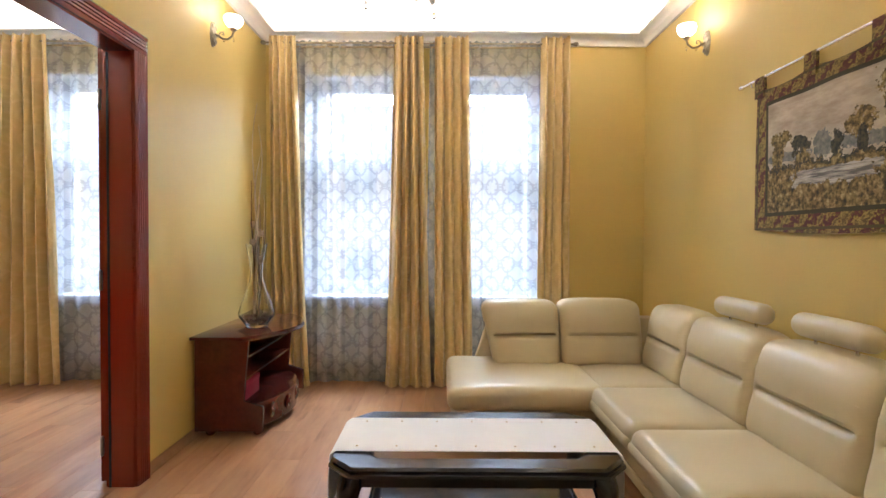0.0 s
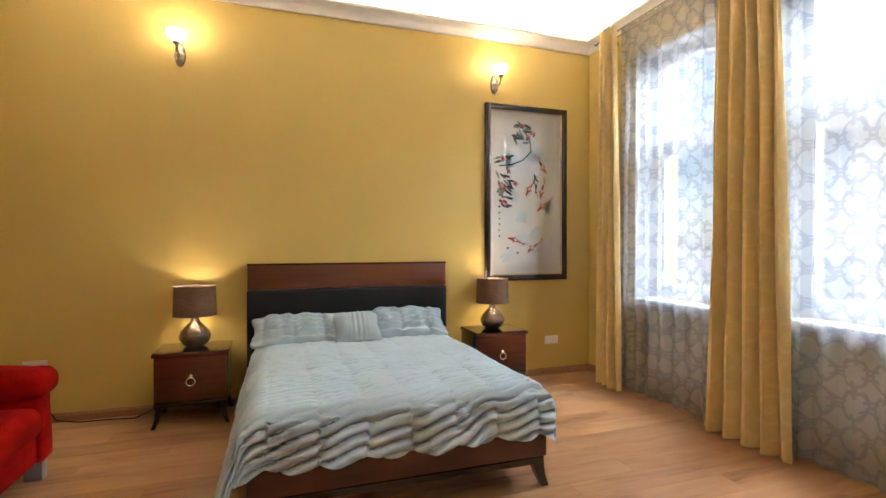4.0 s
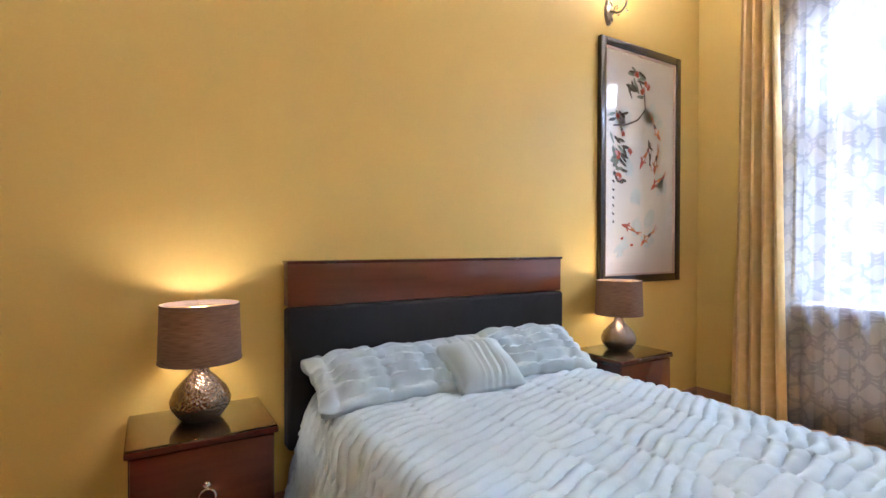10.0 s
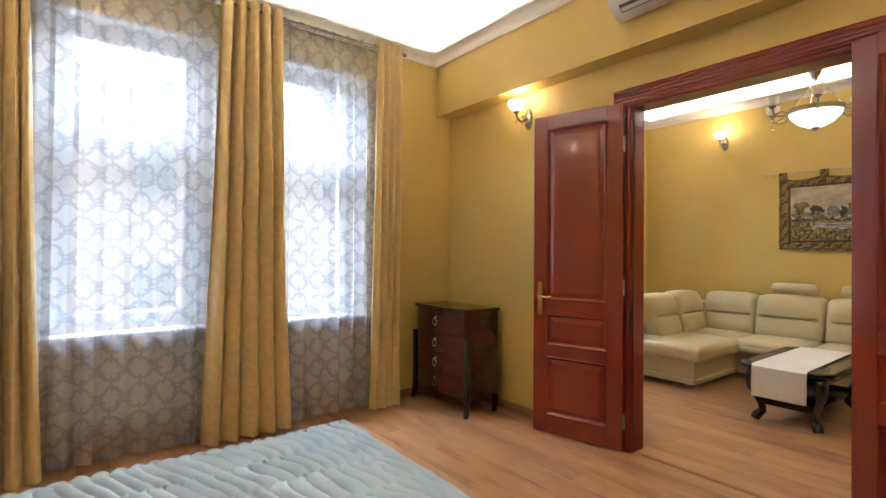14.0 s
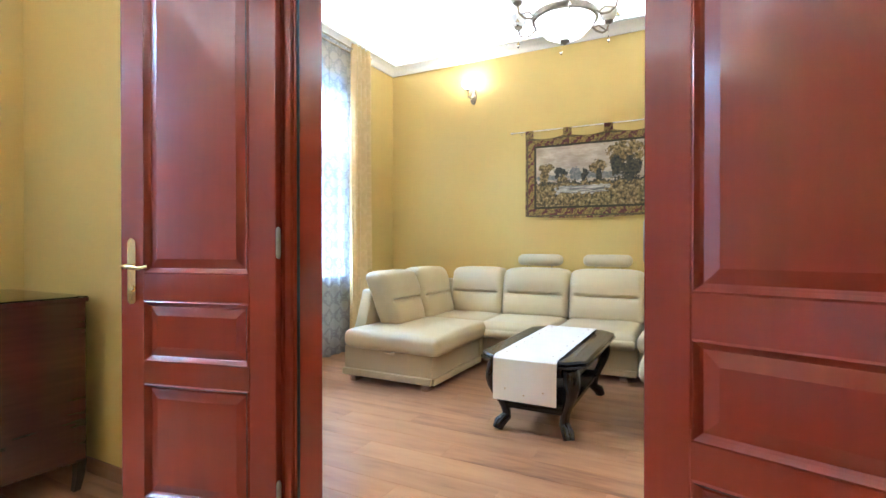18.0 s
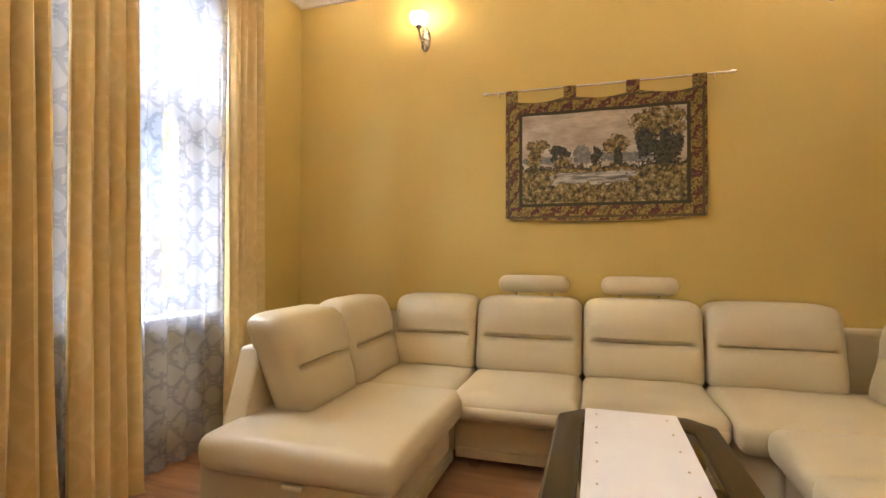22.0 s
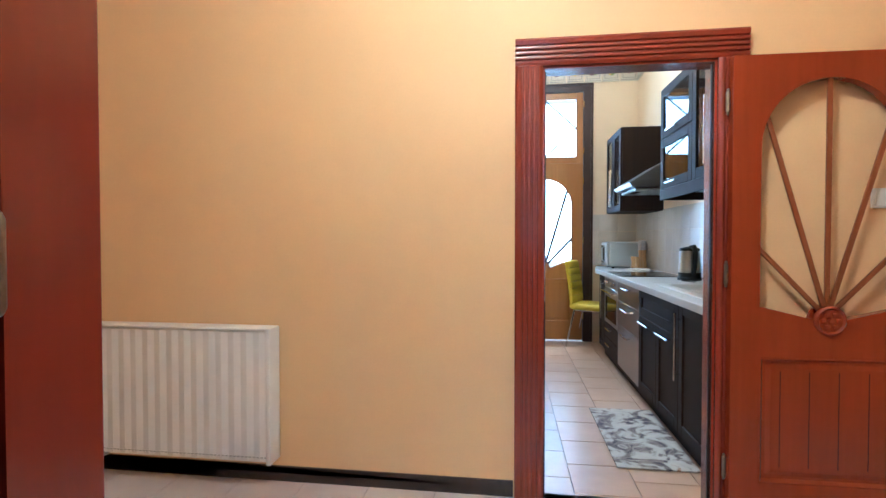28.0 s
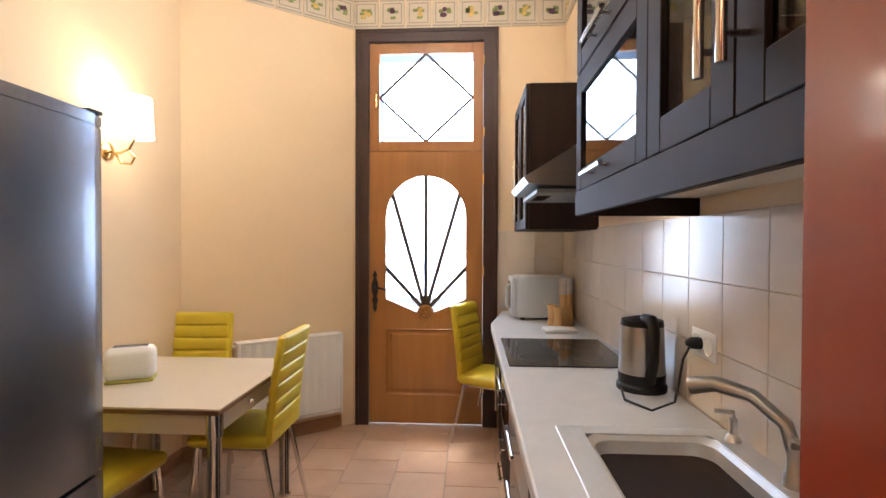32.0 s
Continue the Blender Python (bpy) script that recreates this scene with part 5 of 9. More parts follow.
ys = [-0.56 + 1.12 * i / 20 for i in range(21)]
part("top", Shape().prism([(0.0, -0.57)] + [(bow(0.62, y), y) for y in ys] + [(0.0, 0.57)], 0.725, 0.75, "z", 0.006), CABRED, cb)
part("rope_edge", Shape().tube([(bow(0.623, y), y, 0.722) for y in ys], [0.008 if i % 2 else 0.006 for i in range(21)], 8), CABRED, cb)
for sy in (-1, 1):
    y = sy * 0.52
    s = Shape().prism([(0.01, 0.06), (0.50, 0.06), (0.50, 0.24), (0.36, 0.28), (0.40, 0.725), (0.01, 0.725)], min(y, y - sy * 0.025), max(y, y - sy * 0.025), "y", 0.003)
    part("side_panel", s, CABRED, cb)
part("back_panel", Shape().box(0.01, 0.03, -0.50, 0.50, 0.06, 0.725), CABRED, cb, "", False)
for z in (0.43, 0.58):
    part("shelf", Shape().box(0.03, 0.37, -0.495, 0.495, z - 0.009, z + 0.009, 0.003), CABRED, cb)
bd = part("base_drawer", Shape().prism([(0.03, -0.495)] + [(bow(0.56, y * 0.88), y * 0.88) for y in ys] + [(0.03, 0.495)], 0.055, 0.235, "z", 0.008), CABRED, cb)
for y in (-0.3, -0.1, 0.1, 0.3):
    q = Shape().lathe([(0.05, 0.0), (0.06, 0.006), (0.045, 0.014), (0.02, 0.006), (0.012, 0.02), (0.0, 0.022)], (bow(0.555, y), y, 0.15), 14, True, "x")
    part("carving", q, CABRED, bd)
for x, y in ((0.08, -0.42), (0.42, -0.40), (0.08, 0.42), (0.42, 0.40)):
    part("bun_foot", Shape().lathe([(0.02, 0.0), (0.032, 0.012), (0.034, 0.03), (0.024, 0.056)], (x, y, 0), 14), CABRED, cb)
box = thing("storage_box", "dark red box on the lowest cabinet shelf", "box", (-1.04, 3.01, 0.236))
part("body", Shape().box(-0.12, 0.12, -0.15, 0.15, 0, 0.13, 0.006), surface("crimson_card", (0.30, 0.02, 0.05), 0.6), box)
part("lid", Shape().box(-0.124, 0.124, -0.154, 0.154, 0.10, 0.14, 0.006), surface("crimson_card_lid", (0.34, 0.025, 0.06), 0.6), box)

vase = thing("glass_vase", "tall clear hourglass vase with dried twigs and pebbles", "vase", (-0.935, 3.14, 0.75))
pr = [(0.075, 0.0), (0.082, 0.012), (0.135, 0.085), (0.138, 0.11), (0.115, 0.19), (0.075, 0.29), (0.05, 0.38), (0.046, 0.44), (0.055, 0.52), (0.082, 0.655), (0.079, 0.655), (0.051, 0.52), (0.042, 0.44), (0.046, 0.38), (0.071, 0.29), (0.111, 0.19), (0.132, 0.11), (0.126, 0.085), (0.07, 0.022), (0.0, 0.02)]
v = part("vessel", Shape().lathe(pr, (0, 0, 0), 36, False), CLEAR, vase)
rnd = random.Random(5)
PEB = surface("dried_potpourri", (0.16, 0.09, 0.045), 0.7, vary=0.6, scale=25)
for k in range(26):
    a, r = rnd.uniform(0, 6.28), 0.095 * math.sqrt(rnd.random())
    z = 0.035 + rnd.uniform(0, 0.06)
    h = rnd.uniform(0.012, 0.022)
    part("pebble", Shape().soft(r * math.cos(a) - h, r * math.cos(a) + h, r * math.sin(a) - h, r * math.sin(a) + h * 1.2, z - h * 0.7, z + h * 0.7, h * 0.7, res=2), PEB, vase)
TWIG = surface("pale_dry_twig", (0.50, 0.40, 0.27), 0.8, vary=0.25)
DTWIG = surface("brown_dry_twig", (0.14, 0.075, 0.035), 0.8, vary=0.3)
for k in range(9):
    top = (0.62, 0.75, 0.80, 0.92, 1.10, 1.35, 1.70, 1.55, 1.0)[k]
    ph = rnd.uniform(0, 6.28)
    lean = rnd.uniform(-0.05, 0.05)
    pts = []
    for j in range(15):
        f = j / 14
        wob = 0.035 * math.sin(f * 9 + ph) * (1 if k in (5, 6, 7) else 0.3) * max(0, f - 0.25)
        pts.append(((0.02 * math.cos(ph) + wob + lean * f) * 1.0, 0.02 * math.sin(ph) + wob * 0.6 + 0.05 * f * math.sin(ph), 0.05 + top * f))
    part("twig", Shape().tube(pts, [0.011 * (1 - 0.75 * j / 14) if k in (5, 6, 7) else 0.006 * (1 - 0.6 * j / 14) for j in range(15)], 6), TWIG if k in (5, 6, 7, 8) else DTWIG, vase)
for k in range(5):
    z = 0.50 + 0.07 * k
    a = k * 2.2
    part("dried_bloom", Shape().soft(0.03 * math.cos(a) - 0.024, 0.03 * math.cos(a) + 0.024, 0.03 * math.sin(a) - 0.024, 0.03 * math.sin(a) + 0.024, z, z + 0.06, 0.022, res=3, warp=lambda q: (q.x + 0.012 * noise.noise((q.x * 60, q.y * 60, q.z * 60)), q.y, q.z)), surface("cream_dry_bloom", (0.55, 0.40, 0.26), 0.8, vary=0.3), vase)

# ---------- console with sunflowers ----------
cn = thing("console_table", "dark brown console with a polished top beside the hall door", "console table", (-1.003, -0.33, 0))
cn.scale = (0.807, 1.194, 1.194)
part("top", Shape().box(-0.285, 0.285, -0.645, 0.645, 0.72, 0.748, 0.006), DARKRED, cn)
part("glass_sheet", Shape().box(-0.282, 0.282, -0.64, 0.64, 0.7485, 0.7535, 0.001), glass("bronze_glass", (0.75, 0.6, 0.42), 0.0, 1.45), cn, "glass sheet on the top", False)
part("body", Shape().box(-0.27, 0.262, -0.62, 0.62, 0.08, 0.718, 0.004), BLACKWOOD, cn)
for k in range(3):
    d = part("door", Shape().box(0.262, 0.28, -0.615 + 0.412 * k, -0.21 + 0.412 * k, 0.10, 0.70, 0.004), DARKRED, cn)
    part("knob", Shape().lathe([(0.006, 0), (0.006, 0.012), (0.014, 0.018), (0.012, 0.028), (0, 0.03)], (0.28, -0.26 + 0.412 * k, 0.42), 12, True, "x"), BRASS, d)
for x in (-0.22, 0.22):
    for y in (-0.58, 0.58):
        part("foot", Shape().box(x - 0.03, x + 0.03, y - 0.03, y + 0.03, 0, 0.082, 0.004), BLACKWOOD, cn)
doily = thing("doily", "white crocheted doily lying on the console", "doily", (-0.955, -0.56, 0.9002))
pts = []
for i in range(64):
    a = 2 * math.pi * i / 64
    r = 0.178 + 0.012 * math.cos(a * 14)
    pts.append((r * math.cos(a), r * math.sin(a)))
part("lace", Shape().prism(pts, 0, 0.003), surface("white_crochet", (0.8, 0.78, 0.74), 0.9, grain=250, relief=0.5), doily, "", False)
fl = thing("sunflower_bouquet", "yellow sunflowers in a dark pottery vase on the console", "flowers", (-1.02, -0.24, 0.9002))
part("pot", Shape().lathe([(0.06, 0), (0.09, 0.05), (0.095, 0.12), (0.07, 0.19), (0.05, 0.22), (0.06, 0.245), (0.054, 0.245), (0.045, 0.22), (0.0, 0.2)], (0, 0, 0), 24), surface("dark_glazed_pottery", (0.05, 0.03, 0.02), 0.25), fl, "dark glazed pot")
YEL = surface("sunflower_petal", (0.75, 0.38, 0.015), 0.6, vary=0.2)
SEED = surface("sunflower_seed_head", (0.06, 0.025, 0.008), 0.9, vary=0.4, grain=200, relief=0.6)
GREEN = surface("leaf_green", (0.05, 0.11, 0.02), 0.55, vary=0.3)
for k, (px, py, pz, tx, ty) in enumerate(((0.10, 0.05, 0.50, 50, 20), (0.02, 0.10, 0.60, 40, 60), (-0.05, 0.02, 0.66, 35, 120), (0.08, -0.05, 0.64, 45, -20), (0.12, 0.08, 0.38, 65, 45))):
    st = part("stem", Shape().tube([(0, 0, 0.1), (px * 0.3, py * 0.3, 0.3), (px, py, pz)], 0.006, 6), GREEN, fl)
    m = Matrix.Translation((px, py, pz)) @ Euler((0, radians(tx), radians(ty))).to_matrix().to_4x4()
    part("seed_head", Shape().lathe([(0.028, -0.006), (0.036, 0.004), (0.030, 0.012), (0.0, 0.010)], (0, 0, 0), 16).turn(m), SEED, st)
    g = Shape()
    for j in range(34):
        a = 2 * math.pi * j / 17 + (0.09 if j > 16 else 0)
        u = 0.075 + 0.012 * math.sin(j * 2.3)
        c, d = math.cos(a), math.sin(a)
        lift = 0.012 if j > 16 else 0.0
        g.faces([(0.032 * c, 0.032 * d, lift), (u * 0.7 * c - 0.010 * d, u * 0.7 * d + 0.010 * c, lift + 0.010), (u * c, u * d, lift + 0.002), (u * 0.7 * c + 0.010 * d, u * 0.7 * d - 0.010 * c, lift + 0.010), (u * 0.7 * c, u * 0.7 * d, lift + 0.004)], [(0, 1, 4), (0, 4, 3), (1, 2, 4), (4, 2, 3)])
    part("petals", g.turn(m), YEL, st)
    l = Shape()
    a = k * 1.3
    l.faces([(px * 0.5, py * 0.5, pz - 0.16), (px * 0.5 + 0.06 * math.cos(a) - 0.04 * math.sin(a), py * 0.5 + 0.06 * math.sin(a) + 0.04 * math.cos(a), pz - 0.12), (px * 0.5 + 0.15 * math.cos(a), py * 0.5 + 0.15 * math.sin(a), pz - 0.19), (px * 0.5 + 0.06 * math.cos(a) + 0.04 * math.sin(a), py * 0.5 + 0.06 * math.sin(a) - 0.04 * math.cos(a), pz - 0.12), (px * 0.5 + 0.07 * math.cos(a), py * 0.5 + 0.07 * math.sin(a), pz - 0.15)], [(0, 1, 4), (0, 4, 3), (1, 2, 4), (4, 2, 3)])
    part("leaf", l, GREEN, st)


# ---------- switches and sockets ----------
def plate(name, label, category, at, rz, count, kind, w=0.072):
    """A wall plate with rockers or sockets; it faces -y before turning."""
    t = thing(name, label, category, at, rz)
    n = count * w
    part("plate", Shape().box(-n / 2 - 0.006, n / 2 + 0.006, -0.010, 0.0, -0.042, 0.042, 0.003), PLASTIC, t)
    for k in range(count):
        x = -n / 2 + w * (k + 0.5)
        if kind == "rocker":
            part("rocker", Shape().box(x - 0.030, x + 0.030, -0.016, -0.009, -0.032, 0.032, 0.002), PLASTIC, t)
        else:
            part("socket_ring", Shape().lathe([(0.030, -0.012), (0.028, -0.014), (0.026, -0.006), (0.0, -0.006)], (x, 0, 0), 20, True, "y"), PLASTIC, t)
            part("pin_hole", Shape().lathe([(0.0, -0.0075), (0.004, -0.0075), (0.004, -0.006)], (x - 0.010, 0, 0), 8, True, "y").lathe([(0.0, -0.0075), (0.004, -0.0075), (0.004, -0.006)], (x + 0.010, 0, 0), 8, True, "y"), IRON, t)
    return t


plate("light_switch", "white triple rocker switch beside the wardrobe", "switch", (0.80, YS, 1.40), 180, 3, "rocker")
plate("light_switch", "white double rocker switch beside the doorway", "switch", (XL, 0.452, 1.375), 90, 1, "rocker", 0.085)
plate("light_switch", "small white thermostat box beside the doorway", "thermostat", (XL, 0.575, 1.372), 90, 1, "rocker", 0.068)
plate("light_switch", "white rocker switch beside the kitchen door", "switch", (-1.54, YH1, 1.39), 180, 1, "rocker")
plate("light_switch", "white rocker switch beside the double door", "switch", (XP, 0.18, 1.13), -90, 1, "rocker")
plate("wall_socket", "white double socket behind the bedside table", "socket", (XW, 3.77, 0.36), 90, 2, "socket")
# ---------- bed ----------
bed = thing("bed", "double bed with a cherry headboard and black legs", "bed", (-4.5, 1.68, 0))
BED_Y0, BED_Y1, BED_X1 = -0.74, 0.74, 1.02
s = Shape().box(-1.05, -0.965, -0.88, 0.88, 0.98, 1.195, 0.006)
part("headboard_rail", s, wood("cherry_headboard", (0.16, 0.045, 0.018), (0.085, 0.022, 0.010), 0.28, 0.4, "y", 0.6), bed, "red-brown cherry headboard rail")
part("headboard_cap", Shape().box(-1.055, -0.955, -0.885, 0.885, 1.185, 1.20, 0.004), DARKRED, bed)
VELVET = surface("black_velvet", (0.006, 0.006, 0.008), 0.9, vary=0.3, sheen=0.03)
part("headboard_pad", Shape().soft(-1.04, -0.945, -0.885, 0.885, 0.30, 0.975, 0.02, (0.008, 0, 0), 8), VELVET, bed, "black velvet headboard pad")
BEDWOOD = wood("cherry_bed_rail", (0.13, 0.034, 0.014), (0.07, 0.018, 0.008), 0.28, 0.4, "x", 0.6)
for sy in (-1, 1):
    part("side_rail", Shape().box(-0.96, 1.0, min(sy * 0.76, sy * 0.79), max(sy * 0.76, sy * 0.79), 0.155, 0.33, 0.004), BEDWOOD, bed)
    for x in (-0.9, 0.985):
        k = 1 if x > 0 else -1
        rows = []
        for z, o, h in ((0.20, 0.0, 0.035), (0.14, 0.0, 0.033), (0.07, 0.012, 0.026), (0.0, 0.035, 0.020)):
            cx, cy = x + k * o * 0.8, sy * (0.74 + o)
            rows.append([(cx - h, cy - h, z), (cx + h, cy - h, z), (cx + h, cy + h, z), (cx - h, cy + h, z)])
        part("leg", Shape().rings(rows), BLACKWOOD, bed, "splayed black leg")
part("foot_rail", Shape().box(0.99, 1.02, -0.79, 0.79, 0.165, 0.34, 0.004), wood("cherry_foot_rail", (0.13, 0.034, 0.014), (0.07, 0.018, 0.008), 0.28, 0.4, "y", 0.6), bed)
part("under_rail", Shape().box(0.985, 1.022, -0.76, 0.76, 0.125, 0.163, 0.003), BLACKWOOD, bed)
part("mattress", Shape().soft(-0.94, 0.985, -0.75, 0.75, 0.30, 0.53, 0.05, res=6), surface("white_mattress", (0.7, 0.7, 0.68), 0.8), bed)

# ruched duvet
cover = thing("duvet", "pale blue ruched duvet spread over the bed", "bedding", (-4.5, 1.68, 0))


def over(sv, flat, r, flare=0.10):
    """Arc length to (out, down) over a rounded edge."""
    if sv <= flat:
        return sv, 0.0
    a = (sv - flat) / r
    if a < math.pi / 2:
        return flat + r * math.sin(a), r * (1 - math.cos(a))
    e = sv - flat - r * math.pi / 2
    return flat + r + flare * e, r + e


NU, NV = 170, 430
pts = []
for j in range(NV + 1):
    v = j / NV
    for i in range(NU + 1):
        u = -1 + 2 * i / NU
        wide = 1.02 + 0.05 * noise.noise((v * 3, 2.2, 0)) 
        su = u * (wide if u > 0 else wide + 0.16)
        hang = -0.93 + v * (2.19 + 0.03 * (math.sin(math.pi * ((su / 0.235) % 1.0)) if v > 0.8 else 0))
        oy, dy = over(abs(su), 0.70, 0.10, 0.10 if su > 0 else 0.30)
        ox, dx = over(hang, 0.95, 0.10)
        # seams run along the bed; cloth gathers in folds across between them
        ph = su / 0.235
        k = math.floor(ph)
        f = ph - k
        cinch = 4 * f * (1 - f)
        puff = 0.005 * cinch ** 0.6
        turn = hang / 0.060 + 0.8 * noise.noise((su * 3.4, hang * 2.6, k * 3.1)) + 0.45 * math.sin((f - 0.5) * 3.1) + k * 0.37
        wave = abs(math.sin(math.pi * turn))
        deep = 0.45 + 0.9 * abs(noise.noise((su * 3.4, hang * 4.3, 7))) + 0.5 * noise.noise((su * 9, hang * 7, 3))
        fold = 0.046 * (wave ** 0.45 - 0.7) * (0.6 + 0.4 * cinch) * max(0.55, min(1.0, deep))
        soft = 0.009 * noise.noise((su * 2.1, hang * 1.7, 4)) + 0.005 * noise.noise((su * 18, hang * 18, 2))
        d = puff + fold + soft
        z = 0.575 - max(dx, dy) - 0.25 * min(dx, dy) + (d if max(dx, dy) < 0.09 else 0.25 * d)
        x, y = ox, math.copysign(oy, su)
        if dy > 0.05:
            y += math.copysign(d + 0.03 * math.sin(hang * 9 + su), su) * min(1, dy / 0.1)
        if dx > 0.05:
            x += (1.9 * d + 0.02 * math.sin(su * 11)) * min(1, dx / 0.1)
        pts.append((x, y, max(z, 0.035 + 0.01 * math.sin(i))))
n1 = NU + 1
col0 = 0
for i in range(1, NU + 1):
    if i == NU or math.floor((-1 + 2 * (i + 1) / NU) * 1.02 / 0.235) != math.floor((-1 + 2 * i / NU) * 1.02 / 0.235):
        w = i - col0 + 1
        s = Shape()
        s.faces([pts[j * n1 + k] for j in range(NV + 1) for k in range(col0, i + 1)], [(j * w + k, j * w + k + 1, (j + 1) * w + k + 1, (j + 1) * w + k) for j in range(NV) for k in range(w - 1)])
        part("ruched_strip", s, DUVET, cover)
        col0 = i


def pillow(name, label, at, rz, tilt, w, h, d, ruched):
    t = thing(name, label, "pillow", at, rz, "bed pillows")
    def warp(q):
        u, v = q.x / (w / 2), q.z / (h / 2)
        k = (1 - 0.55 * abs(u) ** 4) * (1 - 0.55 * abs(v) ** 4)
        pin = 1 + 0.07 * (abs(u) * abs(v)) ** 2 - 0.05 * (1 - abs(v)) * abs(u) ** 6
        y = q.y * k
        if ruched:
            y += math.copysign(0.017, q.y) * math.sin(q.z * 105 + 3 * noise.noise((q.x * 8, q.z * 8, 1))) * k * (0.5 + abs(math.sin(u * 7.8)))
            y -= math.copysign(0.022, q.y) * (1 - abs(math.sin(u * 4.7 + 0.5))) ** 3
        else:
            y += math.copysign(0.006, q.y) * (math.sin(q.x * 160) if abs(q.x) < 0.07 else 0)
            y += 0.012 * noise.noise((q.x * 9, q.z * 9, 2))
        m = Matrix.Rotation(radians(tilt), 4, "X") @ Vector((q.x * pin, y, q.z * pin))
        return m + Vector((0, 0, h / 2 * math.cos(radians(tilt)) + 0.02))
    s = Shape().soft(-w / 2, w / 2, -d / 2, d / 2, -h / 2, h / 2, 0.04, (0, 0.03, 0), 44 if ruched else 26, warp)
    part("cushion", s, DUVET, t)
    return t


P1 = "pale blue ruched pillow leaning on the headboard"
pillow("pillow", P1, (-5.24, 1.20, 0.555), 90, -64, 0.70, 0.36, 0.13, True)
pillow("pillow", P1, (-5.26, 2.10, 0.555), 84, -62, 0.70, 0.38, 0.13, True)
pillow("scatter_cushion", "small pale blue pintucked cushion on the bed", (-5.11, 1.66, 0.565), 88, -58, 0.36, 0.32, 0.13, False)

pillow("pillow", "plain pale pillow lying behind the cushions", (-5.33, 1.66, 0.545), 90, -62, 0.52, 0.34, 0.13, False)

# ---------- bedside tables with lamps ----------
NSWOOD = wood("dark_cherry_front", (0.10, 0.024, 0.012), (0.05, 0.012, 0.007), 0.25, 0.5, "y", 0.6)


def ring_pull(parent, x, y, z, r=0.028):
    s = Shape().lathe([(0.011, 0), (0.013, 0.004), (0.006, 0.008), (0.005, 0.014), (0.0, 0.015)], (x, y, z + r + 0.012), 12, True, "x")
    rows = []
    for i in range(24):
        a = 2 * math.pi * i / 24
        rows.append((x + 0.012, y + r * math.sin(a), z + r * math.cos(a)))
    s.tube(rows + [rows[0], rows[1]], 0.0035, 6)
    part("ring_pull", s, CHROME, parent, "chrome ring pull")


def nightstand(at):
    t = thing("bedside_table", "dark cherry bedside table with one drawer and black legs", "bedside table", at, 0, "bedside tables")
    part("body", Shape().box(-0.20, 0.19, -0.25, 0.25, 0.185, 0.525, 0.004), DARKRED, t)
    d = part("drawer_front", Shape().box(0.19, 0.205, -0.245, 0.245, 0.195, 0.52, 0.004), NSWOOD, t)
    ring_pull(d, 0.205, 0.0, 0.335, 0.03)
    part("top", Shape().box(-0.205, 0.215, -0.262, 0.262, 0.525, 0.552, 0.006), DARKRED, t)
    part("glass_top", Shape().box(-0.20, 0.21, -0.257, 0.257, 0.5525, 0.558, 0.001), glass("bedside_glass", (0.9, 0.92, 0.9)), t, "glass sheet", False)
    part("apron", Shape().box(-0.19, 0.20, -0.25, 0.25, 0.15, 0.185, 0.003), BLACKWOOD, t)
    for sx in (-1, 1):
        for sy in (-1, 1):
            rows = []
            for z, o, h in ((0.185, 0.0, 0.020), (0.12, -0.004, 0.019), (0.05, 0.008, 0.016), (0.0, 0.028, 0.013)):
                cx, cy = sx * (0.178 + o * 0.6), sy * (0.225 + o)
                rows.append([(cx - h, cy - h, z), (cx + h, cy - h, z), (cx + h, cy + h, z), (cx - h, cy + h, z)])
            part("leg", Shape().rings(rows), BLACKWOOD, t)
    return t


def hammered():
    m, nt, b = material("hammered_bronze")
    v = coords(nt, "Object", (1, 1, 1))
    vo = nt.nodes.new("ShaderNodeTexVoronoi")
    vo.inputs["Scale"].default_value = 90.0
    nt.links.new(v, vo.inputs["Vector"])
    n = nod(nt, "ShaderNodeTexNoise", Scale=12.0)
    nt.links.new(v, n.inputs["Vector"])
    nt.links.new(ramp(nt, n.outputs["Fac"], [(0.3, (0.22, 0.17, 0.13)), (0.7, (0.36, 0.29, 0.22))]), b.inputs["Base Color"])
    b.inputs["Metallic"].default_value, b.inputs["Roughness"].default_value = 1.0, 0.22
    bump(nt, b, vo.outputs["Distance"], 0.8, 0.006)
    return m


HAMMER = hammered()


def shade_cloth():
    m, nt, b = material("grey_brown_lampshade_silk")
    v = coords(nt, "Object", (10, 10, 160))
    n = nod(nt, "ShaderNodeTexNoise", Scale=2.0, Detail=4.0)
    nt.links.new(v, n.inputs["Vector"])
    col = ramp(nt, n.outputs["Fac"], [(0.3, (0.13, 0.085, 0.06)), (0.7, (0.23, 0.16, 0.115))])
    nt.links.new(col, b.inputs["Base Color"])
    b.inputs["Roughness"].default_value = 0.7
    tl, mix = nt.nodes.new("ShaderNodeBsdfTranslucent"), nt.nodes.new("ShaderNodeMixShader")
    nt.links.new(col, tl.inputs["Color"])
    mix.inputs[0].default_value = 0.4
    nt.links.new(b.outputs[0], mix.inputs[1])
    nt.links.new(tl.outputs[0], mix.inputs[2])
    nt.links.new(mix.outputs[0], nt.nodes["Material Output"].inputs["Surface"])
    return m


SILK = shade_cloth()


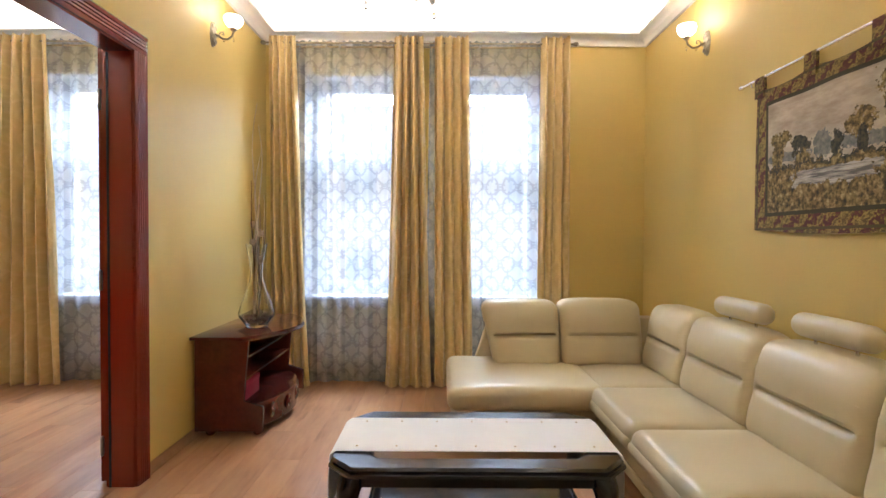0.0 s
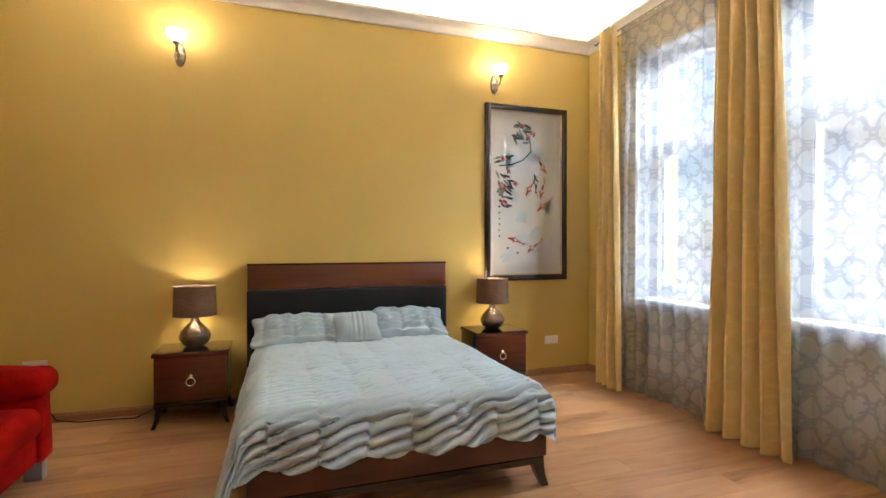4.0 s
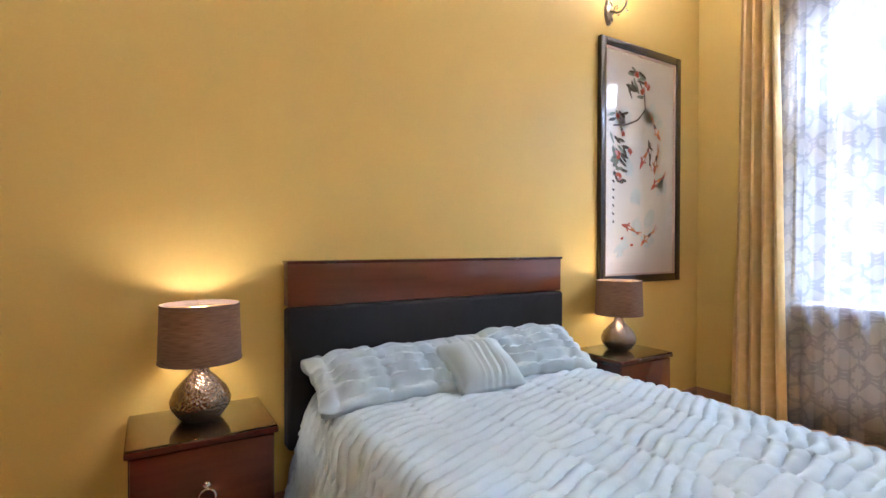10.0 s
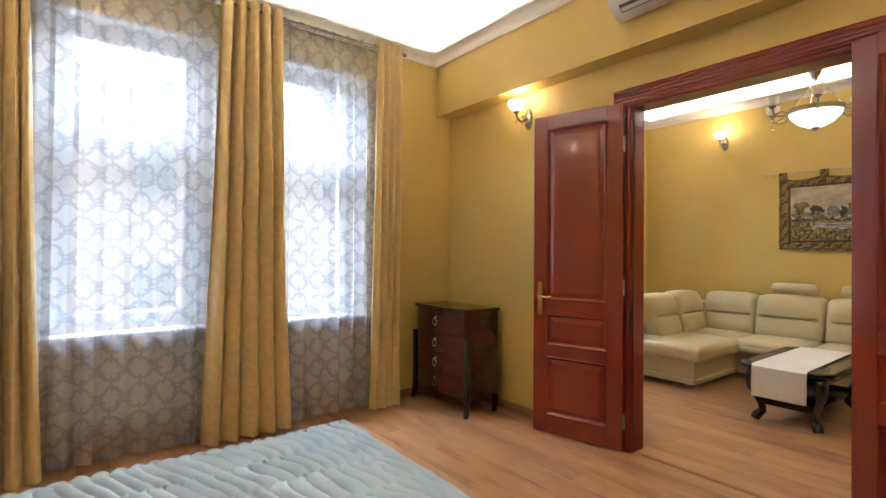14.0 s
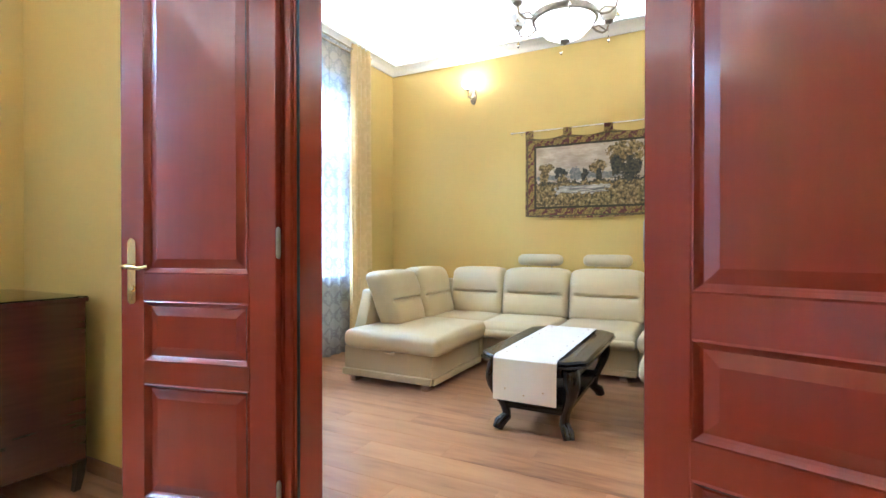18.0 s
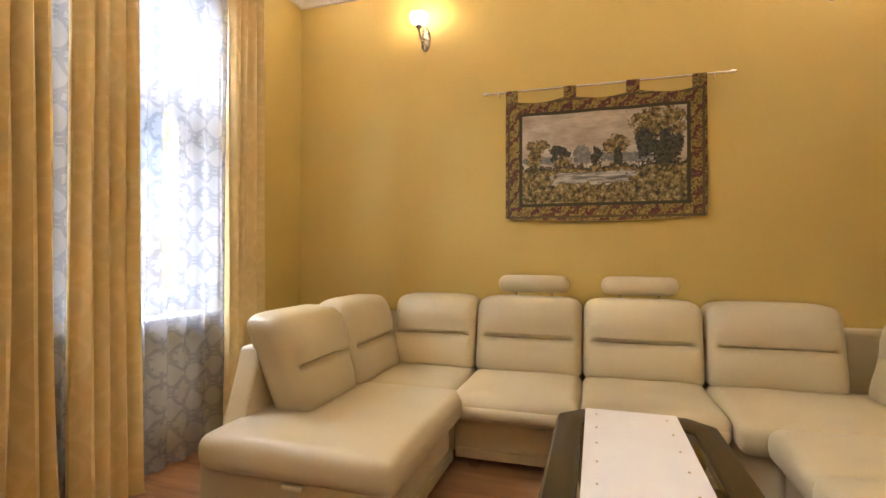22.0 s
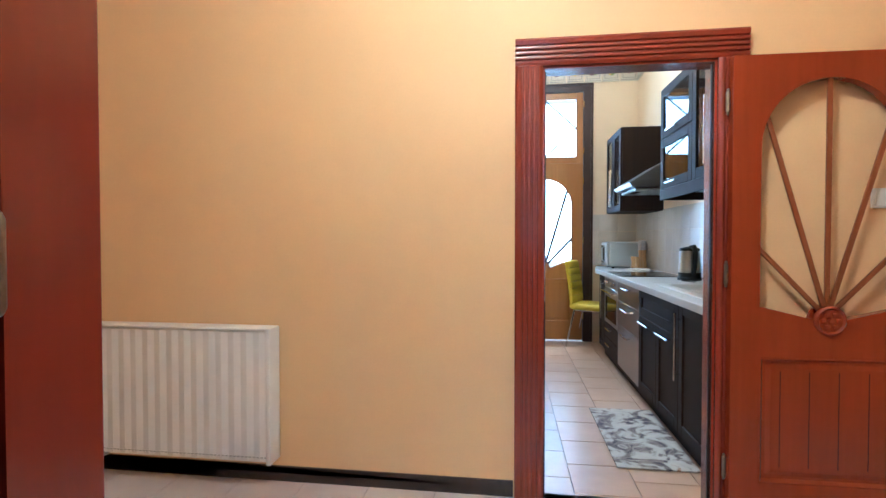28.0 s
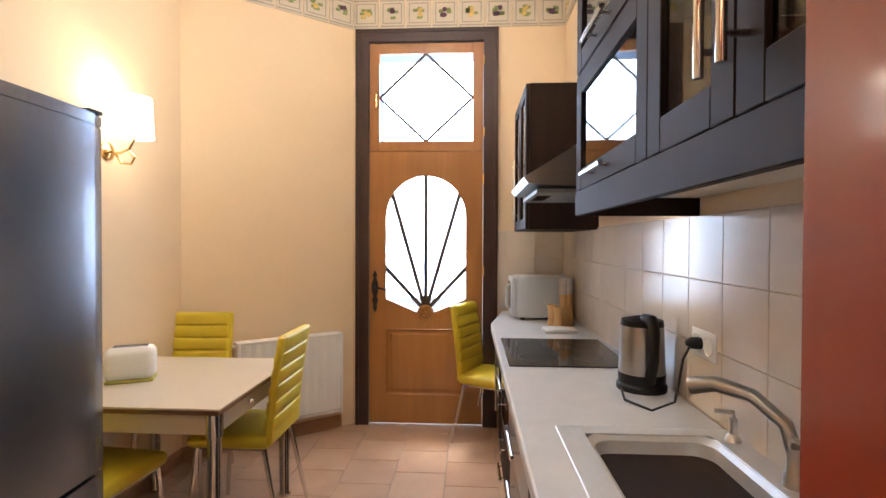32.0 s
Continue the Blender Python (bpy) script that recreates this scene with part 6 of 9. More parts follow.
def table_lamp(at):
    t = thing("table_lamp", "lit hammered bronze table lamp with a grey-brown drum shade", "table lamp", at, 0, "bedside lamps")
    part("base", Shape().lathe([(0.055, 0), (0.085, 0.015), (0.112, 0.055), (0.116, 0.085), (0.10, 0.125), (0.065, 0.165), (0.035, 0.195), (0.026, 0.225), (0.026, 0.232), (0.0, 0.232)], (0, 0, 0), 36), HAMMER, t, "hammered bronze gourd base")
    part("shade", Shape().lathe([(0.158, 0.245), (0.150, 0.475), (0.148, 0.475), (0.156, 0.245), (0.158, 0.245)], (0, 0, 0), 40, False), SILK, t, "grey-brown silk drum shade")
    part("shade_rim", Shape().lathe([(0.1595, 0.243), (0.1595, 0.250), (0.156, 0.250), (0.156, 0.243), (0.1595, 0.243)], (0, 0, 0), 40, False), SILK, t)
    part("shade_rim", Shape().lathe([(0.1515, 0.470), (0.1515, 0.477), (0.148, 0.477), (0.148, 0.470), (0.1515, 0.470)], (0, 0, 0), 40, False), SILK, t)
    part("spider", Shape().tube([(-0.15, 0, 0.465), (0.15, 0, 0.465)], 0.003, 6).tube([(0, -0.15, 0.465), (0, 0.15, 0.465)], 0.003, 6).tube([(0, 0, 0.23), (0, 0, 0.465)], 0.005, 6), BRASS, t)
    part("bulb", Shape().lathe([(0.012, 0.28), (0.014, 0.30), (0.028, 0.335), (0.030, 0.355), (0.02, 0.38), (0.0, 0.387)], (0, 0, 0), 16), glow("warm_bulb", (1.0, 0.78, 0.48), 25.0), t, "lit bulb")
    lamp_point("table_lamp_light", (at[0], at[1], at[2] + 0.385), 3.6, (1.0, 0.90, 0.74), 0.04)
    return t


for y in (0.42, 3.00):
    nightstand((-5.34, y, 0))
    table_lamp((-5.36, y - 0.0, 0.558))
cord = thing("lamp_cord", "black lamp cord trailing along the skirting to the socket", "cable", (-5.5, 0.2, 0))
part("cable", Shape().tube([(-0.02, 0.02, 0.30), (-0.01, -0.02, 0.16), (0.03, -0.10, 0.05), (0.06, -0.22, 0.008), (0.04, -0.40, 0.012), (0.02, -0.60, 0.008), (0.0, -0.75, 0.03), (-0.03, -0.86, 0.20), (-0.04, -0.93, 0.40)], 0.005, 6), IRON, cord)
part("plug", Shape().lathe([(0.018, 0), (0.016, 0.03), (0.006, 0.04), (0.0, 0.04)], (-0.052, -0.935, 0.415), 12, True, "x"), IRON, cord)
plate("wall_socket", "white double socket beside the red sofa", "socket", (XW, -0.70, 0.44), 90, 2, "socket")

# ---------- red sofa ----------
rs = thing("red_sofa", "red microsuede three-seat sofa with block feet", "sofa", (-3.555, -0.60, 0))
R = lambda n, sh, m=REDSUEDE, l="": part(n, sh, m, rs, l)
lump = lambda q: (q.x + 0.006 * noise.noise((q.x * 4, q.y * 4, q.z * 4)), q.y + 0.008 * noise.noise((q.x * 3 + 5, q.y * 3, q.z * 3)), q.z + 0.008 * noise.noise((q.x * 4, q.y * 4 + 3, q.z * 4)))
R("base", Shape().soft(-0.90, 0.90, -0.38, 0.33, 0.10, 0.30, 0.03, res=8, warp=lump))
R("seat_cushion", Shape().soft(-0.88, 0.88, -0.20, 0.37, 0.27, 0.44, 0.055, (0, 0.01, 0.02), 16, lump))
for a, b in ((-0.90, -0.005), (0.005, 0.90)):
    R("back_cushion", Shape().soft(a, b, -0.36, -0.14, 0.40, 0.94, 0.06, (0, 0.02, 0.012), 12, lambda q: (q.x, q.y - 0.16 * (q.z - 0.42) + 0.010 * noise.noise((q.x * 4, q.z * 4, 3)), q.z)))
R("back_panel", Shape().soft(-1.04, 1.04, -0.42, -0.34, 0.10, 0.84, 0.03, res=10))
for sx in (-1, 1):
    R("arm_panel", Shape().soft(min(sx * 0.89, sx * 1.03), max(sx * 0.89, sx * 1.03), -0.40, 0.36, 0.10, 0.53, 0.035, res=8, warp=lump))
    R("arm_cushion", Shape().soft(min(sx * 0.83, sx * 1.05), max(sx * 0.83, sx * 1.05), -0.40, 0.40, 0.50, 0.655, 0.065, (0.0, 0.0, 0.012), 12, lambda q: (q.x, q.y, q.z - 0.05 * max(0, q.y - 0.1) + 0.008 * noise.noise((q.x * 6, q.y * 6, 2)))))
    for y in (-0.32, 0.30):
        R("foot", Shape().box(sx * 0.95 - 0.035, sx * 0.95 + 0.035, y - 0.045, y + 0.045, 0, 0.105, 0.004), surface("grey_block_foot", (0.28, 0.27, 0.26), 0.4), "grey block foot")


# ---------- framed ink paintings ----------
PAPER = surface("rice_paper", (0.74, 0.70, 0.63), 0.8, vary=0.04, scale=5, grain=120)
PASSE = surface("cream_mount_card", (0.72, 0.67, 0.60), 0.8, vary=0.02)
WASH = surface("blue_grey_wash", (0.60, 0.66, 0.63), 0.85, vary=0.15, scale=9)
KOI = surface("koi_red_ink", (0.48, 0.06, 0.035), 0.8, vary=0.45, scale=30)
KOIO = surface("koi_orange_ink", (0.58, 0.22, 0.07), 0.8, vary=0.45, scale=30)
INK = surface("dark_ink", (0.045, 0.042, 0.04), 0.85, vary=0.5, scale=25)
LOTUS = surface("grey_green_ink", (0.19, 0.24, 0.19), 0.85, vary=0.5, scale=12)
PINK = surface("pink_lotus_ink", (0.55, 0.26, 0.27), 0.85, vary=0.3, scale=20)
WASHD = surface("grey_green_wash", (0.34, 0.38, 0.35), 0.85, vary=0.25, scale=14)
PALEG = surface("pale_green_wash", (0.45, 0.48, 0.33), 0.85, vary=0.25, scale=14)
DEEPG = surface("deep_green_ink", (0.075, 0.09, 0.08), 0.85, vary=0.5, scale=20)
BLUEI = surface("blue_ink", (0.16, 0.21, 0.30), 0.85, vary=0.3, scale=20)
PGLASS = glass("picture_glass", (1, 1, 1), 0.0, 1.45)


def painting(label, at, rz, w, h, motif, seed):
    """A black framed painting facing -y before turning; x across, z up from its middle."""
    t = thing("framed_painting", label, "painting", at, rz, "ink paintings")
    fw = 0.058
    for k, (a, b, c, d) in enumerate(((-w / 2, -w / 2 + fw, -h / 2, h / 2), (w / 2 - fw, w / 2, -h / 2, h / 2), (-w / 2 + fw, w / 2 - fw, -h / 2, -h / 2 + fw), (-w / 2 + fw, w / 2 - fw, h / 2 - fw, h / 2))):
        part("frame_bar", Shape().box(a, b, -0.038, 0.0, c, d, 0.007), BLACKWOOD, t)
    iw, ih = w - 2 * fw, h - 2 * fw
    slip = surface("pinkish_slip", (0.55, 0.40, 0.32), 0.5)
    for a, b, c, d in ((-iw / 2, -iw / 2 + 0.012, -ih / 2, ih / 2), (iw / 2 - 0.012, iw / 2, -ih / 2, ih / 2), (-iw / 2 + .012, iw / 2 - .012, -ih / 2, -ih / 2 + 0.012), (-iw / 2 + .012, iw / 2 - .012, ih / 2 - 0.012, ih / 2)):
        part("inner_slip", Shape().box(a, b, -0.028, -0.005, c, d), slip, t, "", False)
    part("mount", Shape().box(-iw / 2, iw / 2, -0.010, -0.004, -ih / 2, ih / 2), PASSE, t, "cream mount", False)
    pw, ph = iw - 0.12, ih - 0.16
    zo = 0.02
    sheet = part("sheet", Shape().box(-pw / 2, pw / 2, -0.0115, -0.0095, zo - ph / 2, zo + ph / 2), PAPER, t, "rice paper sheet", False)
    rnd = random.Random(seed)

    def blob(name, mat, cx, cz, rx, rz_, ang, level, spike=0.0, n=22):
        o = []
        for i in range(n):
            a = 2 * math.pi * i / n
            r = 1 + spike * noise.noise((math.cos(a) * 2 + seed, math.sin(a) * 2, cx * 9 + cz * 7))
            px, pz = rx * r * math.cos(a), rz_ * r * math.sin(a)
            c, s_ = math.cos(radians(ang)), math.sin(radians(ang))
            o.append((cx + px * c - pz * s_, zo + cz + px * s_ + pz * c))
        part(name, Shape().prism(o, -0.0120 - 0.0004 * level, -0.0112, "y"), mat, sheet, "", False)

    def stroke(name, mat, pts, r, level=2):
        o = Shape().tube([(x, 0, zo + z) for x, z in pts], r, 5)
        o.turn(Matrix.Translation((0, -0.0118 - 0.0004 * level, 0)) @ Matrix.Diagonal((1, 0.08, 1, 1)))
        part(name, o, mat, sheet, "", False)

    def fish(cx, cz, L, ang, mat):
        c, s_ = math.cos(radians(ang)), math.sin(radians(ang))
        body = []
        prof = [(-1.0, 0.10), (-0.75, 0.05), (-0.45, 0.10), (0.1, 0.17), (0.6, 0.14), (0.9, 0.06), (1.0, 0.0), (0.9, -0.06), (0.6, -0.14), (0.1, -0.17), (-0.45, -0.10), (-0.75, -0.05), (-1.05, -0.16)]
        for u, v in prof:
            bend = 0.12 * (u * u)
            px, pz = u * L / 2, (v + bend) * L / 2
            body.append((cx + px * c - pz * s_, zo + cz + px * s_ + pz * c))
        part("painted_fish", Shape().prism(body, -0.0131, -0.0112, "y"), mat, sheet, "", False)
        blob("painted_spot", WASHL, cx + 0.05 * L * c, cz + 0.05 * L * s_, L * 0.10, L * 0.045, ang, 5, 0.4, 12)
        for k in (-1, 1):
            fx, fz = 0.12 * L, k * 0.12 * L
            blob("painted_fin", mat, cx + fx * c - fz * s_, cz + fx * s_ + fz * c, L * 0.09, L * 0.03, ang + k * 130, 3, 0.3, 10)
    WASHL = PAPER
    if motif != "lotus":
        for k in range(16):
            blob("painted_wash", WASH, rnd.uniform(-0.36, 0.36) * pw, rnd.uniform(-0.44, 0.30) * ph, rnd.uniform(0.04, 0.09), rnd.uniform(0.03, 0.08), rnd.uniform(0, 180), 0, 0.8)
    else:
        for k in range(7):
            blob("painted_wash", WASH, rnd.uniform(-0.40, 0.0) * pw, rnd.uniform(-0.40, 0.35) * ph, rnd.uniform(0.03, 0.07), rnd.uniform(0.04, 0.10), rnd.uniform(60, 120), 0, 0.8)
    def tail(cx, cz, L, ang):
        for k in (-14, 6, 20):
            a = radians(ang + 180 + k)
            x0, z0 = cx - 0.45 * L * math.cos(radians(ang)), cz - 0.45 * L * math.sin(radians(ang))
            stroke("painted_tail", KOIO if k else WASHD, [(x0, z0), (x0 + 0.3 * L * math.cos(a), z0 + 0.3 * L * math.sin(a))], 0.0025, 1)

    def school(rows, L):
        for cx, cz, a, m in rows:
            ink = (KOI, KOIO, INK)[m]
            fish(cx, cz, L, a, ink)
            tail(cx, cz, L, a)
            if m < 2:
                c, s_ = math.cos(radians(a)), math.sin(radians(a))
                blob("painted_patch", (KOIO, INK)[m], cx - 0.16 * L * c, cz - 0.16 * L * s_, L * 0.11, L * 0.05, a, 6, 0.5, 10)
                blob("painted_patch", KOI, cx + 0.28 * L * c, cz + 0.28 * L * s_, L * 0.09, L * 0.05, a, 6, 0.5, 10)
    if motif == "blossom":
        stroke("painted_branch", INK, [(-0.31, 0.25), (-0.17, 0.27), (-0.04, 0.32), (0.05, 0.41), (0.04, 0.52), (-0.02, 0.62)], 0.007)
        for k in range(44):
            cx, cz = (rnd.uniform(-0.33, -0.17), rnd.uniform(-0.16, 0.36)) if k < 28 else (rnd.uniform(-0.14, 0.02), rnd.uniform(0.50, 0.70))
            blob("painted_leaf", INK if rnd.random() < 0.6 else LOTUS, cx, cz, 0.045, 0.012, rnd.uniform(-70, 20), 3, 0.5, 12)
        for cx, cz in ((-0.26, 0.33), (-0.21, 0.20), (-0.13, 0.08), (-0.26, 0.04), (-0.25, -0.12), (0.07, 0.60), (0.02, 0.55), (-0.05, 0.66)):
            for k in range(4):
                blob("painted_petal", KOI if k % 2 else PINK, cx + rnd.uniform(-0.018, 0.018), cz + rnd.uniform(-0.018, 0.018), 0.022, 0.015, rnd.uniform(0, 180), 4 + k % 2, 0.6, 12)
        school(((0.18, 0.27, -58, 1), (0.04, 0.04, 235, 0), (0.11, 0.09, 95, 2), (0.18, 0.02, 255, 1), (0.20, -0.135, 215, 0), (-0.12, -0.50, 160, 0), (0.08, -0.57, 215, 1)), 0.20)
        for cx, cz in ((-0.21, -0.58), (-0.10, -0.63)):
            blob("painted_patch", KOI, cx, cz, 0.016, 0.010, 20, 4, 0.4, 10)
    elif motif == "bamboo":
        stroke("painted_branch", INK, [(-0.22, 0.64), (-0.05, 0.60), (0.14, 0.50), (0.30, 0.36)], 0.004)
        stroke("painted_branch", INK, [(0.34, 0.52), (0.32, 0.30), (0.33, 0.0)], 0.004)
        for k in range(90):
            if k < 40:
                f = rnd.random()
                cx, cz = -0.22 + 0.46 * f + rnd.uniform(-0.03, 0.03), 0.62 - 0.20 * f + rnd.uniform(-0.12, 0.04)
            else:
                cx, cz = rnd.uniform(0.18, 0.34), rnd.uniform(-0.05, 0.46)
            blob("painted_leaf", INK, min(cx, 0.335), cz, 0.05, 0.007, rnd.uniform(-110, -15), 3, 0.2, 8)
        school(((-0.155, 0.255, 100, 0), (-0.07, 0.27, 85, 0), (0.01, 0.13, 80, 1), (-0.19, 0.08, 125, 0), (-0.05, -0.22, 80, 1), (0.06, -0.33, 100, 0), (0.17, -0.376, 130, 0), (0.02, -0.42, 110, 2), (0.04, -0.57, 160, 0)), 0.20)
    else:
        school(((0.125, 0.127, -35, 0), (-0.14, 0.026, 20, 1), (-0.15, -0.125, 78, 1), (-0.077, -0.16, -80, 0), (0.01, -0.13, 55, 0), (-0.15, -0.27, -62, 2), (-0.10, 0.24, 30, 0), (0.17, 0.24, -35, 0), (0.0, 0.42, 10, 0), (-0.12, 0.50, 60, 1)), 0.18)
        for cx, cz, rx, rz_, a, m in ((0.22, -0.43, 0.10, 0.07, 10, WASHD), (0.27, -0.21, 0.05, 0.09, 0, PALEG), (0.28, -0.34, 0.04, 0.07, 0, PALEG), (0.14, -0.585, 0.11, 0.075, -8, LOTUS), (0.04, -0.44, 0.055, 0.085, 10, DEEPG), (-0.01, -0.555, 0.06, 0.05, 60, DEEPG), (0.26, -0.53, 0.06, 0.08, 0, WASHD), (0.09, -0.50, 0.05, 0.06, 30, LOTUS)):
            blob("painted_lily_pad", m, cx, cz, rx, rz_, a, 3, 0.5)
        for cx, cz in ((0.23, -0.30), (0.19, -0.50)):
            for k in range(12):
                a = k * 0.524
                blob("painted_petal", PINK, cx + 0.034 * math.cos(a), cz + 0.038 * math.sin(a), 0.026, 0.010, math.degrees(a), 5 + k % 2, 0.2, 10)
            blob("painted_flower_heart", KOI, cx, cz, 0.020, 0.018, 0, 7, 0.4, 12)
        stroke("painted_stem", LOTUS, [(0.20, -0.25), (0.12, -0.26), (0.09, -0.33), (0.06, -0.42)], 0.004)
        for k in range(16):
            x0, z0 = rnd.uniform(-0.14, 0.02), rnd.uniform(-0.67, -0.58)
            stroke("painted_reed", INK if k % 2 else BLUEI, [(x0, z0), (x0 + 0.05, z0 - 0.01 + 0.004 * k)], 0.003)
        for k in range(8):
            x0 = rnd.uniform(0.05, 0.13)
            stroke("painted_reed", DEEPG, [(x0, -0.40), (x0 - 0.03 + 0.01 * k, -0.31 + 0.01 * k)], 0.002)
    side = -1 if motif == "blossom" else 1
    for k in range(9):
        blob("painted_writing", INK, side * (pw / 2 - 0.045), (0.30 - 0.045 * k if motif == "lotus" else 0.02 - 0.06 * k), 0.008, 0.012, rnd.uniform(0, 90), 3, 0.9, 9)
    g = part("glass_sheet", Shape().box(-iw / 2, iw / 2, -0.024, -0.021, -ih / 2, ih / 2), PGLASS, t, "picture glass", False)
    g.visible_shadow = False
    return t


painting("black-framed ink painting of red carp under blossom", (XW, 3.47, 1.885), 90, 0.94, 1.785, "blossom", 3)
painting("black-framed ink painting of red carp under bamboo", (-4.12, YB, 1.845), 180, 0.955, 1.58, "bamboo", 4)
painting("black-framed ink painting of red carp with lotus", (-2.835, YB, 1.885), 180, 0.82, 1.65, "lotus", 5)

# ---------- chest of drawers ----------
ch = thing("chest_of_drawers", "dark cherry bow-front chest of four drawers on black legs", "chest of drawers", (-1.485, 3.76, 0))
ch.scale = (0.88, 1.03, 1.0)
front = lambda y: -0.44 - 0.05 * (1 - (y / 0.38) ** 2)
yy = [-0.36 + 0.72 * i / 16 for i in range(17)]
part("body", Shape().prism([(0.0, -0.38), (0.0, 0.38)] + [(front(y) + 0.02, y) for y in yy[::-1]], 0.13, 0.915, "z", 0.004), DARKRED, ch)
part("top", Shape().prism([(0.005, -0.40), (0.005, 0.40)] + [(front(y) - 0.005, y * 1.07) for y in yy[::-1]], 0.915, 0.938, "z", 0.005), DARKRED, ch)
part("glass_top", Shape().prism([(0.0, -0.395), (0.0, 0.395)] + [(front(y) - 0.002, y * 1.06) for y in yy[::-1]], 0.9385, 0.9445, "z"), glass("chest_glass", (0.9, 0.93, 0.9)), ch, "glass sheet on the top", False)
for k in range(4):
    z0, z1 = (0.155, 0.335, 0.515, 0.70)[k], (0.330, 0.510, 0.695, 0.905)[k]
    d = part("drawer", Shape().prism([(front(y) + 0.021, y * 0.97) for y in yy] + [(front(y), y * 0.97) for y in yy[::-1]], z0, z1, "z", 0.002), NSWOOD, ch)
    s = Shape()
    x, z, r = front(0), (z0 + z1) / 2, 0.030
    s.lathe([(0.0, -0.015), (0.005, -0.014), (0.013, -0.004), (0.011, 0)], (x, 0, z + r + 0.01), 12, True, "x")
    rows = [(x - 0.013, r * math.sin(2 * math.pi * i / 24), z + r * math.cos(2 * math.pi * i / 24)) for i in range(26)]
    s.tube(rows, 0.004, 6)
    part("ring_pull", s, CHROME, d, "chrome ring pull")
for x, y in ((-0.43, -0.385), (-0.43, 0.385), (-0.03, -0.37), (-0.03, 0.37)):
    hi = 0.68 if x < -0.1 else 0.14
    rows = []
    for z, o, h in ((hi, 0.0, 0.022), (0.14, 0.0, 0.024), (0.06, 0.010, 0.020), (0.0, 0.030, 0.016)):
        cx, cy = x - o, y + math.copysign(o * 0.5, y)
        rows.append([(cx - h, cy - h, z), (cx + h, cy - h, z), (cx + h, cy + h, z), (cx - h, cy + h, z)])
    part("leg", Shape().rings(rows), BLACKWOOD, ch)

# ---------- air conditioner ----------
ac = thing("air_conditioner", "white wall-mounted split air conditioner above the double door", "air conditioner", (XP - 0.185, 1.52, 3.06))
prof = [(0, 0.02), (-0.05, 0.0), (-0.12, 0.01), (-0.185, 0.06), (-0.205, 0.12), (-0.205, 0.25), (-0.185, 0.275), (0, 0.28)]
part("housing", Shape().rings([[(x, y, z) for x, z in prof] for y in (-0.51, -0.50, 0.50, 0.51)]), PLASTIC, ac)
part("vent", Shape().rings([[(-0.135, y, 0.016), (-0.180, y, 0.050), (-0.183, y, 0.046), (-0.138, y, 0.012)] for y in (-0.44, 0.44)]), surface("grey_vent", (0.12, 0.12, 0.12), 0.5), ac, "dark air outlet")
part("louvre", Shape().rings([[(-0.145, y, 0.018), (-0.165, y, 0.034), (-0.172, y, 0.030), (-0.150, y, 0.012)] for y in (-0.43, 0.43)]), PLASTIC, ac)
part("badge", Shape().box(-0.2075, -0.205, -0.30, -0.22, 0.10, 0.115), surface("grey_badge", (0.2, 0.2, 0.22)), ac, "", False)
# ---------- hall ----------
radiator("white panel radiator on the hall wall", 1.0, 0.66, (1.66, YH1 + 0.062, 0.13), 180)
# fixtures out of view, added as the light of hall and bathroom
PENDANT = glow("added_lit_globe", (1.0, 0.88, 0.7), 3.0)
for name, label, at, watts in (("ceiling_light", "unseen opal glass ceiling light added to light the hall", (0.0, -2.25, 3.15), 30), ("ceiling_light", "unseen opal glass ceiling light added to light the bathroom", (-2.1, -4.4, 3.15), 14)):
    t = thing(name, label, "ceiling light", at)
    part("base_plate", Shape().lathe([(0.10, -0.02), (0.11, -0.01), (0.11, 0)], (0, 0, 0), 24), CHROME, t)
    part("opal_glass", Shape().lathe([(0.0, -0.10), (0.08, -0.09), (0.13, -0.05), (0.135, -0.022), (0.0, -0.021)], (0, 0, 0), 28), PENDANT, t)
    lamp_point("ceiling_bulb", (at[0], at[1], at[2] - 0.16), watts, (1.0, 0.86, 0.66), 0.10)

# kitchen doorway with its leaf folded back against the hall wall
door3 = tagged(new("door_3"), "open red mahogany door with a sunburst glass arch", "door", "", "structure")
s = Shape()
for x0, x1 in ((-0.895, -0.87), (-0.14, -0.115)):
    s.box(x0, x1, YK0 - 0.012, YH1 + 0.01, 0, 2.02)
s.box(-0.87, -0.14, YK0 - 0.012, YH1 + 0.01, 1.995, 2.02)
part("jamb", s, MAHOGANY, door3, "", False)
part("seal", Shape().box(-0.869, -0.863, YH1 - 0.02, YH1 - 0.008, 0, 1.99).box(-0.147, -0.141, YH1 - 0.03, YH1 - 0.015, 0, 1.99), IRON, door3, "", False)
part("strike_plate", Shape().box(-0.144, -0.140, YH1 - 0.012, YH1 + 0.008, 0.93, 1.17), CHROME, door3, "steel strike plate", False)
casing(door3, -0.88, -0.13, 2.005, 0.125, YH1 + 0.001, "x", 1)
casing(door3, -0.88, -0.13, 2.005, 0.10, YK0 - 0.001, "x", -1)


def arch_pts(x0, x1, zs, za, n=18):
    c, r = (x0 + x1) / 2, (x1 - x0) / 2
    return [(c - r * math.cos(math.pi * i / n), zs + (za - zs) * math.sin(math.pi * i / n)) for i in range(n + 1)]


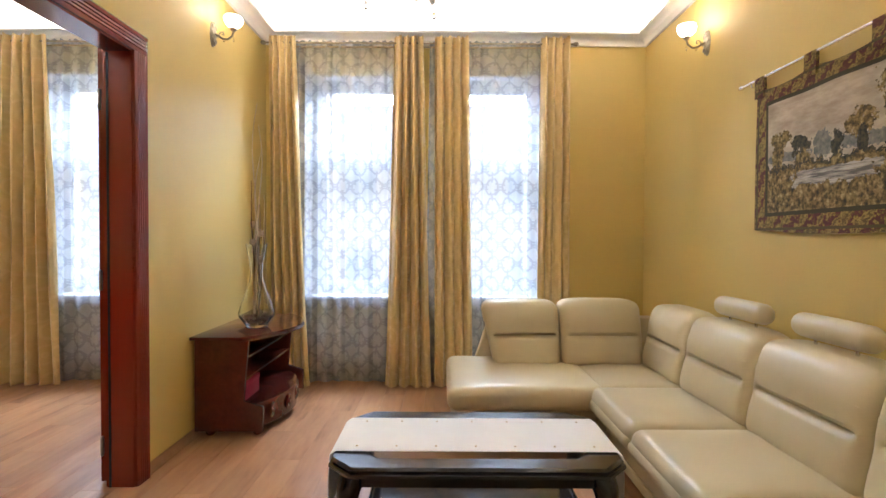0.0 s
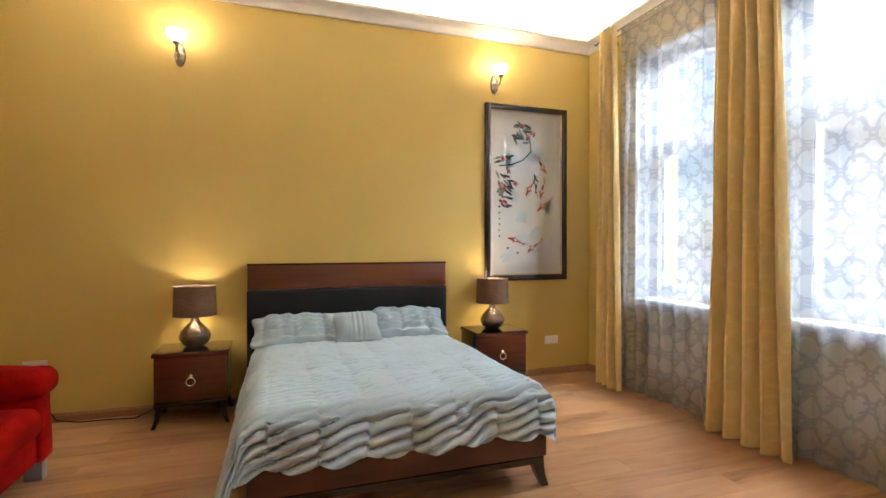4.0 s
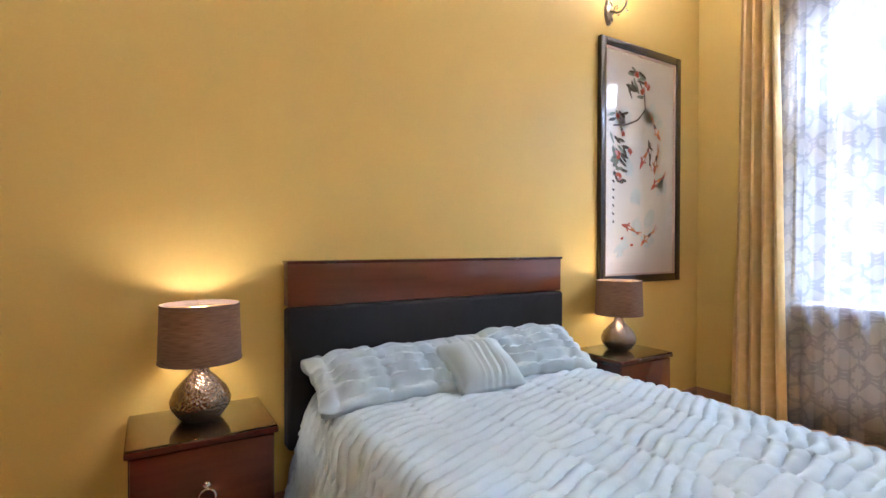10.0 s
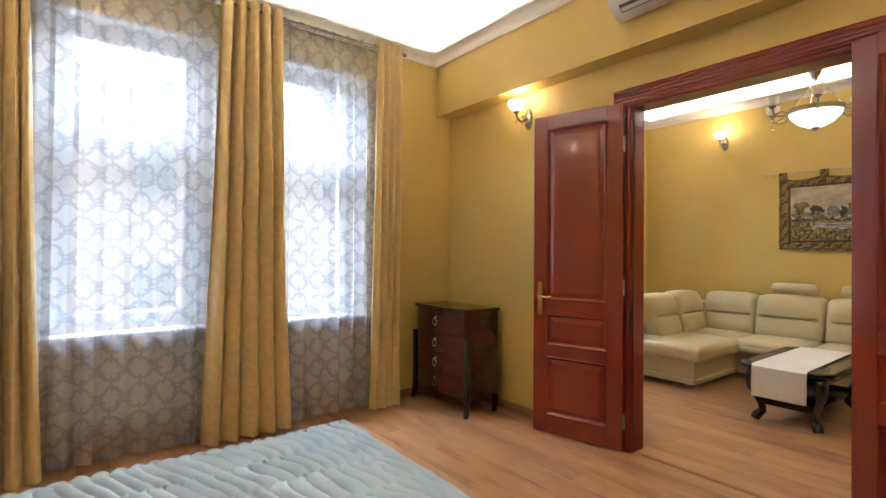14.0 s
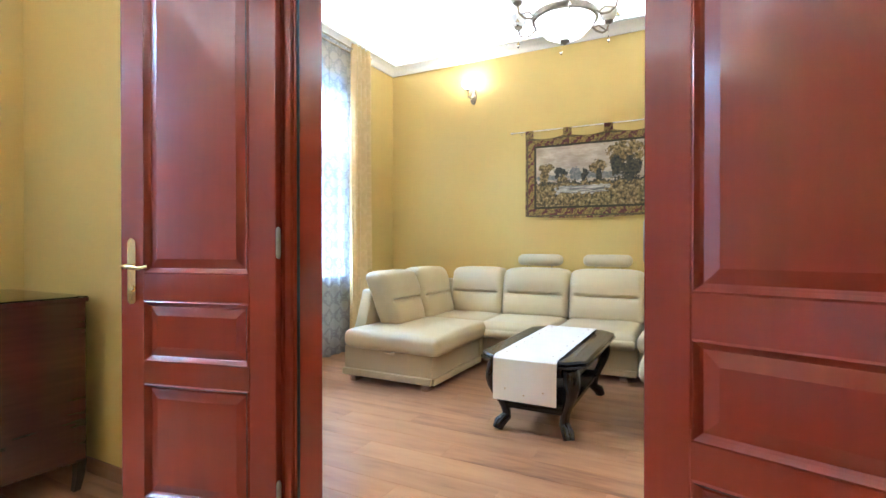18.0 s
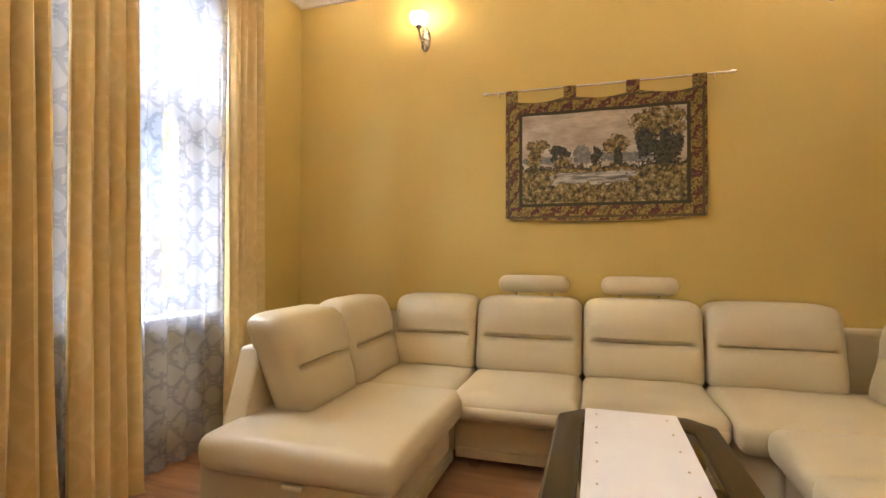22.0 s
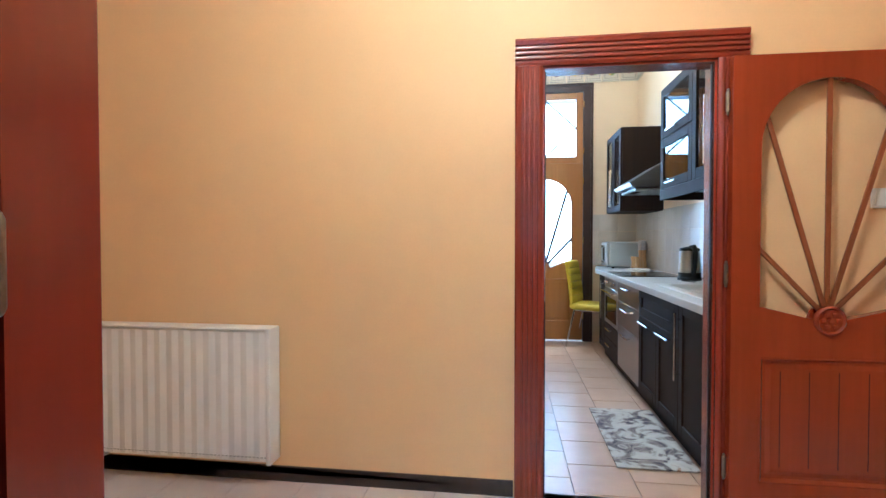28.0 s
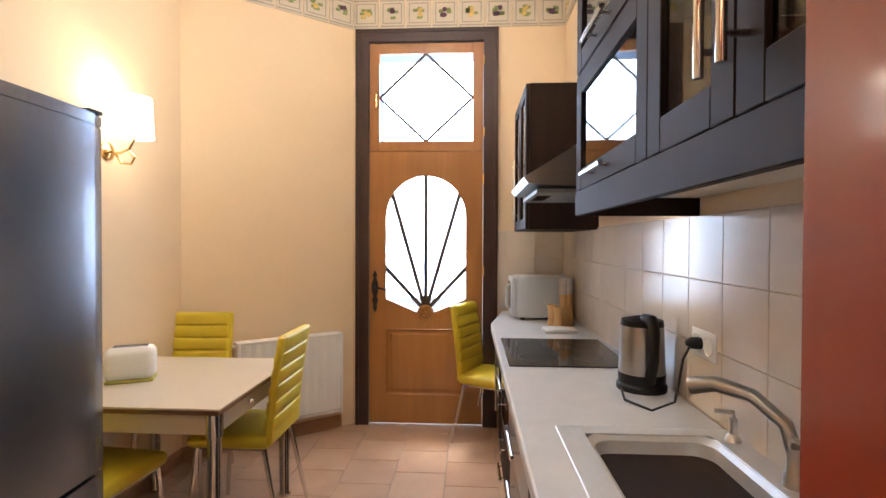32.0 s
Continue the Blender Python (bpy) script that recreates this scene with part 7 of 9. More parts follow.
def sun_leaf(parent, w, top, x0, x1, zb, dip, zs, za, panel, mat, muntin, name="leaf", z0=0.008, bar=0.010):
    """A leaf with an arched window and bars fanning out of a rosette."""
    leaf = tagged(new(name), "")
    leaf.parent = parent
    s = Shape()
    s.box(0, x0, -0.021, 0.021, z0, top)
    s.box(x1, w, -0.021, 0.021, z0, top)
    c = (x0 + x1) / 2
    low = [(x0, zb), (c - 0.07, zb - dip), (c, zb - dip - 0.01), (c + 0.07, zb - dip), (x1, zb)]
    for (a, p), (b, q) in zip(low, low[1:]):
        s.prism([(a, panel[1]), (b, panel[1]), (b, q), (a, p)], -0.021, 0.021, "y")
    s.box(x0, x1, -0.021, 0.021, z0, panel[0])
    ap = arch_pts(x0, x1, zs, za)
    for (a, p), (b, q) in zip(ap, ap[1:]):
        s.prism([(a, p), (b, q), (b, top), (a, top)], -0.021, 0.021, "y")
    part("frame", s, mat, leaf, "", False)
    p = Shape()
    lo, hi = panel
    for sy in (-1, 1):
        ring = lambda i, y: [(x0 + i, sy * y, lo + i), (x1 - i, sy * y, lo + i), (x1 - i, sy * y, hi - i), (x0 + i, sy * y, hi - i)]
        p.rings([ring(0, 0.020), ring(0.006, 0.024), ring(0.018, 0.010), ring(0.03, 0.010), ring(0.05, 0.016)], True, False)
        p.faces(ring(0.05, 0.016), [(0, 1, 2, 3)])
    part("panel", p, mat, leaf, "", False)
    g = Shape().prism([(x0 - 0.004, zb)] + [(c, zb - dip - 0.006)] + [(x1 + 0.004, zb)] + [(x, z) for x, z in arch_pts(x0 - 0.004, x1 + 0.004, zs, za + 0.004)[::-1]], -0.003, 0.003, "y")
    gl = part("glass", g, PANE, leaf, "clear glass arch", False)
    gl.visible_shadow = False
    hub = (c, zb - dip + 0.005)
    for a in (90, 74, 106, 47, 133):
        # length up to the arch or the side
        d = (math.cos(radians(a)), math.sin(radians(a)))
        L = 0.05
        while True:
            px, pz = hub[0] + d[0] * L, hub[1] + d[1] * L
            r = (x1 - x0) / 2
            inside = abs(px - c) < r and (pz < zs or ((px - c) / r) ** 2 + ((pz - zs) / (za - zs)) ** 2 < 1)
            if not inside or L > 2:
                break
            L += 0.01
        m = Shape().box(0.0, L + 0.004, -0.007, 0.007, -bar, bar, 0.003)
        m.turn(Matrix.Translation((hub[0], 0, hub[1])) @ Matrix.Rotation(-radians(a), 4, "Y"))
        part("sunburst_bar", m, muntin, leaf)
    ro = Shape()
    for sy in (-1, 1):
        ro.lathe([(0.062, sy * 0.015), (0.062, sy * 0.030), (0.054, sy * 0.036), (0.048, sy * 0.028), (0.014, sy * 0.028), (0.010, sy * 0.036), (0.0, sy * 0.037)], (hub[0], 0, hub[1] - 0.01), 24, True, "y")
        for k in range(6):
            a = 2 * math.pi * k / 6
            ro.soft(hub[0] + 0.03 * math.cos(a) - 0.010, hub[0] + 0.03 * math.cos(a) + 0.010, min(sy * 0.026, sy * 0.036), max(sy * 0.026, sy * 0.036), hub[1] - 0.01 + 0.03 * math.sin(a) - 0.010, hub[1] - 0.01 + 0.03 * math.sin(a) + 0.010, 0.005, res=2)
    part("rosette", ro, mat, leaf, "carved rosette")
    return leaf


REDDOOR = wood("orange_red_mahogany", (0.30, 0.038, 0.006), (0.22, 0.025, 0.004), 0.25, 0.5, "z", 0.7, 0.8)
kl = sun_leaf(door3, 0.77, 1.985, 0.115, 0.66, 0.925, 0.05, 1.60, 1.88, (0.17, 0.71), REDDOOR, wood("brown_muntin", (0.30, 0.085, 0.022), (0.17, 0.044, 0.012), 0.33, 0.3, "z", 0.6))
lever(kl, 0.72, 1.07, 1, -1)
lever(kl, 0.72, 1.07, -1, -1)
for z in (0.22, 1.06, 1.80):
    part("hinge", Shape().lathe([(0.0, -0.058), (0.005, -0.055), (0.006, -0.050), (0.003, -0.046), (0.008, -0.042), (0.008, 0.042), (0.003, 0.046), (0.006, 0.050), (0.005, 0.055), (0.0, 0.058)], (-0.008, 0.012, z), 12), PEWTER, kl)
v = Shape()
for k in range(4):
    v.box(0.20 + 0.115 * k, 0.203 + 0.115 * k, -0.0175, -0.0155, 0.24, 0.65)
    v.box(0.20 + 0.115 * k, 0.203 + 0.115 * k, 0.0155, 0.0175, 0.24, 0.65)
part("groove", v, DARKRED, kl, "", False)
kl.matrix_basis = pose(-0.917, YH1 + 0.060, 0.006, 0, 0, 180.8)

# bathroom seen through the next doorway
WTILE = surface("white_wall_tile", (0.75, 0.75, 0.75), 0.12, vary=0.03)
wall_x("wall_bathroom_west", -2.75, -2.6, -5.2, YK0, 3.6, [], WTILE, "white bathroom wall")
wall_y("wall_bathroom_south", -5.4, -5.2, -2.75, -1.66, 3.6, [], WTILE, "white tiled bathroom wall")
door4 = tagged(new("door_4"), "red mahogany frame of the bathroom doorway", "door", "", "structure")
casing(door4, -2.39, -1.69, 2.035, 0.12, YH1 + 0.001, "x", 1)
s = Shape()
for x0, x1 in ((-2.40, -2.38), (-1.70, -1.68)):
    s.box(x0, x1, YK0 - 0.01, YH1 + 0.01, 0, 2.05)
part("jamb", s, MAHOGANY, door4, "", False)


def ring_at(cx, cy, hx, hy, z, n=24):
    """An oval ring of points."""
    return [(cx + hx * math.cos(2 * math.pi * i / n), cy + hy * math.sin(2 * math.pi * i / n), z) for i in range(n)]


XB = -2.6  # tiled wall of the bathroom
BTILE = Shape().box(0.0, 0.006, -0.0735, 0.0735, -0.0735, 0.0735, 0.002, 1)
bath_wall = bpy.data.objects["wall_bathroom_west"]
tile0 = part("tile", BTILE, WTILE, bath_wall, "", False)
tile0.matrix_basis = pose(XB, -3.80, 0.20)
for i in range(9):
    for j in range(15):
        if i or j:
            o = new("tile", tile0.data)
            o.parent = bath_wall
            o.matrix_basis = pose(XB, -3.80 - 0.15 * i, 0.20 + 0.15 * j)
part("skirting_tile", Shape().box(XB, XB + 0.012, -5.2, YK0, 0.0, 0.12, 0.003), surface("black_tile", (0.015, 0.015, 0.017), 0.2), bath_wall)
BLACKT, GREYT = surface("black_floor_tile", (0.02, 0.02, 0.023), 0.25, vary=0.1), surface("grey_floor_tile", (0.30, 0.30, 0.31), 0.3, vary=0.08)
bath_floor = tagged(new("floor_bathroom"), "black and grey chequered bathroom floor tiles", "floor", "", "structure")
first = {}
for i in range(5):
    for j in range(8):
        mat = (BLACKT, GREYT)[(i + j) % 2]
        if mat.name not in first:
            o = part("tile", Shape().box(-0.097, 0.097, -0.097, 0.097, 0.0, 0.006, 0.002, 1), mat, bath_floor, "", False)
            first[mat.name] = o.data
        else:
            o = new("tile", first[mat.name])
            o.parent = bath_floor
        o.matrix_basis = pose(XB + 0.11 + 0.197 * i, YK0 - 0.10 - 0.197 * j, 0.002)
va = thing("washstand", "bathroom washstand with a pale top and a dark side panel", "washstand", (XB + 0.21, -4.32, 0))
part("top", Shape().box(-0.19, 0.20, -0.62, 0.50, 0.86, 0.895, 0.006), surface("pale_marble", (0.62, 0.60, 0.57), 0.2, vary=0.12, scale=6), va, "pale stone top")
part("front_rail", Shape().box(0.17, 0.19, -0.60, 0.48, 0.79, 0.858, 0.003), BLACKWOOD, va)
for y in (-0.61, 0.475):
    part("side_panel", Shape().box(-0.185, 0.185, y, y + 0.02, 0.0, 0.858, 0.003), surface("dark_grey_front", (0.06, 0.06, 0.065), 0.4), va)
part("basin", Shape().rings([ring_at(0.0, -0.28, 0.15, 0.20, 0.897), ring_at(0.0, -0.28, 0.17, 0.22, 0.96), ring_at(0.0, -0.28, 0.155, 0.205, 0.96), ring_at(0.0, -0.28, 0.10, 0.15, 0.905)]), ENAMEL, va, "white basin")
TOWEL = surface("cream_terry_cloth", (0.72, 0.68, 0.60), 0.95, vary=0.05, grain=260, relief=0.6)
for k, (z, d) in enumerate(((0.897, 0.0), (0.942, 0.02))):
    tw = thing("folded_towel", "cream folded towel on the washstand", "towel", (XB + 0.23 - d, -4.02, z), 0, "folded towels")
    part("cloth", Shape().soft(-0.13, 0.13, -0.20, 0.20, 0.0, 0.044, 0.020, (0, 0, 0.004), 6), TOWEL, tw)
for dy in (0.0, 0.11):
    sp = thing("soap_bottle", "clear soap bottle with a black pump", "bottle", (XB + 0.12, -4.30 - dy, 0.896), 0, "soap bottles")
    part("bottle", Shape().lathe([(0.0, 0.0), (0.026, 0.0), (0.028, 0.01), (0.028, 0.09), (0.012, 0.105), (0.0, 0.105)], (0, 0, 0), 14), surface("milky_plastic", (0.66, 0.68, 0.68), 0.2), sp)
    part("pump", Shape().lathe([(0.012, 0.105), (0.012, 0.125), (0.004, 0.13), (0.004, 0.15), (0.0, 0.15)], (0, 0, 0), 10).box(-0.008, 0.035, -0.006, 0.006, 0.148, 0.158, 0.002), IRON, sp)
tr = thing("towel_ring", "chrome towel ring on the tiled bathroom wall", "towel ring", (XB + 0.008, -4.14, 1.50))
part("wall_boss", Shape().lathe([(0.022, 0.0), (0.022, 0.02), (0.01, 0.028), (0.0, 0.03)], (0, 0, 0), 14, True, "x"), CHROME, tr)
part("ring", Shape().tube([(0.03, 0.085 * math.sin(2 * math.pi * i / 28), -0.085 + 0.085 * math.cos(2 * math.pi * i / 28)) for i in range(30)], 0.005, 6), CHROME, tr)
bs = thing("wall_cabinet", "dark grey bathroom wall cabinet", "cabinet", (XB + 0.01, -4.05, 1.95))
part("body", Shape().box(0.0, 0.16, -0.40, 0.34, 0.0, 0.30, 0.004), surface("grey_cabinet_board", (0.16, 0.16, 0.165), 0.4), bs)
part("door", Shape().box(0.162, 0.178, -0.396, 0.336, 0.005, 0.295, 0.003), surface("grey_cabinet_front", (0.19, 0.19, 0.2), 0.35), bs)

# ---------- kitchen ----------
ESPRESSO = wood("dark_espresso_front", (0.024, 0.011, 0.006), (0.013, 0.006, 0.004), 0.62, 0.0, "z", 0.6)
ESPRESSO.node_tree.nodes["Principled BSDF"].inputs["Specular IOR Level"].default_value = 0.2
BRUSHED = surface("brushed_steel", (0.50, 0.49, 0.48), 0.28, 1.0, 0.08, 3, 90, 0.08, 0.0, (1, 1, 12))
STEELFRONT = surface("bronze_steel_front", (0.24, 0.205, 0.185), 0.30, 0.7, 0.06, 2, 90, 0.05)
WORKTOP = surface("light_grey_worktop", (0.50, 0.49, 0.48), 0.38, vary=0.06, scale=15, grain=200, relief=0.03)
DARKGLASS = surface("black_ceramic_glass", (0.008, 0.008, 0.009), 0.05, vary=0.1)
CABGLASS = glass("cabinet_glass", (0.92, 0.94, 0.92), 0.02, 1.3)
YELLOW = surface("yellow_faux_leather", (0.66, 0.50, 0.02), 0.42, vary=0.06, grain=140, relief=0.08)
FX, CX = -0.935, -0.88  # cabinet fronts and worktop edge


def bar_handle(parent, p, q, out=0.032):
    """A steel bar on two posts from p to q on a front that faces +x."""
    s = Shape()
    a, b = Vector(p), Vector(q)
    d = (b - a).normalized()
    s.tube([a + Vector((out, 0, 0)), b + Vector((out, 0, 0))], 0.007, 10)
    for e in (a + d * 0.035, b - d * 0.035):
        s.tube([e, e + Vector((out, 0, 0))], 0.005, 8)
    part("bar_handle", s, CHROME, parent, "steel bar handle")


def shaker(parent, name, y0, y1, z0, z1, mat, glassy=False, x=0.0, th=0.02, fr=0.062):
    """A framed front with a recessed panel or pane, facing +x at x."""
    g = 0.0015
    y0, y1, z0, z1 = y0 + g, y1 - g, z0 + g, z1 - g
    s = Shape()
    for a, b, c, d in ((y0, y0 + fr, z0, z1), (y1 - fr, y1, z0, z1), (y0 + fr, y1 - fr, z0, z0 + fr), (y0 + fr, y1 - fr, z1 - fr, z1)):
        s.box(x - th, x, a, b, c, d, 0.002, 1)
    o = part(name, s, mat, parent)
    if glassy:
        part("pane", Shape().box(x - th * 0.6, x - th * 0.4, y0 + fr, y1 - fr, z0 + fr, z1 - fr), CABGLASS, o, "clear glass pane", False).visible_shadow = False
    else:
        part("panel", Shape().box(x - th + 0.001, x - 0.010, y0 + fr, y1 - fr, z0 + fr, z1 - fr), mat, o, "", False)
    return o


def unit(label, y0, y1, kind):
    t = thing("base_cabinet", label, "cabinet", (FX, (y0 + y1) / 2, 0), 0, "kitchen base cabinets")
    a, b = (y0 - y1) / 2, (y1 - y0) / 2
    part("carcass", Shape().box(-0.50, -0.021, a, b, 0.10, 0.858), ESPRESSO, t, "", False)
    part("toe_kick", Shape().box(-0.46, -0.06, a, b, 0.0, 0.10), ESPRESSO, t, "", False)
    if kind == "sink":
        shaker(t, "false_front", a, b, 0.655, 0.855, ESPRESSO)
        for k, (c, d) in enumerate(((a, 0), (0, b))):
            o = shaker(t, "door", c, d, 0.11, 0.652, ESPRESSO)
            m = (c + d) / 2
            bar_handle(o, (0.0, m - 0.12, 0.615), (0.0, m + 0.12, 0.615))
    elif kind == "drawers":
        for z0, z1 in ((0.68, 0.855), (0.47, 0.677), (0.11, 0.467)):
            o = part("drawer", Shape().box(-0.02, 0, a + 0.002, b - 0.002, z0, z1, 0.002, 1), STEELFRONT, t, "bronze-grey drawer front")
            bar_handle(o, (0, -0.12, z1 - 0.05), (0, 0.12, z1 - 0.05))
    elif kind == "tall":
        o = shaker(t, "door", a, b, 0.11, 0.855, ESPRESSO)
        bar_handle(o, (0, b - 0.035 if y1 < -6 else a + 0.035, 0.42), (0, b - 0.035 if y1 < -6 else a + 0.035, 0.80))
    return t


unit("dark espresso cabinet with a tall bar handle beside the door", -4.22, YK0 - 0.03, "tall")
unit("dark espresso sink cabinet with two framed doors", -5.07, -4.22, "sink")
unit("drawer unit with three bronze-grey fronts", -5.77, -5.07, "drawers")
unit("narrow dark espresso end cabinet", -6.66, -6.37, "tall")
ov = thing("oven_unit", "built-in steel oven above two dark drawers", "oven", (FX, -6.07, 0))
part("carcass", Shape().box(-0.50, -0.021, -0.30, 0.30, 0.10, 0.858), ESPRESSO, ov, "", False)
part("toe_kick", Shape().box(-0.46, -0.06, -0.30, 0.30, 0.0, 0.10), ESPRESSO, ov, "", False)
pnl = part("control_panel", Shape().box(-0.02, 0.002, -0.298, 0.298, 0.75, 0.855, 0.002, 1), BRUSHED, ov)
for y in (-0.2, -0.1, 0.1, 0.2):
    part("knob", Shape().lathe([(0.018, 0), (0.017, 0.018), (0.012, 0.022), (0, 0.022)], (0.002, y, 0.80), 14, True, "x"), CHROME, pnl)
od = part("oven_door", Shape().box(-0.02, 0.002, -0.298, 0.298, 0.40, 0.747, 0.003, 1), BRUSHED, ov)
part("window", Shape().box(0.002, 0.004, -0.24, 0.24, 0.44, 0.66), DARKGLASS, od, "black glass", False)
bar_handle(od, (0.002, -0.25, 0.715), (0.002, 0.25, 0.715), 0.04)
for z0, z1 in ((0.255, 0.395), (0.11, 0.25)):
    o = part("drawer", Shape().box(-0.02, 0, -0.298, 0.298, z0, z1, 0.002, 1), ESPRESSO, ov)
    bar_handle(o, (0, -0.10, z1 - 0.04), (0, 0.10, z1 - 0.04))

wt = thing("worktop", "light grey laminate kitchen worktop", "worktop", (-1.17, -5.5, 0.86))
SY0, SY1, SX0, SX1 = 0.64, 1.48, -0.28, 0.17  # sink cut-out
HYk = YK0 + 5.5 - 0.01
outl = [(0.29, SY0), (0.29, -1.10), (0.18, -1.69), (-0.285, -1.69), (-0.285, SY0)]
s = Shape().prism(outl, 0, 0.04, "z")
s.box(SX1, 0.29, SY0, SY1, 0, 0.04)
s.box(-0.285, SX0, SY0, SY1, 0, 0.04)
s.box(-0.285, 0.29, SY1, HYk, 0, 0.04)
part("slab", s, WORKTOP, wt, "", False)
part("edge_band", Shape().tube([(0.286, HYk, 0.037), (0.286, -1.10, 0.037), (0.176, -1.69, 0.037)], 0.005, 6), surface("worktop_edge", (0.62, 0.60, 0.58), 0.35), wt)

sk = thing("sink", "stainless steel double sink set in the worktop", "sink", (-1.20, -4.44, 0.90))
rim = Shape()
y0, y1, x0, x1 = -0.44, 0.44, -0.265, 0.215


def rr(cx, cy, hx, hy, r, z, n=6):
    p = []
    for k, (sx, sy) in enumerate(((1, 1), (-1, 1), (-1, -1), (1, -1))):
        for i in range(n + 1):
            a = math.pi / 2 * (k + i / n)
            p.append((cx + sx * (hx - r) + r * math.cos(a), cy + sy * (hy - r) + r * math.sin(a), z))
    return p


BOWL = surface("satin_sink_steel", (0.74, 0.73, 0.71), 0.38, 0.65, 0.08, 3, 90, 0.05)
bowls = ((-0.02, -0.20, 0.165, 0.19), (-0.02, 0.20, 0.165, 0.16))
fr = Shape()
ys_ = [y0, -0.20 - 0.19, -0.20 + 0.19, 0.20 - 0.16, 0.20 + 0.16, y1]
fr.box(0.145, x1, y0, y1, 0.0, 0.006, 0.002, 1)
fr.box(x0, -0.185, y0, y1, 0.0, 0.006, 0.002, 1)
for a, b in ((ys_[0], ys_[1]), (ys_[2], ys_[3]), (ys_[4], ys_[5])):
    fr.box(-0.185, 0.145, a, b, 0.0, 0.006)
part("rim", fr, BOWL, sk)
for cx, cy, hx, hy in bowls:
    b = Shape().rings([rr(cx, cy, hx + 0.004, hy + 0.004, 0.055, 0.0055), rr(cx, cy, hx - 0.012, hy - 0.012, 0.055, -0.008), rr(cx, cy, hx - 0.02, hy - 0.02, 0.05, -0.12), rr(cx, cy, hx - 0.045, hy - 0.045, 0.05, -0.15)], True, False)
    b.faces(rr(cx, cy, hx - 0.045, hy - 0.045, 0.05, -0.15), [tuple(range(28))])
    part("bowl", b, BOWL, sk)
    part("drain", Shape().lathe([(0.04, 0.0), (0.035, 0.004), (0.0, 0.002)], (cx, cy, -0.149), 16), CHROME, sk)
tp = thing("kitchen_tap", "brushed steel pull-out kitchen tap behind the sink", "tap", (-1.425, -4.56, 0.905))
tp.scale = (0.84, 0.84, 0.84)
part("body", Shape().lathe([(0.026, 0), (0.026, 0.03), (0.02, 0.04), (0.018, 0.10), (0.0, 0.10)], (0, 0, 0), 16), BRUSHED, tp)
part("spout", Shape().tube([(0, 0, 0.08), (0.01, -0.02, 0.15), (0.06, -0.08, 0.205), (0.12, -0.15, 0.215), (0.165, -0.20, 0.195)], [0.018, 0.018, 0.019, 0.023, 0.026], 12), BRUSHED, tp)
part("lever", Shape().tube([(0, 0, 0.10), (0.02, 0.03, 0.13), (0.05, 0.09, 0.15)], [0.014, 0.009, 0.007], 8), BRUSHED, tp)
sd = thing("soap_dispenser", "steel soap dispenser beside the tap", "soap dispenser", (-1.425, -4.80, 0.905))
part("collar", Shape().lathe([(0.02, 0), (0.016, 0.015), (0.010, 0.02), (0.010, 0.06), (0.0, 0.06)], (0, 0, 0), 14), BRUSHED, sd)
part("nozzle", Shape().tube([(0, 0, 0.06), (0.0, 0.0, 0.075), (0.05, 0, 0.08)], 0.006, 8), BRUSHED, sd)

hob = thing("hob", "black ceramic glass hob set in the worktop", "hob", (-1.17, -5.83, 0.9005))
part("glass_plate", Shape().box(-0.25, 0.26, -0.29, 0.29, 0.0, 0.006, 0.002, 1), DARKGLASS, hob)
for x, y, r in ((-0.10, -0.14, 0.09), (0.12, -0.14, 0.07), (-0.10, 0.14, 0.07), (0.12, 0.14, 0.09)):
    part("heating_zone", Shape().lathe([(r, 0.0062), (r, 0.0068), (r - 0.003, 0.0068), (r - 0.003, 0.0062), (r, 0.0062)], (x, y, 0), 32, False), surface("grey_zone_line", (0.16, 0.16, 0.16)), hob)

hd = thing("cooker_hood", "steel cooker hood with a sloping canopy", "cooker hood", (XKW, -5.80, 1.625))
part("canopy", Shape().rings([[(0.002, y, 0.0), (0.48, y, 0.03), (0.50, y, 0.055), (0.20, y, 0.24), (0.002, y, 0.30)] for y in (-0.30, 0.30)]), BRUSHED, hd)
part("filter", Shape().prism([(0.06, -0.26), (0.44, -0.26), (0.44, 0.26), (0.06, 0.26)], -0.004, 0.012), surface("grey_filter_mesh", (0.30, 0.30, 0.30), 0.4, 0.6, 0.2, 60, 300, 0.4), hd, "", False)
part("control_strip", Shape().box(0.36, 0.42, -0.12, 0.12, -0.006, 0.03), DARKGLASS, hd, "", False)
part("lamp_cover", Shape().box(0.24, 0.30, -0.22, -0.14, -0.007, 0.01), FROST, hd, "", False)


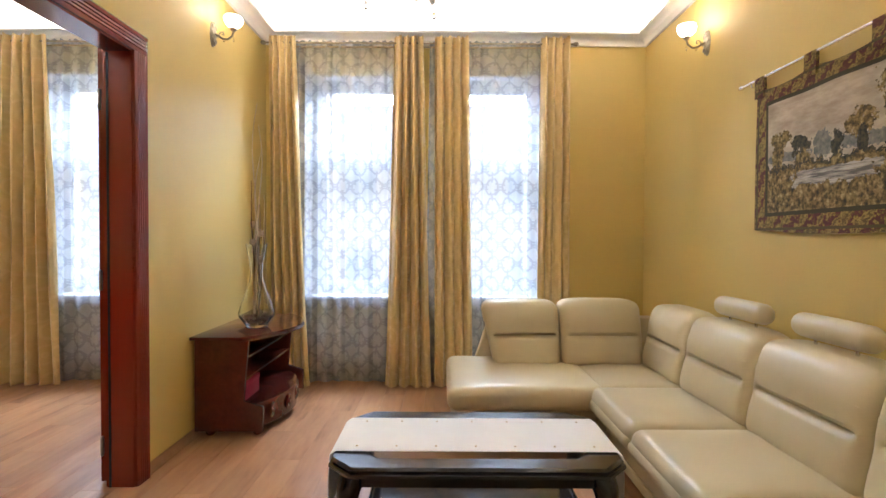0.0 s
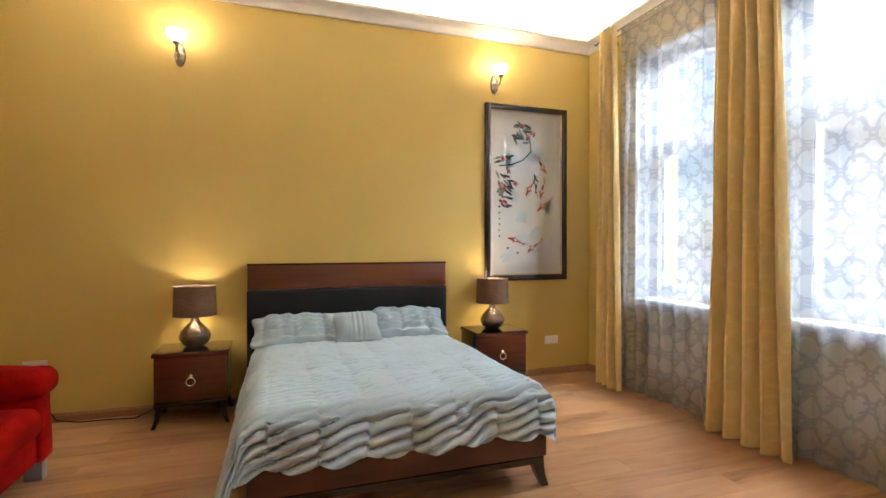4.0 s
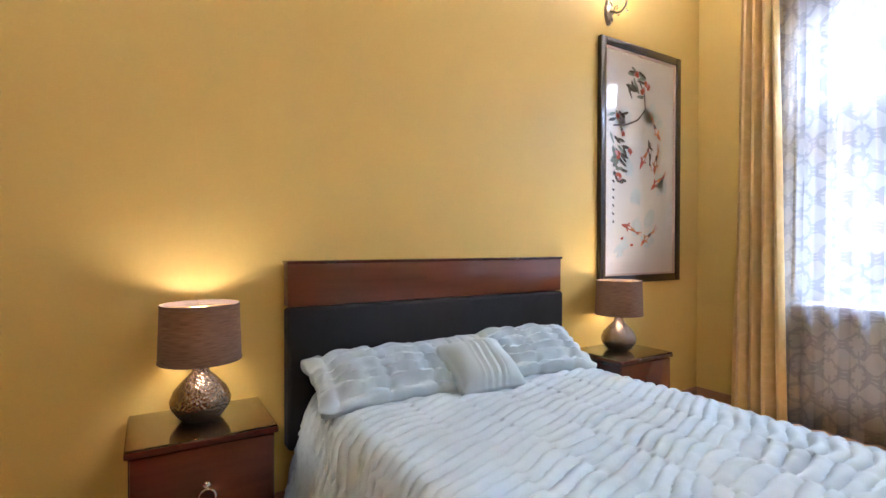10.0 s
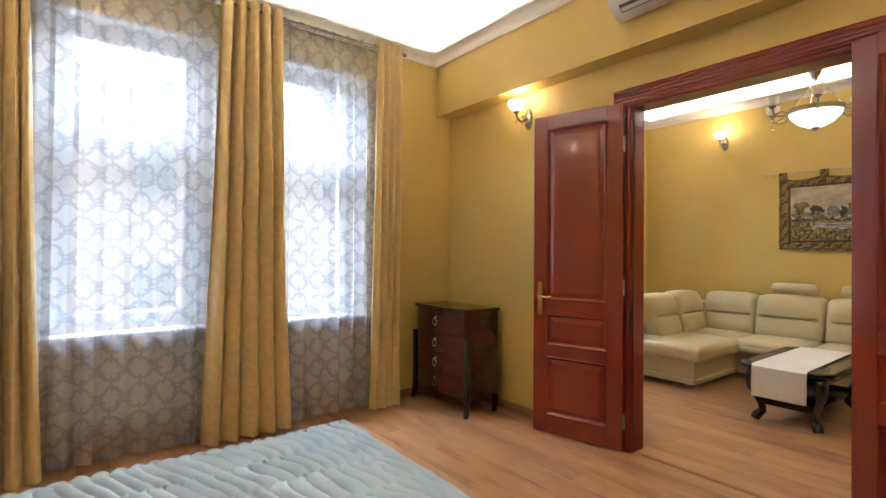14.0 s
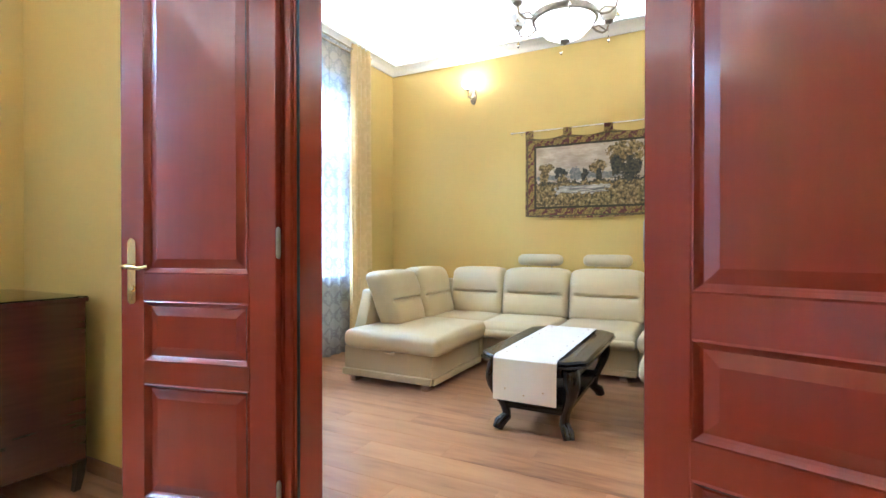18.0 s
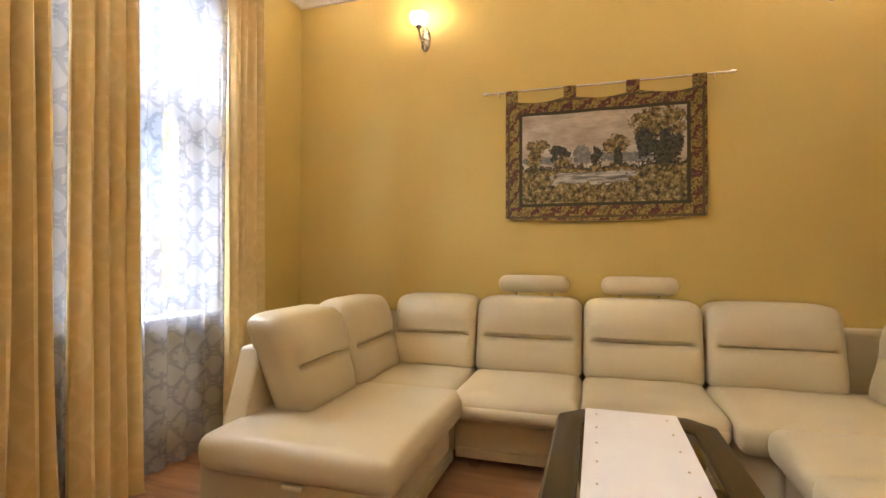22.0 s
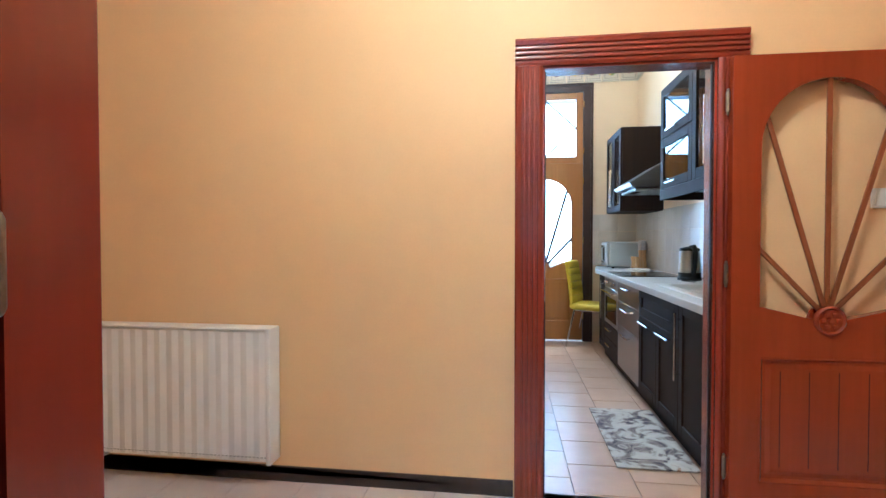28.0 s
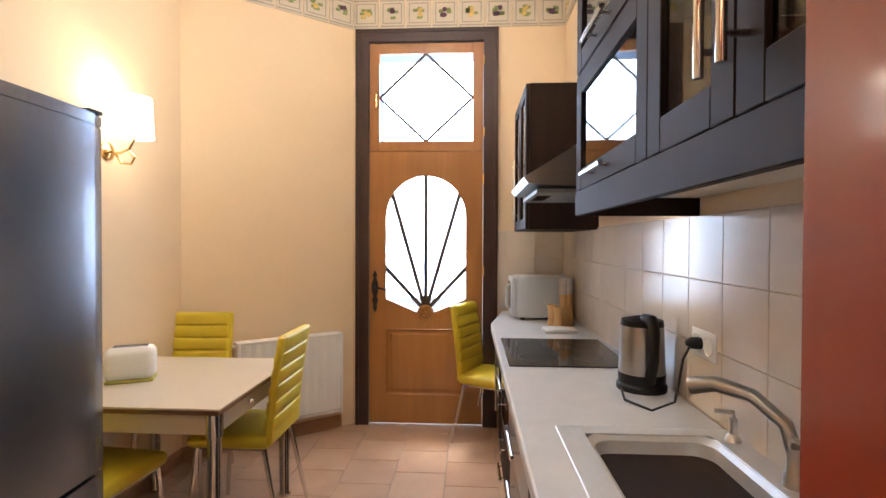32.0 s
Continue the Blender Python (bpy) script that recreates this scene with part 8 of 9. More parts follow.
def wall_cabinet(label, y0, y1, z0, z1, x, fronts):
    t = thing("wall_cabinet", label, "cabinet", (x, (y0 + y1) / 2, z0), 0, "kitchen wall cabinets")
    a, b, h, d = (y0 - y1) / 2, (y1 - y0) / 2, z1 - z0, x - XKW
    for p in ((-d, -0.021, a, a + 0.018, 0, h), (-d, -0.021, b - 0.018, b, 0, h), (-d, -0.021, a + .018, b - .018, 0, 0.018), (-d, -0.021, a + .018, b - .018, h - 0.018, h), (-d + 0.003, -d + 0.012, a + .018, b - .018, 0.018, h - 0.018)):
        part("carcass_panel", Shape().box(*p), ESPRESSO, t, "", False)
    s = Shape().box(-d + 0.0125, -d + 0.016, a + .019, b - .019, 0.019, h - 0.019)
    part("lining", s, surface("pale_cabinet_lining", (0.62, 0.55, 0.44), 0.6), t, "pale inside lining", False)
    for z in (h * 0.36, h * 0.68):
        part("shelf", Shape().box(-d + 0.02, -0.04, a + .02, b - .02, z - 0.004, z + 0.004), CABGLASS, t, "glass shelf", False)
    for kind, c, e, lo, hi in fronts:
        o = shaker(t, "door", c, e, lo, hi, ESPRESSO, True)
        if kind == "flap":
            m = (c + e) / 2
            bar_handle(o, (0, m - 0.10, lo + 0.03), (0, m + 0.10, lo + 0.03))
        elif kind == "left":
            bar_handle(o, (0, c + 0.03, lo + 0.06), (0, c + 0.03, lo + 0.44))
        else:
            bar_handle(o, (0, e - 0.03, lo + 0.06), (0, e - 0.03, lo + 0.44))
    return t


wall_cabinet("dark espresso wall cabinet with two glass flap doors", -5.08, -4.46, 1.575, 2.30, -1.08, [("flap", -0.31, 0.31, 0.0, 0.36), ("flap", -0.31, 0.31, 0.363, 0.725)])
wall_cabinet("dark espresso wall cabinet with two tall glass doors", -4.46, -3.84, 1.575, 2.30, -1.08, [("right", -0.31, 0.0, 0.0, 0.725), ("left", 0.0, 0.31, 0.0, 0.725)])
wall_cabinet("dark espresso wall cabinet with glass doors beside the garden door", -6.94, -6.27, 1.49, 2.305, -1.055, [("right", -0.335, 0.0, 0.0, 0.815), ("left", 0.0, 0.335, 0.0, 0.815)])
pm = thing("pelmet", "dark espresso light pelmet below the wall cabinets", "pelmet", (-1.08, -4.46, 1.50))
part("front_strip", Shape().box(-0.018, 0.002, -0.62, 0.62, 0, 0.074, 0.002, 1), ESPRESSO, pm)
part("end_strip", Shape().box(-0.375, -0.018, -0.62, -0.602, 0, 0.074), ESPRESSO, pm, "", False)
part("light_board", Shape().box(-0.37, -0.02, -0.60, 0.62, 0.055, 0.073), surface("pale_light_board", (0.65, 0.62, 0.56), 0.5), pm, "pale underside board", False)
for y in (-0.3, 0.1, 0.45):
    part("spotlight", Shape().lathe([(0.0, 0.048), (0.03, 0.048), (0.034, 0.056)], (-0.19, y, 0), 18), CHROME, pm)

# things on the worktop
kt = thing("kettle", "steel and black electric kettle on the worktop", "kettle", (-1.355, -5.27, 0.90))
part("base", Shape().lathe([(0.085, 0), (0.085, 0.018), (0.078, 0.026), (0.0, 0.026)], (0, 0, 0), 24), IRON, kt)
part("body", Shape().lathe([(0.078, 0.026), (0.080, 0.06), (0.075, 0.06)], (0, 0, 0), 28), IRON, kt)
part("steel_wall", Shape().lathe([(0.0785, 0.06), (0.072, 0.225), (0.0, 0.225)], (0, 0, 0), 28), BRUSHED, kt, "steel wall")
part("lid", Shape().lathe([(0.073, 0.225), (0.070, 0.245), (0.02, 0.258), (0.0, 0.258)], (0, 0, 0), 28), IRON, kt)
part("handle", Shape().tube([(0.0, 0.03, 0.25), (0.0, 0.09, 0.255), (0.0, 0.118, 0.22), (0.0, 0.112, 0.12), (0.0, 0.08, 0.045)], [0.02, 0.02, 0.018, 0.017, 0.018], 10), IRON, kt)
part("spout", Shape().soft(-0.02, 0.02, -0.095, -0.06, 0.20, 0.24, 0.012, res=3), BRUSHED, kt)
cordk = thing("power_cable", "black kettle cable plugged into the wall socket", "cable", (-1.30, -5.12, 0.90))
part("cable", Shape().tube([(0.03, -0.10, 0.012), (0.05, 0.0, 0.006), (0.0, 0.10, 0.006), (-0.06, 0.12, 0.04), (-0.10, 0.08, 0.16), (-0.12, 0.08, 0.20)], 0.004, 6), IRON, cordk)
part("plug", Shape().lathe([(0.020, 0), (0.018, 0.03), (0.007, 0.045), (0.0, 0.045)], (-0.152, 0.08, 0.21), 12, True, "x"), IRON, cordk)
plate("wall_socket", "white double socket above the worktop", "socket", (XKW, -5.02, 1.11), 90, 2, "socket")

mw = thing("microwave", "light grey microwave oven in the worktop corner", "microwave", (-1.22, -6.92, 0.905), 0)
GREYP = surface("light_grey_plastic", (0.52, 0.54, 0.55), 0.35, vary=0.03)
part("body", Shape().soft(-0.20, 0.17, -0.16, 0.16, 0.01, 0.28, 0.02, res=4), GREYP, mw)
dd = part("door", Shape().soft(0.165, 0.195, -0.155, 0.155, 0.015, 0.275, 0.015, res=4), GREYP, mw)
part("door_window", Shape().box(0.1935, 0.197, -0.13, 0.04, 0.05, 0.24), DARKGLASS, dd, "dark window", False)
part("handle", Shape().tube([(0.195, 0.06, 0.06), (0.225, 0.06, 0.08), (0.225, 0.06, 0.21), (0.195, 0.06, 0.23)], 0.008, 8), GREYP, dd)
for x in (-0.15, 0.12):
    for y in (-0.12, 0.12):
        part("foot", Shape().lathe([(0.015, -0.005), (0.015, 0.012)], (x, y, 0), 10), IRON, mw)
MILL = wood("pale_turned_wood", (0.60, 0.36, 0.14), (0.50, 0.28, 0.10), 0.4, 0.2, "z", 0.6)
for k, (x, y, h) in enumerate(((-1.31, -6.50, 0.30), (-1.36, -6.57, 0.30))):
    t = thing("pepper_mill", "tall turned wooden mill with a steel cap", "mill", (x, y, 0.90), 0, "wooden mills")
    part("body", Shape().lathe([(0.032, 0), (0.034, 0.02), (0.022, 0.10), (0.019, 0.16), (0.024, h - 0.10), (0.0, h - 0.10)], (0, 0, 0), 20), MILL, t)
    part("cap", Shape().lathe([(0.0235, h - 0.10), (0.0225, h), (0.0, h)], (0, 0, 0), 20), BRUSHED, t, "steel cap")
for k, (x, y) in enumerate(((-1.27, -6.44), (-1.25, -6.53))):
    t = thing("egg_cup", "small waisted wooden pot on the worktop", "pot", (x, y, 0.90), 0, "wooden pots")
    part("body", Shape().lathe([(0.03, 0), (0.024, 0.05), (0.022, 0.08), (0.03, 0.135), (0.026, 0.135), (0.0, 0.10)], (0, 0, 0), 18), MILL, t)
dc = thing("dish_cloth", "folded white cloth on the worktop", "cloth", (-1.25, -6.36, 0.901))
part("cloth", Shape().soft(-0.10, 0.08, -0.06, 0.07, 0.0, 0.022, 0.009, res=6, warp=lambda q: (q.x + 0.02 * noise.noise((q.y * 20, 0, 1)), q.y, q.z + 0.006 * noise.noise((q.x * 22, q.y * 22, 0)) if q.z > 0.01 else q.z)), LINEN, dc)

# garden door at the kitchen's end
PINE = wood("honey_pine_door", (0.43, 0.19, 0.042), (0.31, 0.125, 0.027), 0.35, 0.25, "z", 0.6)
UMBER = surface("dark_umber_frame", (0.045, 0.020, 0.013), 0.35, vary=0.2)
door5 = tagged(new("door_5"), "closed honey pine door with a sunburst arch and a diamond transom", "door", "", "structure")
s = Shape()
s.box(-0.955, -0.845, YK1 - 0.02, YK1 + 0.025, 0, 2.945)
s.box(0.035, 0.135, YK1 - 0.02, YK1 + 0.025, 0, 2.945)
s.box(-0.955, 0.135, YK1 - 0.02, YK1 + 0.025, 2.945, 3.04)
for a, b in ((-0.955, -0.93), (0.11, 0.135)):
    s.box(a, b, YK1 + 0.025, YK1 + 0.034, 0, 3.04)
s.box(-0.93, 0.11, YK1 + 0.025, YK1 + 0.034, 3.015, 3.04)
part("casing", s, UMBER, door5, "dark umber casing", False)
LEAD = surface("dull_lead_bar", (0.10, 0.075, 0.055), 0.5, 0.3)
dl = sun_leaf(door5, 0.876, 2.103, 0.13, 0.746, 0.97, 0.10, 1.60, 1.92, (0.22, 0.74), PINE, LEAD, bar=0.015)
dl.matrix_basis = pose(-0.843, YK1 - 0.02, 0.006)
hb = Shape()
out = [(0.0, 0.17), (0.018, 0.135), (0.010, 0.11), (0.024, 0.07), (0.024, 0.0), (0.012, -0.03), (0.024, -0.06), (0.012, -0.10), (0.016, -0.12), (0.0, -0.16)]
hb.prism([(0.83 + x, 1.02 + z) for x, z in out] + [(0.83 - x, 1.02 + z) for x, z in out[::-1][1:-1]], 0.021, 0.027, "y")
hb.tube([(0.83, 0.024, 1.06), (0.83, 0.065, 1.06), (0.79, 0.07, 1.055), (0.74, 0.066, 1.045)], [0.009, 0.008, 0.008, 0.006], 8)
part("door_handle", hb, IRON, dl, "black iron lever handle")
tr_ = tagged(new("transom"), "pine transom light with a diamond of lead bars")
tr_.parent = door5
s = Shape()
for a, b, c, d in ((-0.843, -0.765, 2.11, 2.94), (-0.045, 0.033, 2.11, 2.94), (-0.765, -0.045, 2.11, 2.19), (-0.765, -0.045, 2.86, 2.94)):
    s.box(a, b, YK1 - 0.042, YK1 + 0.004, c, d, 0.004, 1)
part("frame", s, PINE, tr_)
p = part("pane", Shape().box(-0.765, -0.045, YK1 - 0.02, YK1 - 0.016, 2.19, 2.86), PANE, tr_, "clear pane", False)
p.visible_shadow = False
cx, cz = -0.405, 2.525
for (ax, az), (bx, bz) in (((-0.765, cz), (cx, 2.86)), ((cx, 2.86), (-0.045, cz)), ((-0.045, cz), (cx, 2.19)), ((cx, 2.19), (-0.765, cz))):
    part("lead_bar", Shape().tube([(ax, YK1 - 0.012, az), (bx, YK1 - 0.012, bz)], 0.010, 6), LEAD, tr_)
for z in (0.3, 1.2, 1.9, 2.25, 2.8):
    part("hinge", Shape().lathe([(0.007, -0.035), (0.007, 0.035)], (-0.848, YK1 + 0.022, z), 8), BRASS, door5)
part("latch", Shape().box(-0.03, -0.015, YK1 + 0.004, YK1 + 0.03, 2.44, 2.55, 0.004), BRASS, door5)
# porch outside
setting("porch_wall", Shape().box(-1.6, -1.25, -9.4, -7.56, 0, 3.4).box(0.55, 0.9, -9.4, -7.56, 0, 3.4), PEACH, "pale peach porch walls outside the garden door", False)
setting("porch_floor", Shape().box(-1.7, 1.0, -9.4, -7.56, -0.2, -0.01), OUTSIDE, "porch floor", False)

# border of picture tiles under the ceiling
BORD = surface("beige_border_tile", (0.58, 0.50, 0.37), 0.45, vary=0.06)
BORD2 = surface("grey_border_line", (0.36, 0.31, 0.25), 0.5)
PLUM, LEMON = surface("plum_print", (0.10, 0.03, 0.06), 0.6, vary=0.3), surface("lemon_print", (0.62, 0.42, 0.10), 0.6, vary=0.3)
FROND = surface("green_print", (0.22, 0.26, 0.08), 0.6, vary=0.3)
setting("cornice_kitchen", Shape().rings([[(XKW, YK1, z), (0.16, YK1, z), (XKE, -6.54, z), (XKE, YK0, z), (XKW, YK0, z)] if d == 0 else [(XKW + d, YK1 + d, z), (0.16 - d * 0.35, YK1 + d, z), (XKE - d, -6.54 + d * 0.35, z), (XKE - d, YK0 - d, z), (XKW + d, YK0 - d, z)] for d, z in ((0, 3.30), (0.03, 3.30), (0.04, 3.33), (0.09, 3.37), (0.10, 3.42))], True, False), STUCCO, "white kitchen cornice")
rnd = random.Random(9)
k = 0


def border_run(ax, ay, bx, by):
    """A row of picture tiles from a to b along a wall; the room lies to the left of that way."""
    global k
    n = max(1, round(math.hypot(bx - ax, by - ay) / 0.215))
    ang = math.degrees(math.atan2(by - ay, bx - ax))
    w = math.hypot(bx - ax, by - ay) / n
    for i in range(n):
        t = new("border_tile")
        t.parent = border_root
        t.matrix_basis = pose(ax + (bx - ax) * (i + 0.5) / n, ay + (by - ay) * (i + 0.5) / n, 3.165, 0, 0, ang)
        part("tile", Shape().box(-w / 2 + 0.003, w / 2 - 0.003, 0.001, 0.009, -0.115, 0.115, 0.003, 1), BORD, t)
        s = Shape()
        for a, b, c, d in ((-0.075, 0.075, 0.07, 0.078), (-0.075, 0.075, -0.078, -0.07), (-0.075, -0.067, -0.07, 0.07), (0.067, 0.075, -0.07, 0.07), (-w / 2 + 0.01, w / 2 - 0.01, 0.092, 0.102), (-w / 2 + 0.01, w / 2 - 0.01, -0.102, -0.092)):
            s.box(a, b, 0.009, 0.0105, c, d)
        part("frame_line", s, BORD2, t, "", False)
        s = Shape()
        for j in range(6):
            a = rnd.uniform(0, 6.28)
            s.soft(0.03 * math.cos(a) - 0.018, 0.03 * math.cos(a) + 0.018, 0.009, 0.0115, 0.035 * math.sin(a) - 0.010, 0.035 * math.sin(a) + 0.010, 0.001, res=2)
        part("foliage", s, FROND, t, "", False)
        s = Shape()
        for j in range(3):
            x, z = rnd.uniform(-0.025, 0.025), rnd.uniform(-0.025, 0.03)
            s.lathe([(0.0, 0.012), (0.016, 0.0118), (0.018, 0.009)], (x, 0, z), 12, True, "y")
        part("fruit", s, PLUM if k % 2 else LEMON, t, "", False)
        k += 1


border_root = tagged(new("trim_kitchen"), "row of fruit picture tiles below the kitchen ceiling", "", "", "structure")
border_run(0.16, YK1, XKW, YK1)
for o in border_root.children:
    o.matrix_basis = o.matrix_basis @ pose(0, 0, 0, 0, 0, 180)
border_run(XKE, -6.54, 0.16, YK1)
border_run(XKW, YK1, XKW, YK0)
border_run(XKE, YK0, XKE, -6.54)
for o in border_root.children:
    p_ = o.matrix_basis.translation
    if p_.y > YK1 + 0.05:
        o.matrix_basis = o.matrix_basis @ pose(0, 0, 0, 0, 0, 180)

# spiral-armed ceiling lamp
kc = thing("kitchen_chandelier", "chrome kitchen chandelier with spiral arms and lit glass cups", "chandelier", (-0.41, -5.62, 2.86))
part("rod", Shape().tube([(0, 0, 0.05), (0, 0, 0.53)], 0.008, 8), CHROME, kc)
part("ceiling_cup", Shape().lathe([(0.006, 0.50), (0.05, 0.53), (0.06, 0.56)], (0, 0, 0), 18), CHROME, kc)
part("hub", Shape().lathe([(0.0, -0.03), (0.02, -0.02), (0.032, 0.01), (0.02, 0.05), (0.0, 0.06)], (0, 0, 0), 16), CHROME, kc)
for k in range(5):
    a = 2 * math.pi * k / 5 + 0.3
    c, d = math.cos(a), math.sin(a)
    rows = [(0.02 * c, 0.02 * d, 0.0)]
    for i in range(15):
        f = i / 14
        b = a + 1.1 * f
        r = 0.05 + 0.20 * f
        rows.append((r * math.cos(b), r * math.sin(b), -0.07 * math.sin(math.pi * f) + 0.02 * f))
    arm = part("arm", Shape().tube(rows, 0.006, 8), CHROME, kc)
    ex, ey, ez = rows[-1]
    part("glass_cup", Shape().lathe([(0.016, 0.0), (0.045, 0.012), (0.058, 0.05), (0.056, 0.085), (0.053, 0.085), (0.054, 0.05), (0.042, 0.016), (0.014, 0.006)], (ex, ey, ez), 18, False), glow("lit_white_cup", (1.0, 0.93, 0.82), 1.6), arm, "lit white glass cup")
lamp_point("kitchen_bulbs", (-0.41, -5.62, 3.05), 17, (1.0, 0.86, 0.66), 0.15)

# table, chairs, fridge, wall lamp
kt_ = thing("dining_table", "cream glass-topped kitchen table on chrome legs", "table", (0.66, -5.80, 0))
CREAMG = surface("cream_lacquered_glass", (0.66, 0.58, 0.46), 0.12, vary=0.02)
part("glass_top", Shape().box(-0.42, 0.42, -0.42, 0.42, 0.742, 0.752, 0.002, 1), CREAMG, kt_, "glossy cream glass top")
part("leaf_board", Shape().box(-0.415, 0.415, -0.415, 0.415, 0.722, 0.740, 0.002, 1), surface("brown_board_edge", (0.20, 0.10, 0.05), 0.5), kt_)
for a, b, c, d in ((-0.37, 0.37, -0.39, -0.37), (-0.37, 0.37, 0.37, 0.39), (-0.39, -0.37, -0.37, 0.37), (0.37, 0.39, -0.37, 0.37)):
    part("apron", Shape().box(a, b, c, d, 0.635, 0.72, 0.002, 1), CREAMG, kt_)
part("drawer_knob", Shape().lathe([(0.006, 0), (0.012, 0.012), (0.008, 0.02), (0, 0.021)], (-0.39, 0.1, 0.68), 10, True, "x").turn(Matrix.Translation((-0.78, 0, 0)) @ Matrix.Diagonal((-1, 1, 1, 1))), CHROME, kt_)
for sx in (-1, 1):
    for sy in (-1, 1):
        part("leg", Shape().lathe([(0.032, 0), (0.034, 0.012), (0.028, 0.02), (0.028, 0.62), (0.034, 0.625), (0.034, 0.72), (0.0, 0.72)], (sx * 0.375, sy * 0.375, 0), 18), CHROME, kt_)
ts = thing("toaster", "white toaster on the kitchen table", "toaster", (0.86, -5.74, 0.752), 25)
ts.scale = (0.8, 0.8, 0.88)
part("body", Shape().soft(-0.13, 0.13, -0.075, 0.075, 0.012, 0.185, 0.04, (0, 0.006, 0.004), 6), PLASTIC, ts)
part("base", Shape().soft(-0.125, 0.125, -0.07, 0.07, 0.0, 0.02, 0.008, res=3), surface("yellowish_base", (0.5, 0.45, 0.1), 0.5), ts)
part("slot", Shape().box(-0.09, 0.09, -0.03, -0.008, 0.184, 0.190).box(-0.09, 0.09, 0.008, 0.03, 0.184, 0.190), IRON, ts, "", False)
part("lever", Shape().box(0.128, 0.15, -0.015, 0.015, 0.10, 0.12, 0.003), PLASTIC, ts)
CH_L = "yellow faux-leather dining chair with chrome legs"


def chair(at, rz):
    """It faces +y: the back stands at -y."""
    t = thing("dining_chair", CH_L, "chair", at, rz, "yellow kitchen chairs")
    part("seat", Shape().soft(-0.205, 0.205, -0.20, 0.21, 0.425, 0.485, 0.028, (0, 0, 0.010), 8), YELLOW, t)
    bk = part("backrest", Shape().soft(-0.198, 0.198, -0.210, -0.178, 0.44, 0.962, 0.014, res=8, warp=lambda q: (q.x, q.y - 0.22 * max(0, q.z - 0.48) ** 1.4 * 0.8, q.z)), YELLOW, t)
    for k in range(6):
        z0, z1 = 0.50 + 0.077 * k, 0.50 + 0.077 * (k + 1) + 0.004
        part("back_pad", Shape().soft(-0.195 + 0.004 * k, 0.195 - 0.004 * k, -0.212, -0.168, z0, z1, 0.018, (0, 0.006, 0), 5, lambda q: (q.x, q.y - 0.22 * (q.z - 0.48) ** 1.4 * 0.8, q.z)), YELLOW, bk)
    for sx in (-1, 1):
        part("leg", Shape().tube([(sx * 0.17, 0.17, 0.43), (sx * 0.195, 0.20, 0.0)], [0.013, 0.010], 10), CHROME, t)
        part("leg", Shape().tube([(sx * 0.17, -0.16, 0.43), (sx * 0.19, -0.25, 0.0)], [0.013, 0.010], 10), CHROME, t)
    part("seat_frame", Shape().tube([(-0.17, -0.16, 0.418), (0.17, -0.16, 0.418), (0.17, 0.17, 0.418), (-0.17, 0.17, 0.418), (-0.17, -0.16, 0.418)], 0.010, 8), CHROME, t)
    return t


c0 = chair((0.40, -5.96, 0), -90)
copy_thing(c0, pose(0.93, -6.27, 0, 0, 0, 5))
copy_thing(c0, pose(0.81, -5.42, 0, 0, 0, 175))
copy_thing(c0, pose(-0.93, -7.01, 0, 0, 0, 64))
frg = thing("refrigerator", "tall brushed steel refrigerator with a freezer drawer below", "refrigerator", (0.845, -4.79, 0))
frg.scale = (1.0, 1.0, 0.965)
FST = surface("fridge_steel", (0.22, 0.235, 0.27), 0.24, 0.9, 0.05, 2, 120, 0.05, 0.0, (30, 30, 0.5))
part("cabinet", Shape().box(-0.30, 0.19, -0.31, 0.31, 0.03, 1.86, 0.01), surface("fridge_grey_side", (0.30, 0.31, 0.33), 0.4, 0.3), frg)
for z0, z1 in ((0.06, 0.66), (0.675, 1.86)):
    rows = []
    for i in range(13):
        y = -0.31 + 0.62 * i / 12
        x = -0.345 - 0.028 * (1 - (y / 0.31) ** 2) ** 0.6
        rows.append((x, y))
    o = part("door", Shape().prism([(-0.302, -0.31), (-0.302, 0.31)] + rows[::-1], z0, z1, "z", 0.004), FST, frg, "curved steel door")
part("top_cap", Shape().prism([(-0.302, -0.31), (-0.302, 0.31)] + [(x - 0.002, y) for x, y in rows[::-1]], 1.862, 1.90, "z", 0.006), FST, frg)
part("hinge_cover", Shape().box(-0.36, -0.30, -0.30, -0.24, 1.90, 1.915, 0.004), IRON, frg)
for x in (-0.26, 0.08):
    for y in (-0.27, 0.27):
        part("foot", Shape().lathe([(0.02, 0), (0.02, 0.035)], (x, y, 0), 10), IRON, frg)
wl = thing("wall_lamp", "brass kitchen wall lamp with a lit white drum shade", "wall lamp", (XKE, -5.90, 1.84))
part("wall_plate", Shape().lathe([(0.045, 0.0), (0.045, -0.012), (0.03, -0.02), (0.0, -0.022)], (0, 0, 0.03), 20, True, "x"), BRASS, wl)
part("arm", Shape().tube([(-0.02, 0, 0.03), (-0.07, 0, 0.02), (-0.12, 0, 0.04), (-0.145, 0, 0.09), (-0.14, 0, 0.13)], 0.007, 8).tube([(-0.04, 0, 0.03), (-0.08, 0, -0.03), (-0.13, 0, -0.035), (-0.15, 0, 0.0), (-0.12, 0, 0.03)], 0.006, 8), BRASS, wl)
part("shade", Shape().lathe([(0.095, 0.10), (0.085, 0.30), (0.082, 0.30), (0.092, 0.10), (0.095, 0.10)], (-0.14, 0, 0), 32, False), glow("lit_white_shade", (1.0, 0.90, 0.74), 2.2), wl, "lit white drum shade")
lamp_point("kitchen_wall_bulb", (XKE - 0.14, -5.90, 2.18), 1.0, WARM, 0.03)
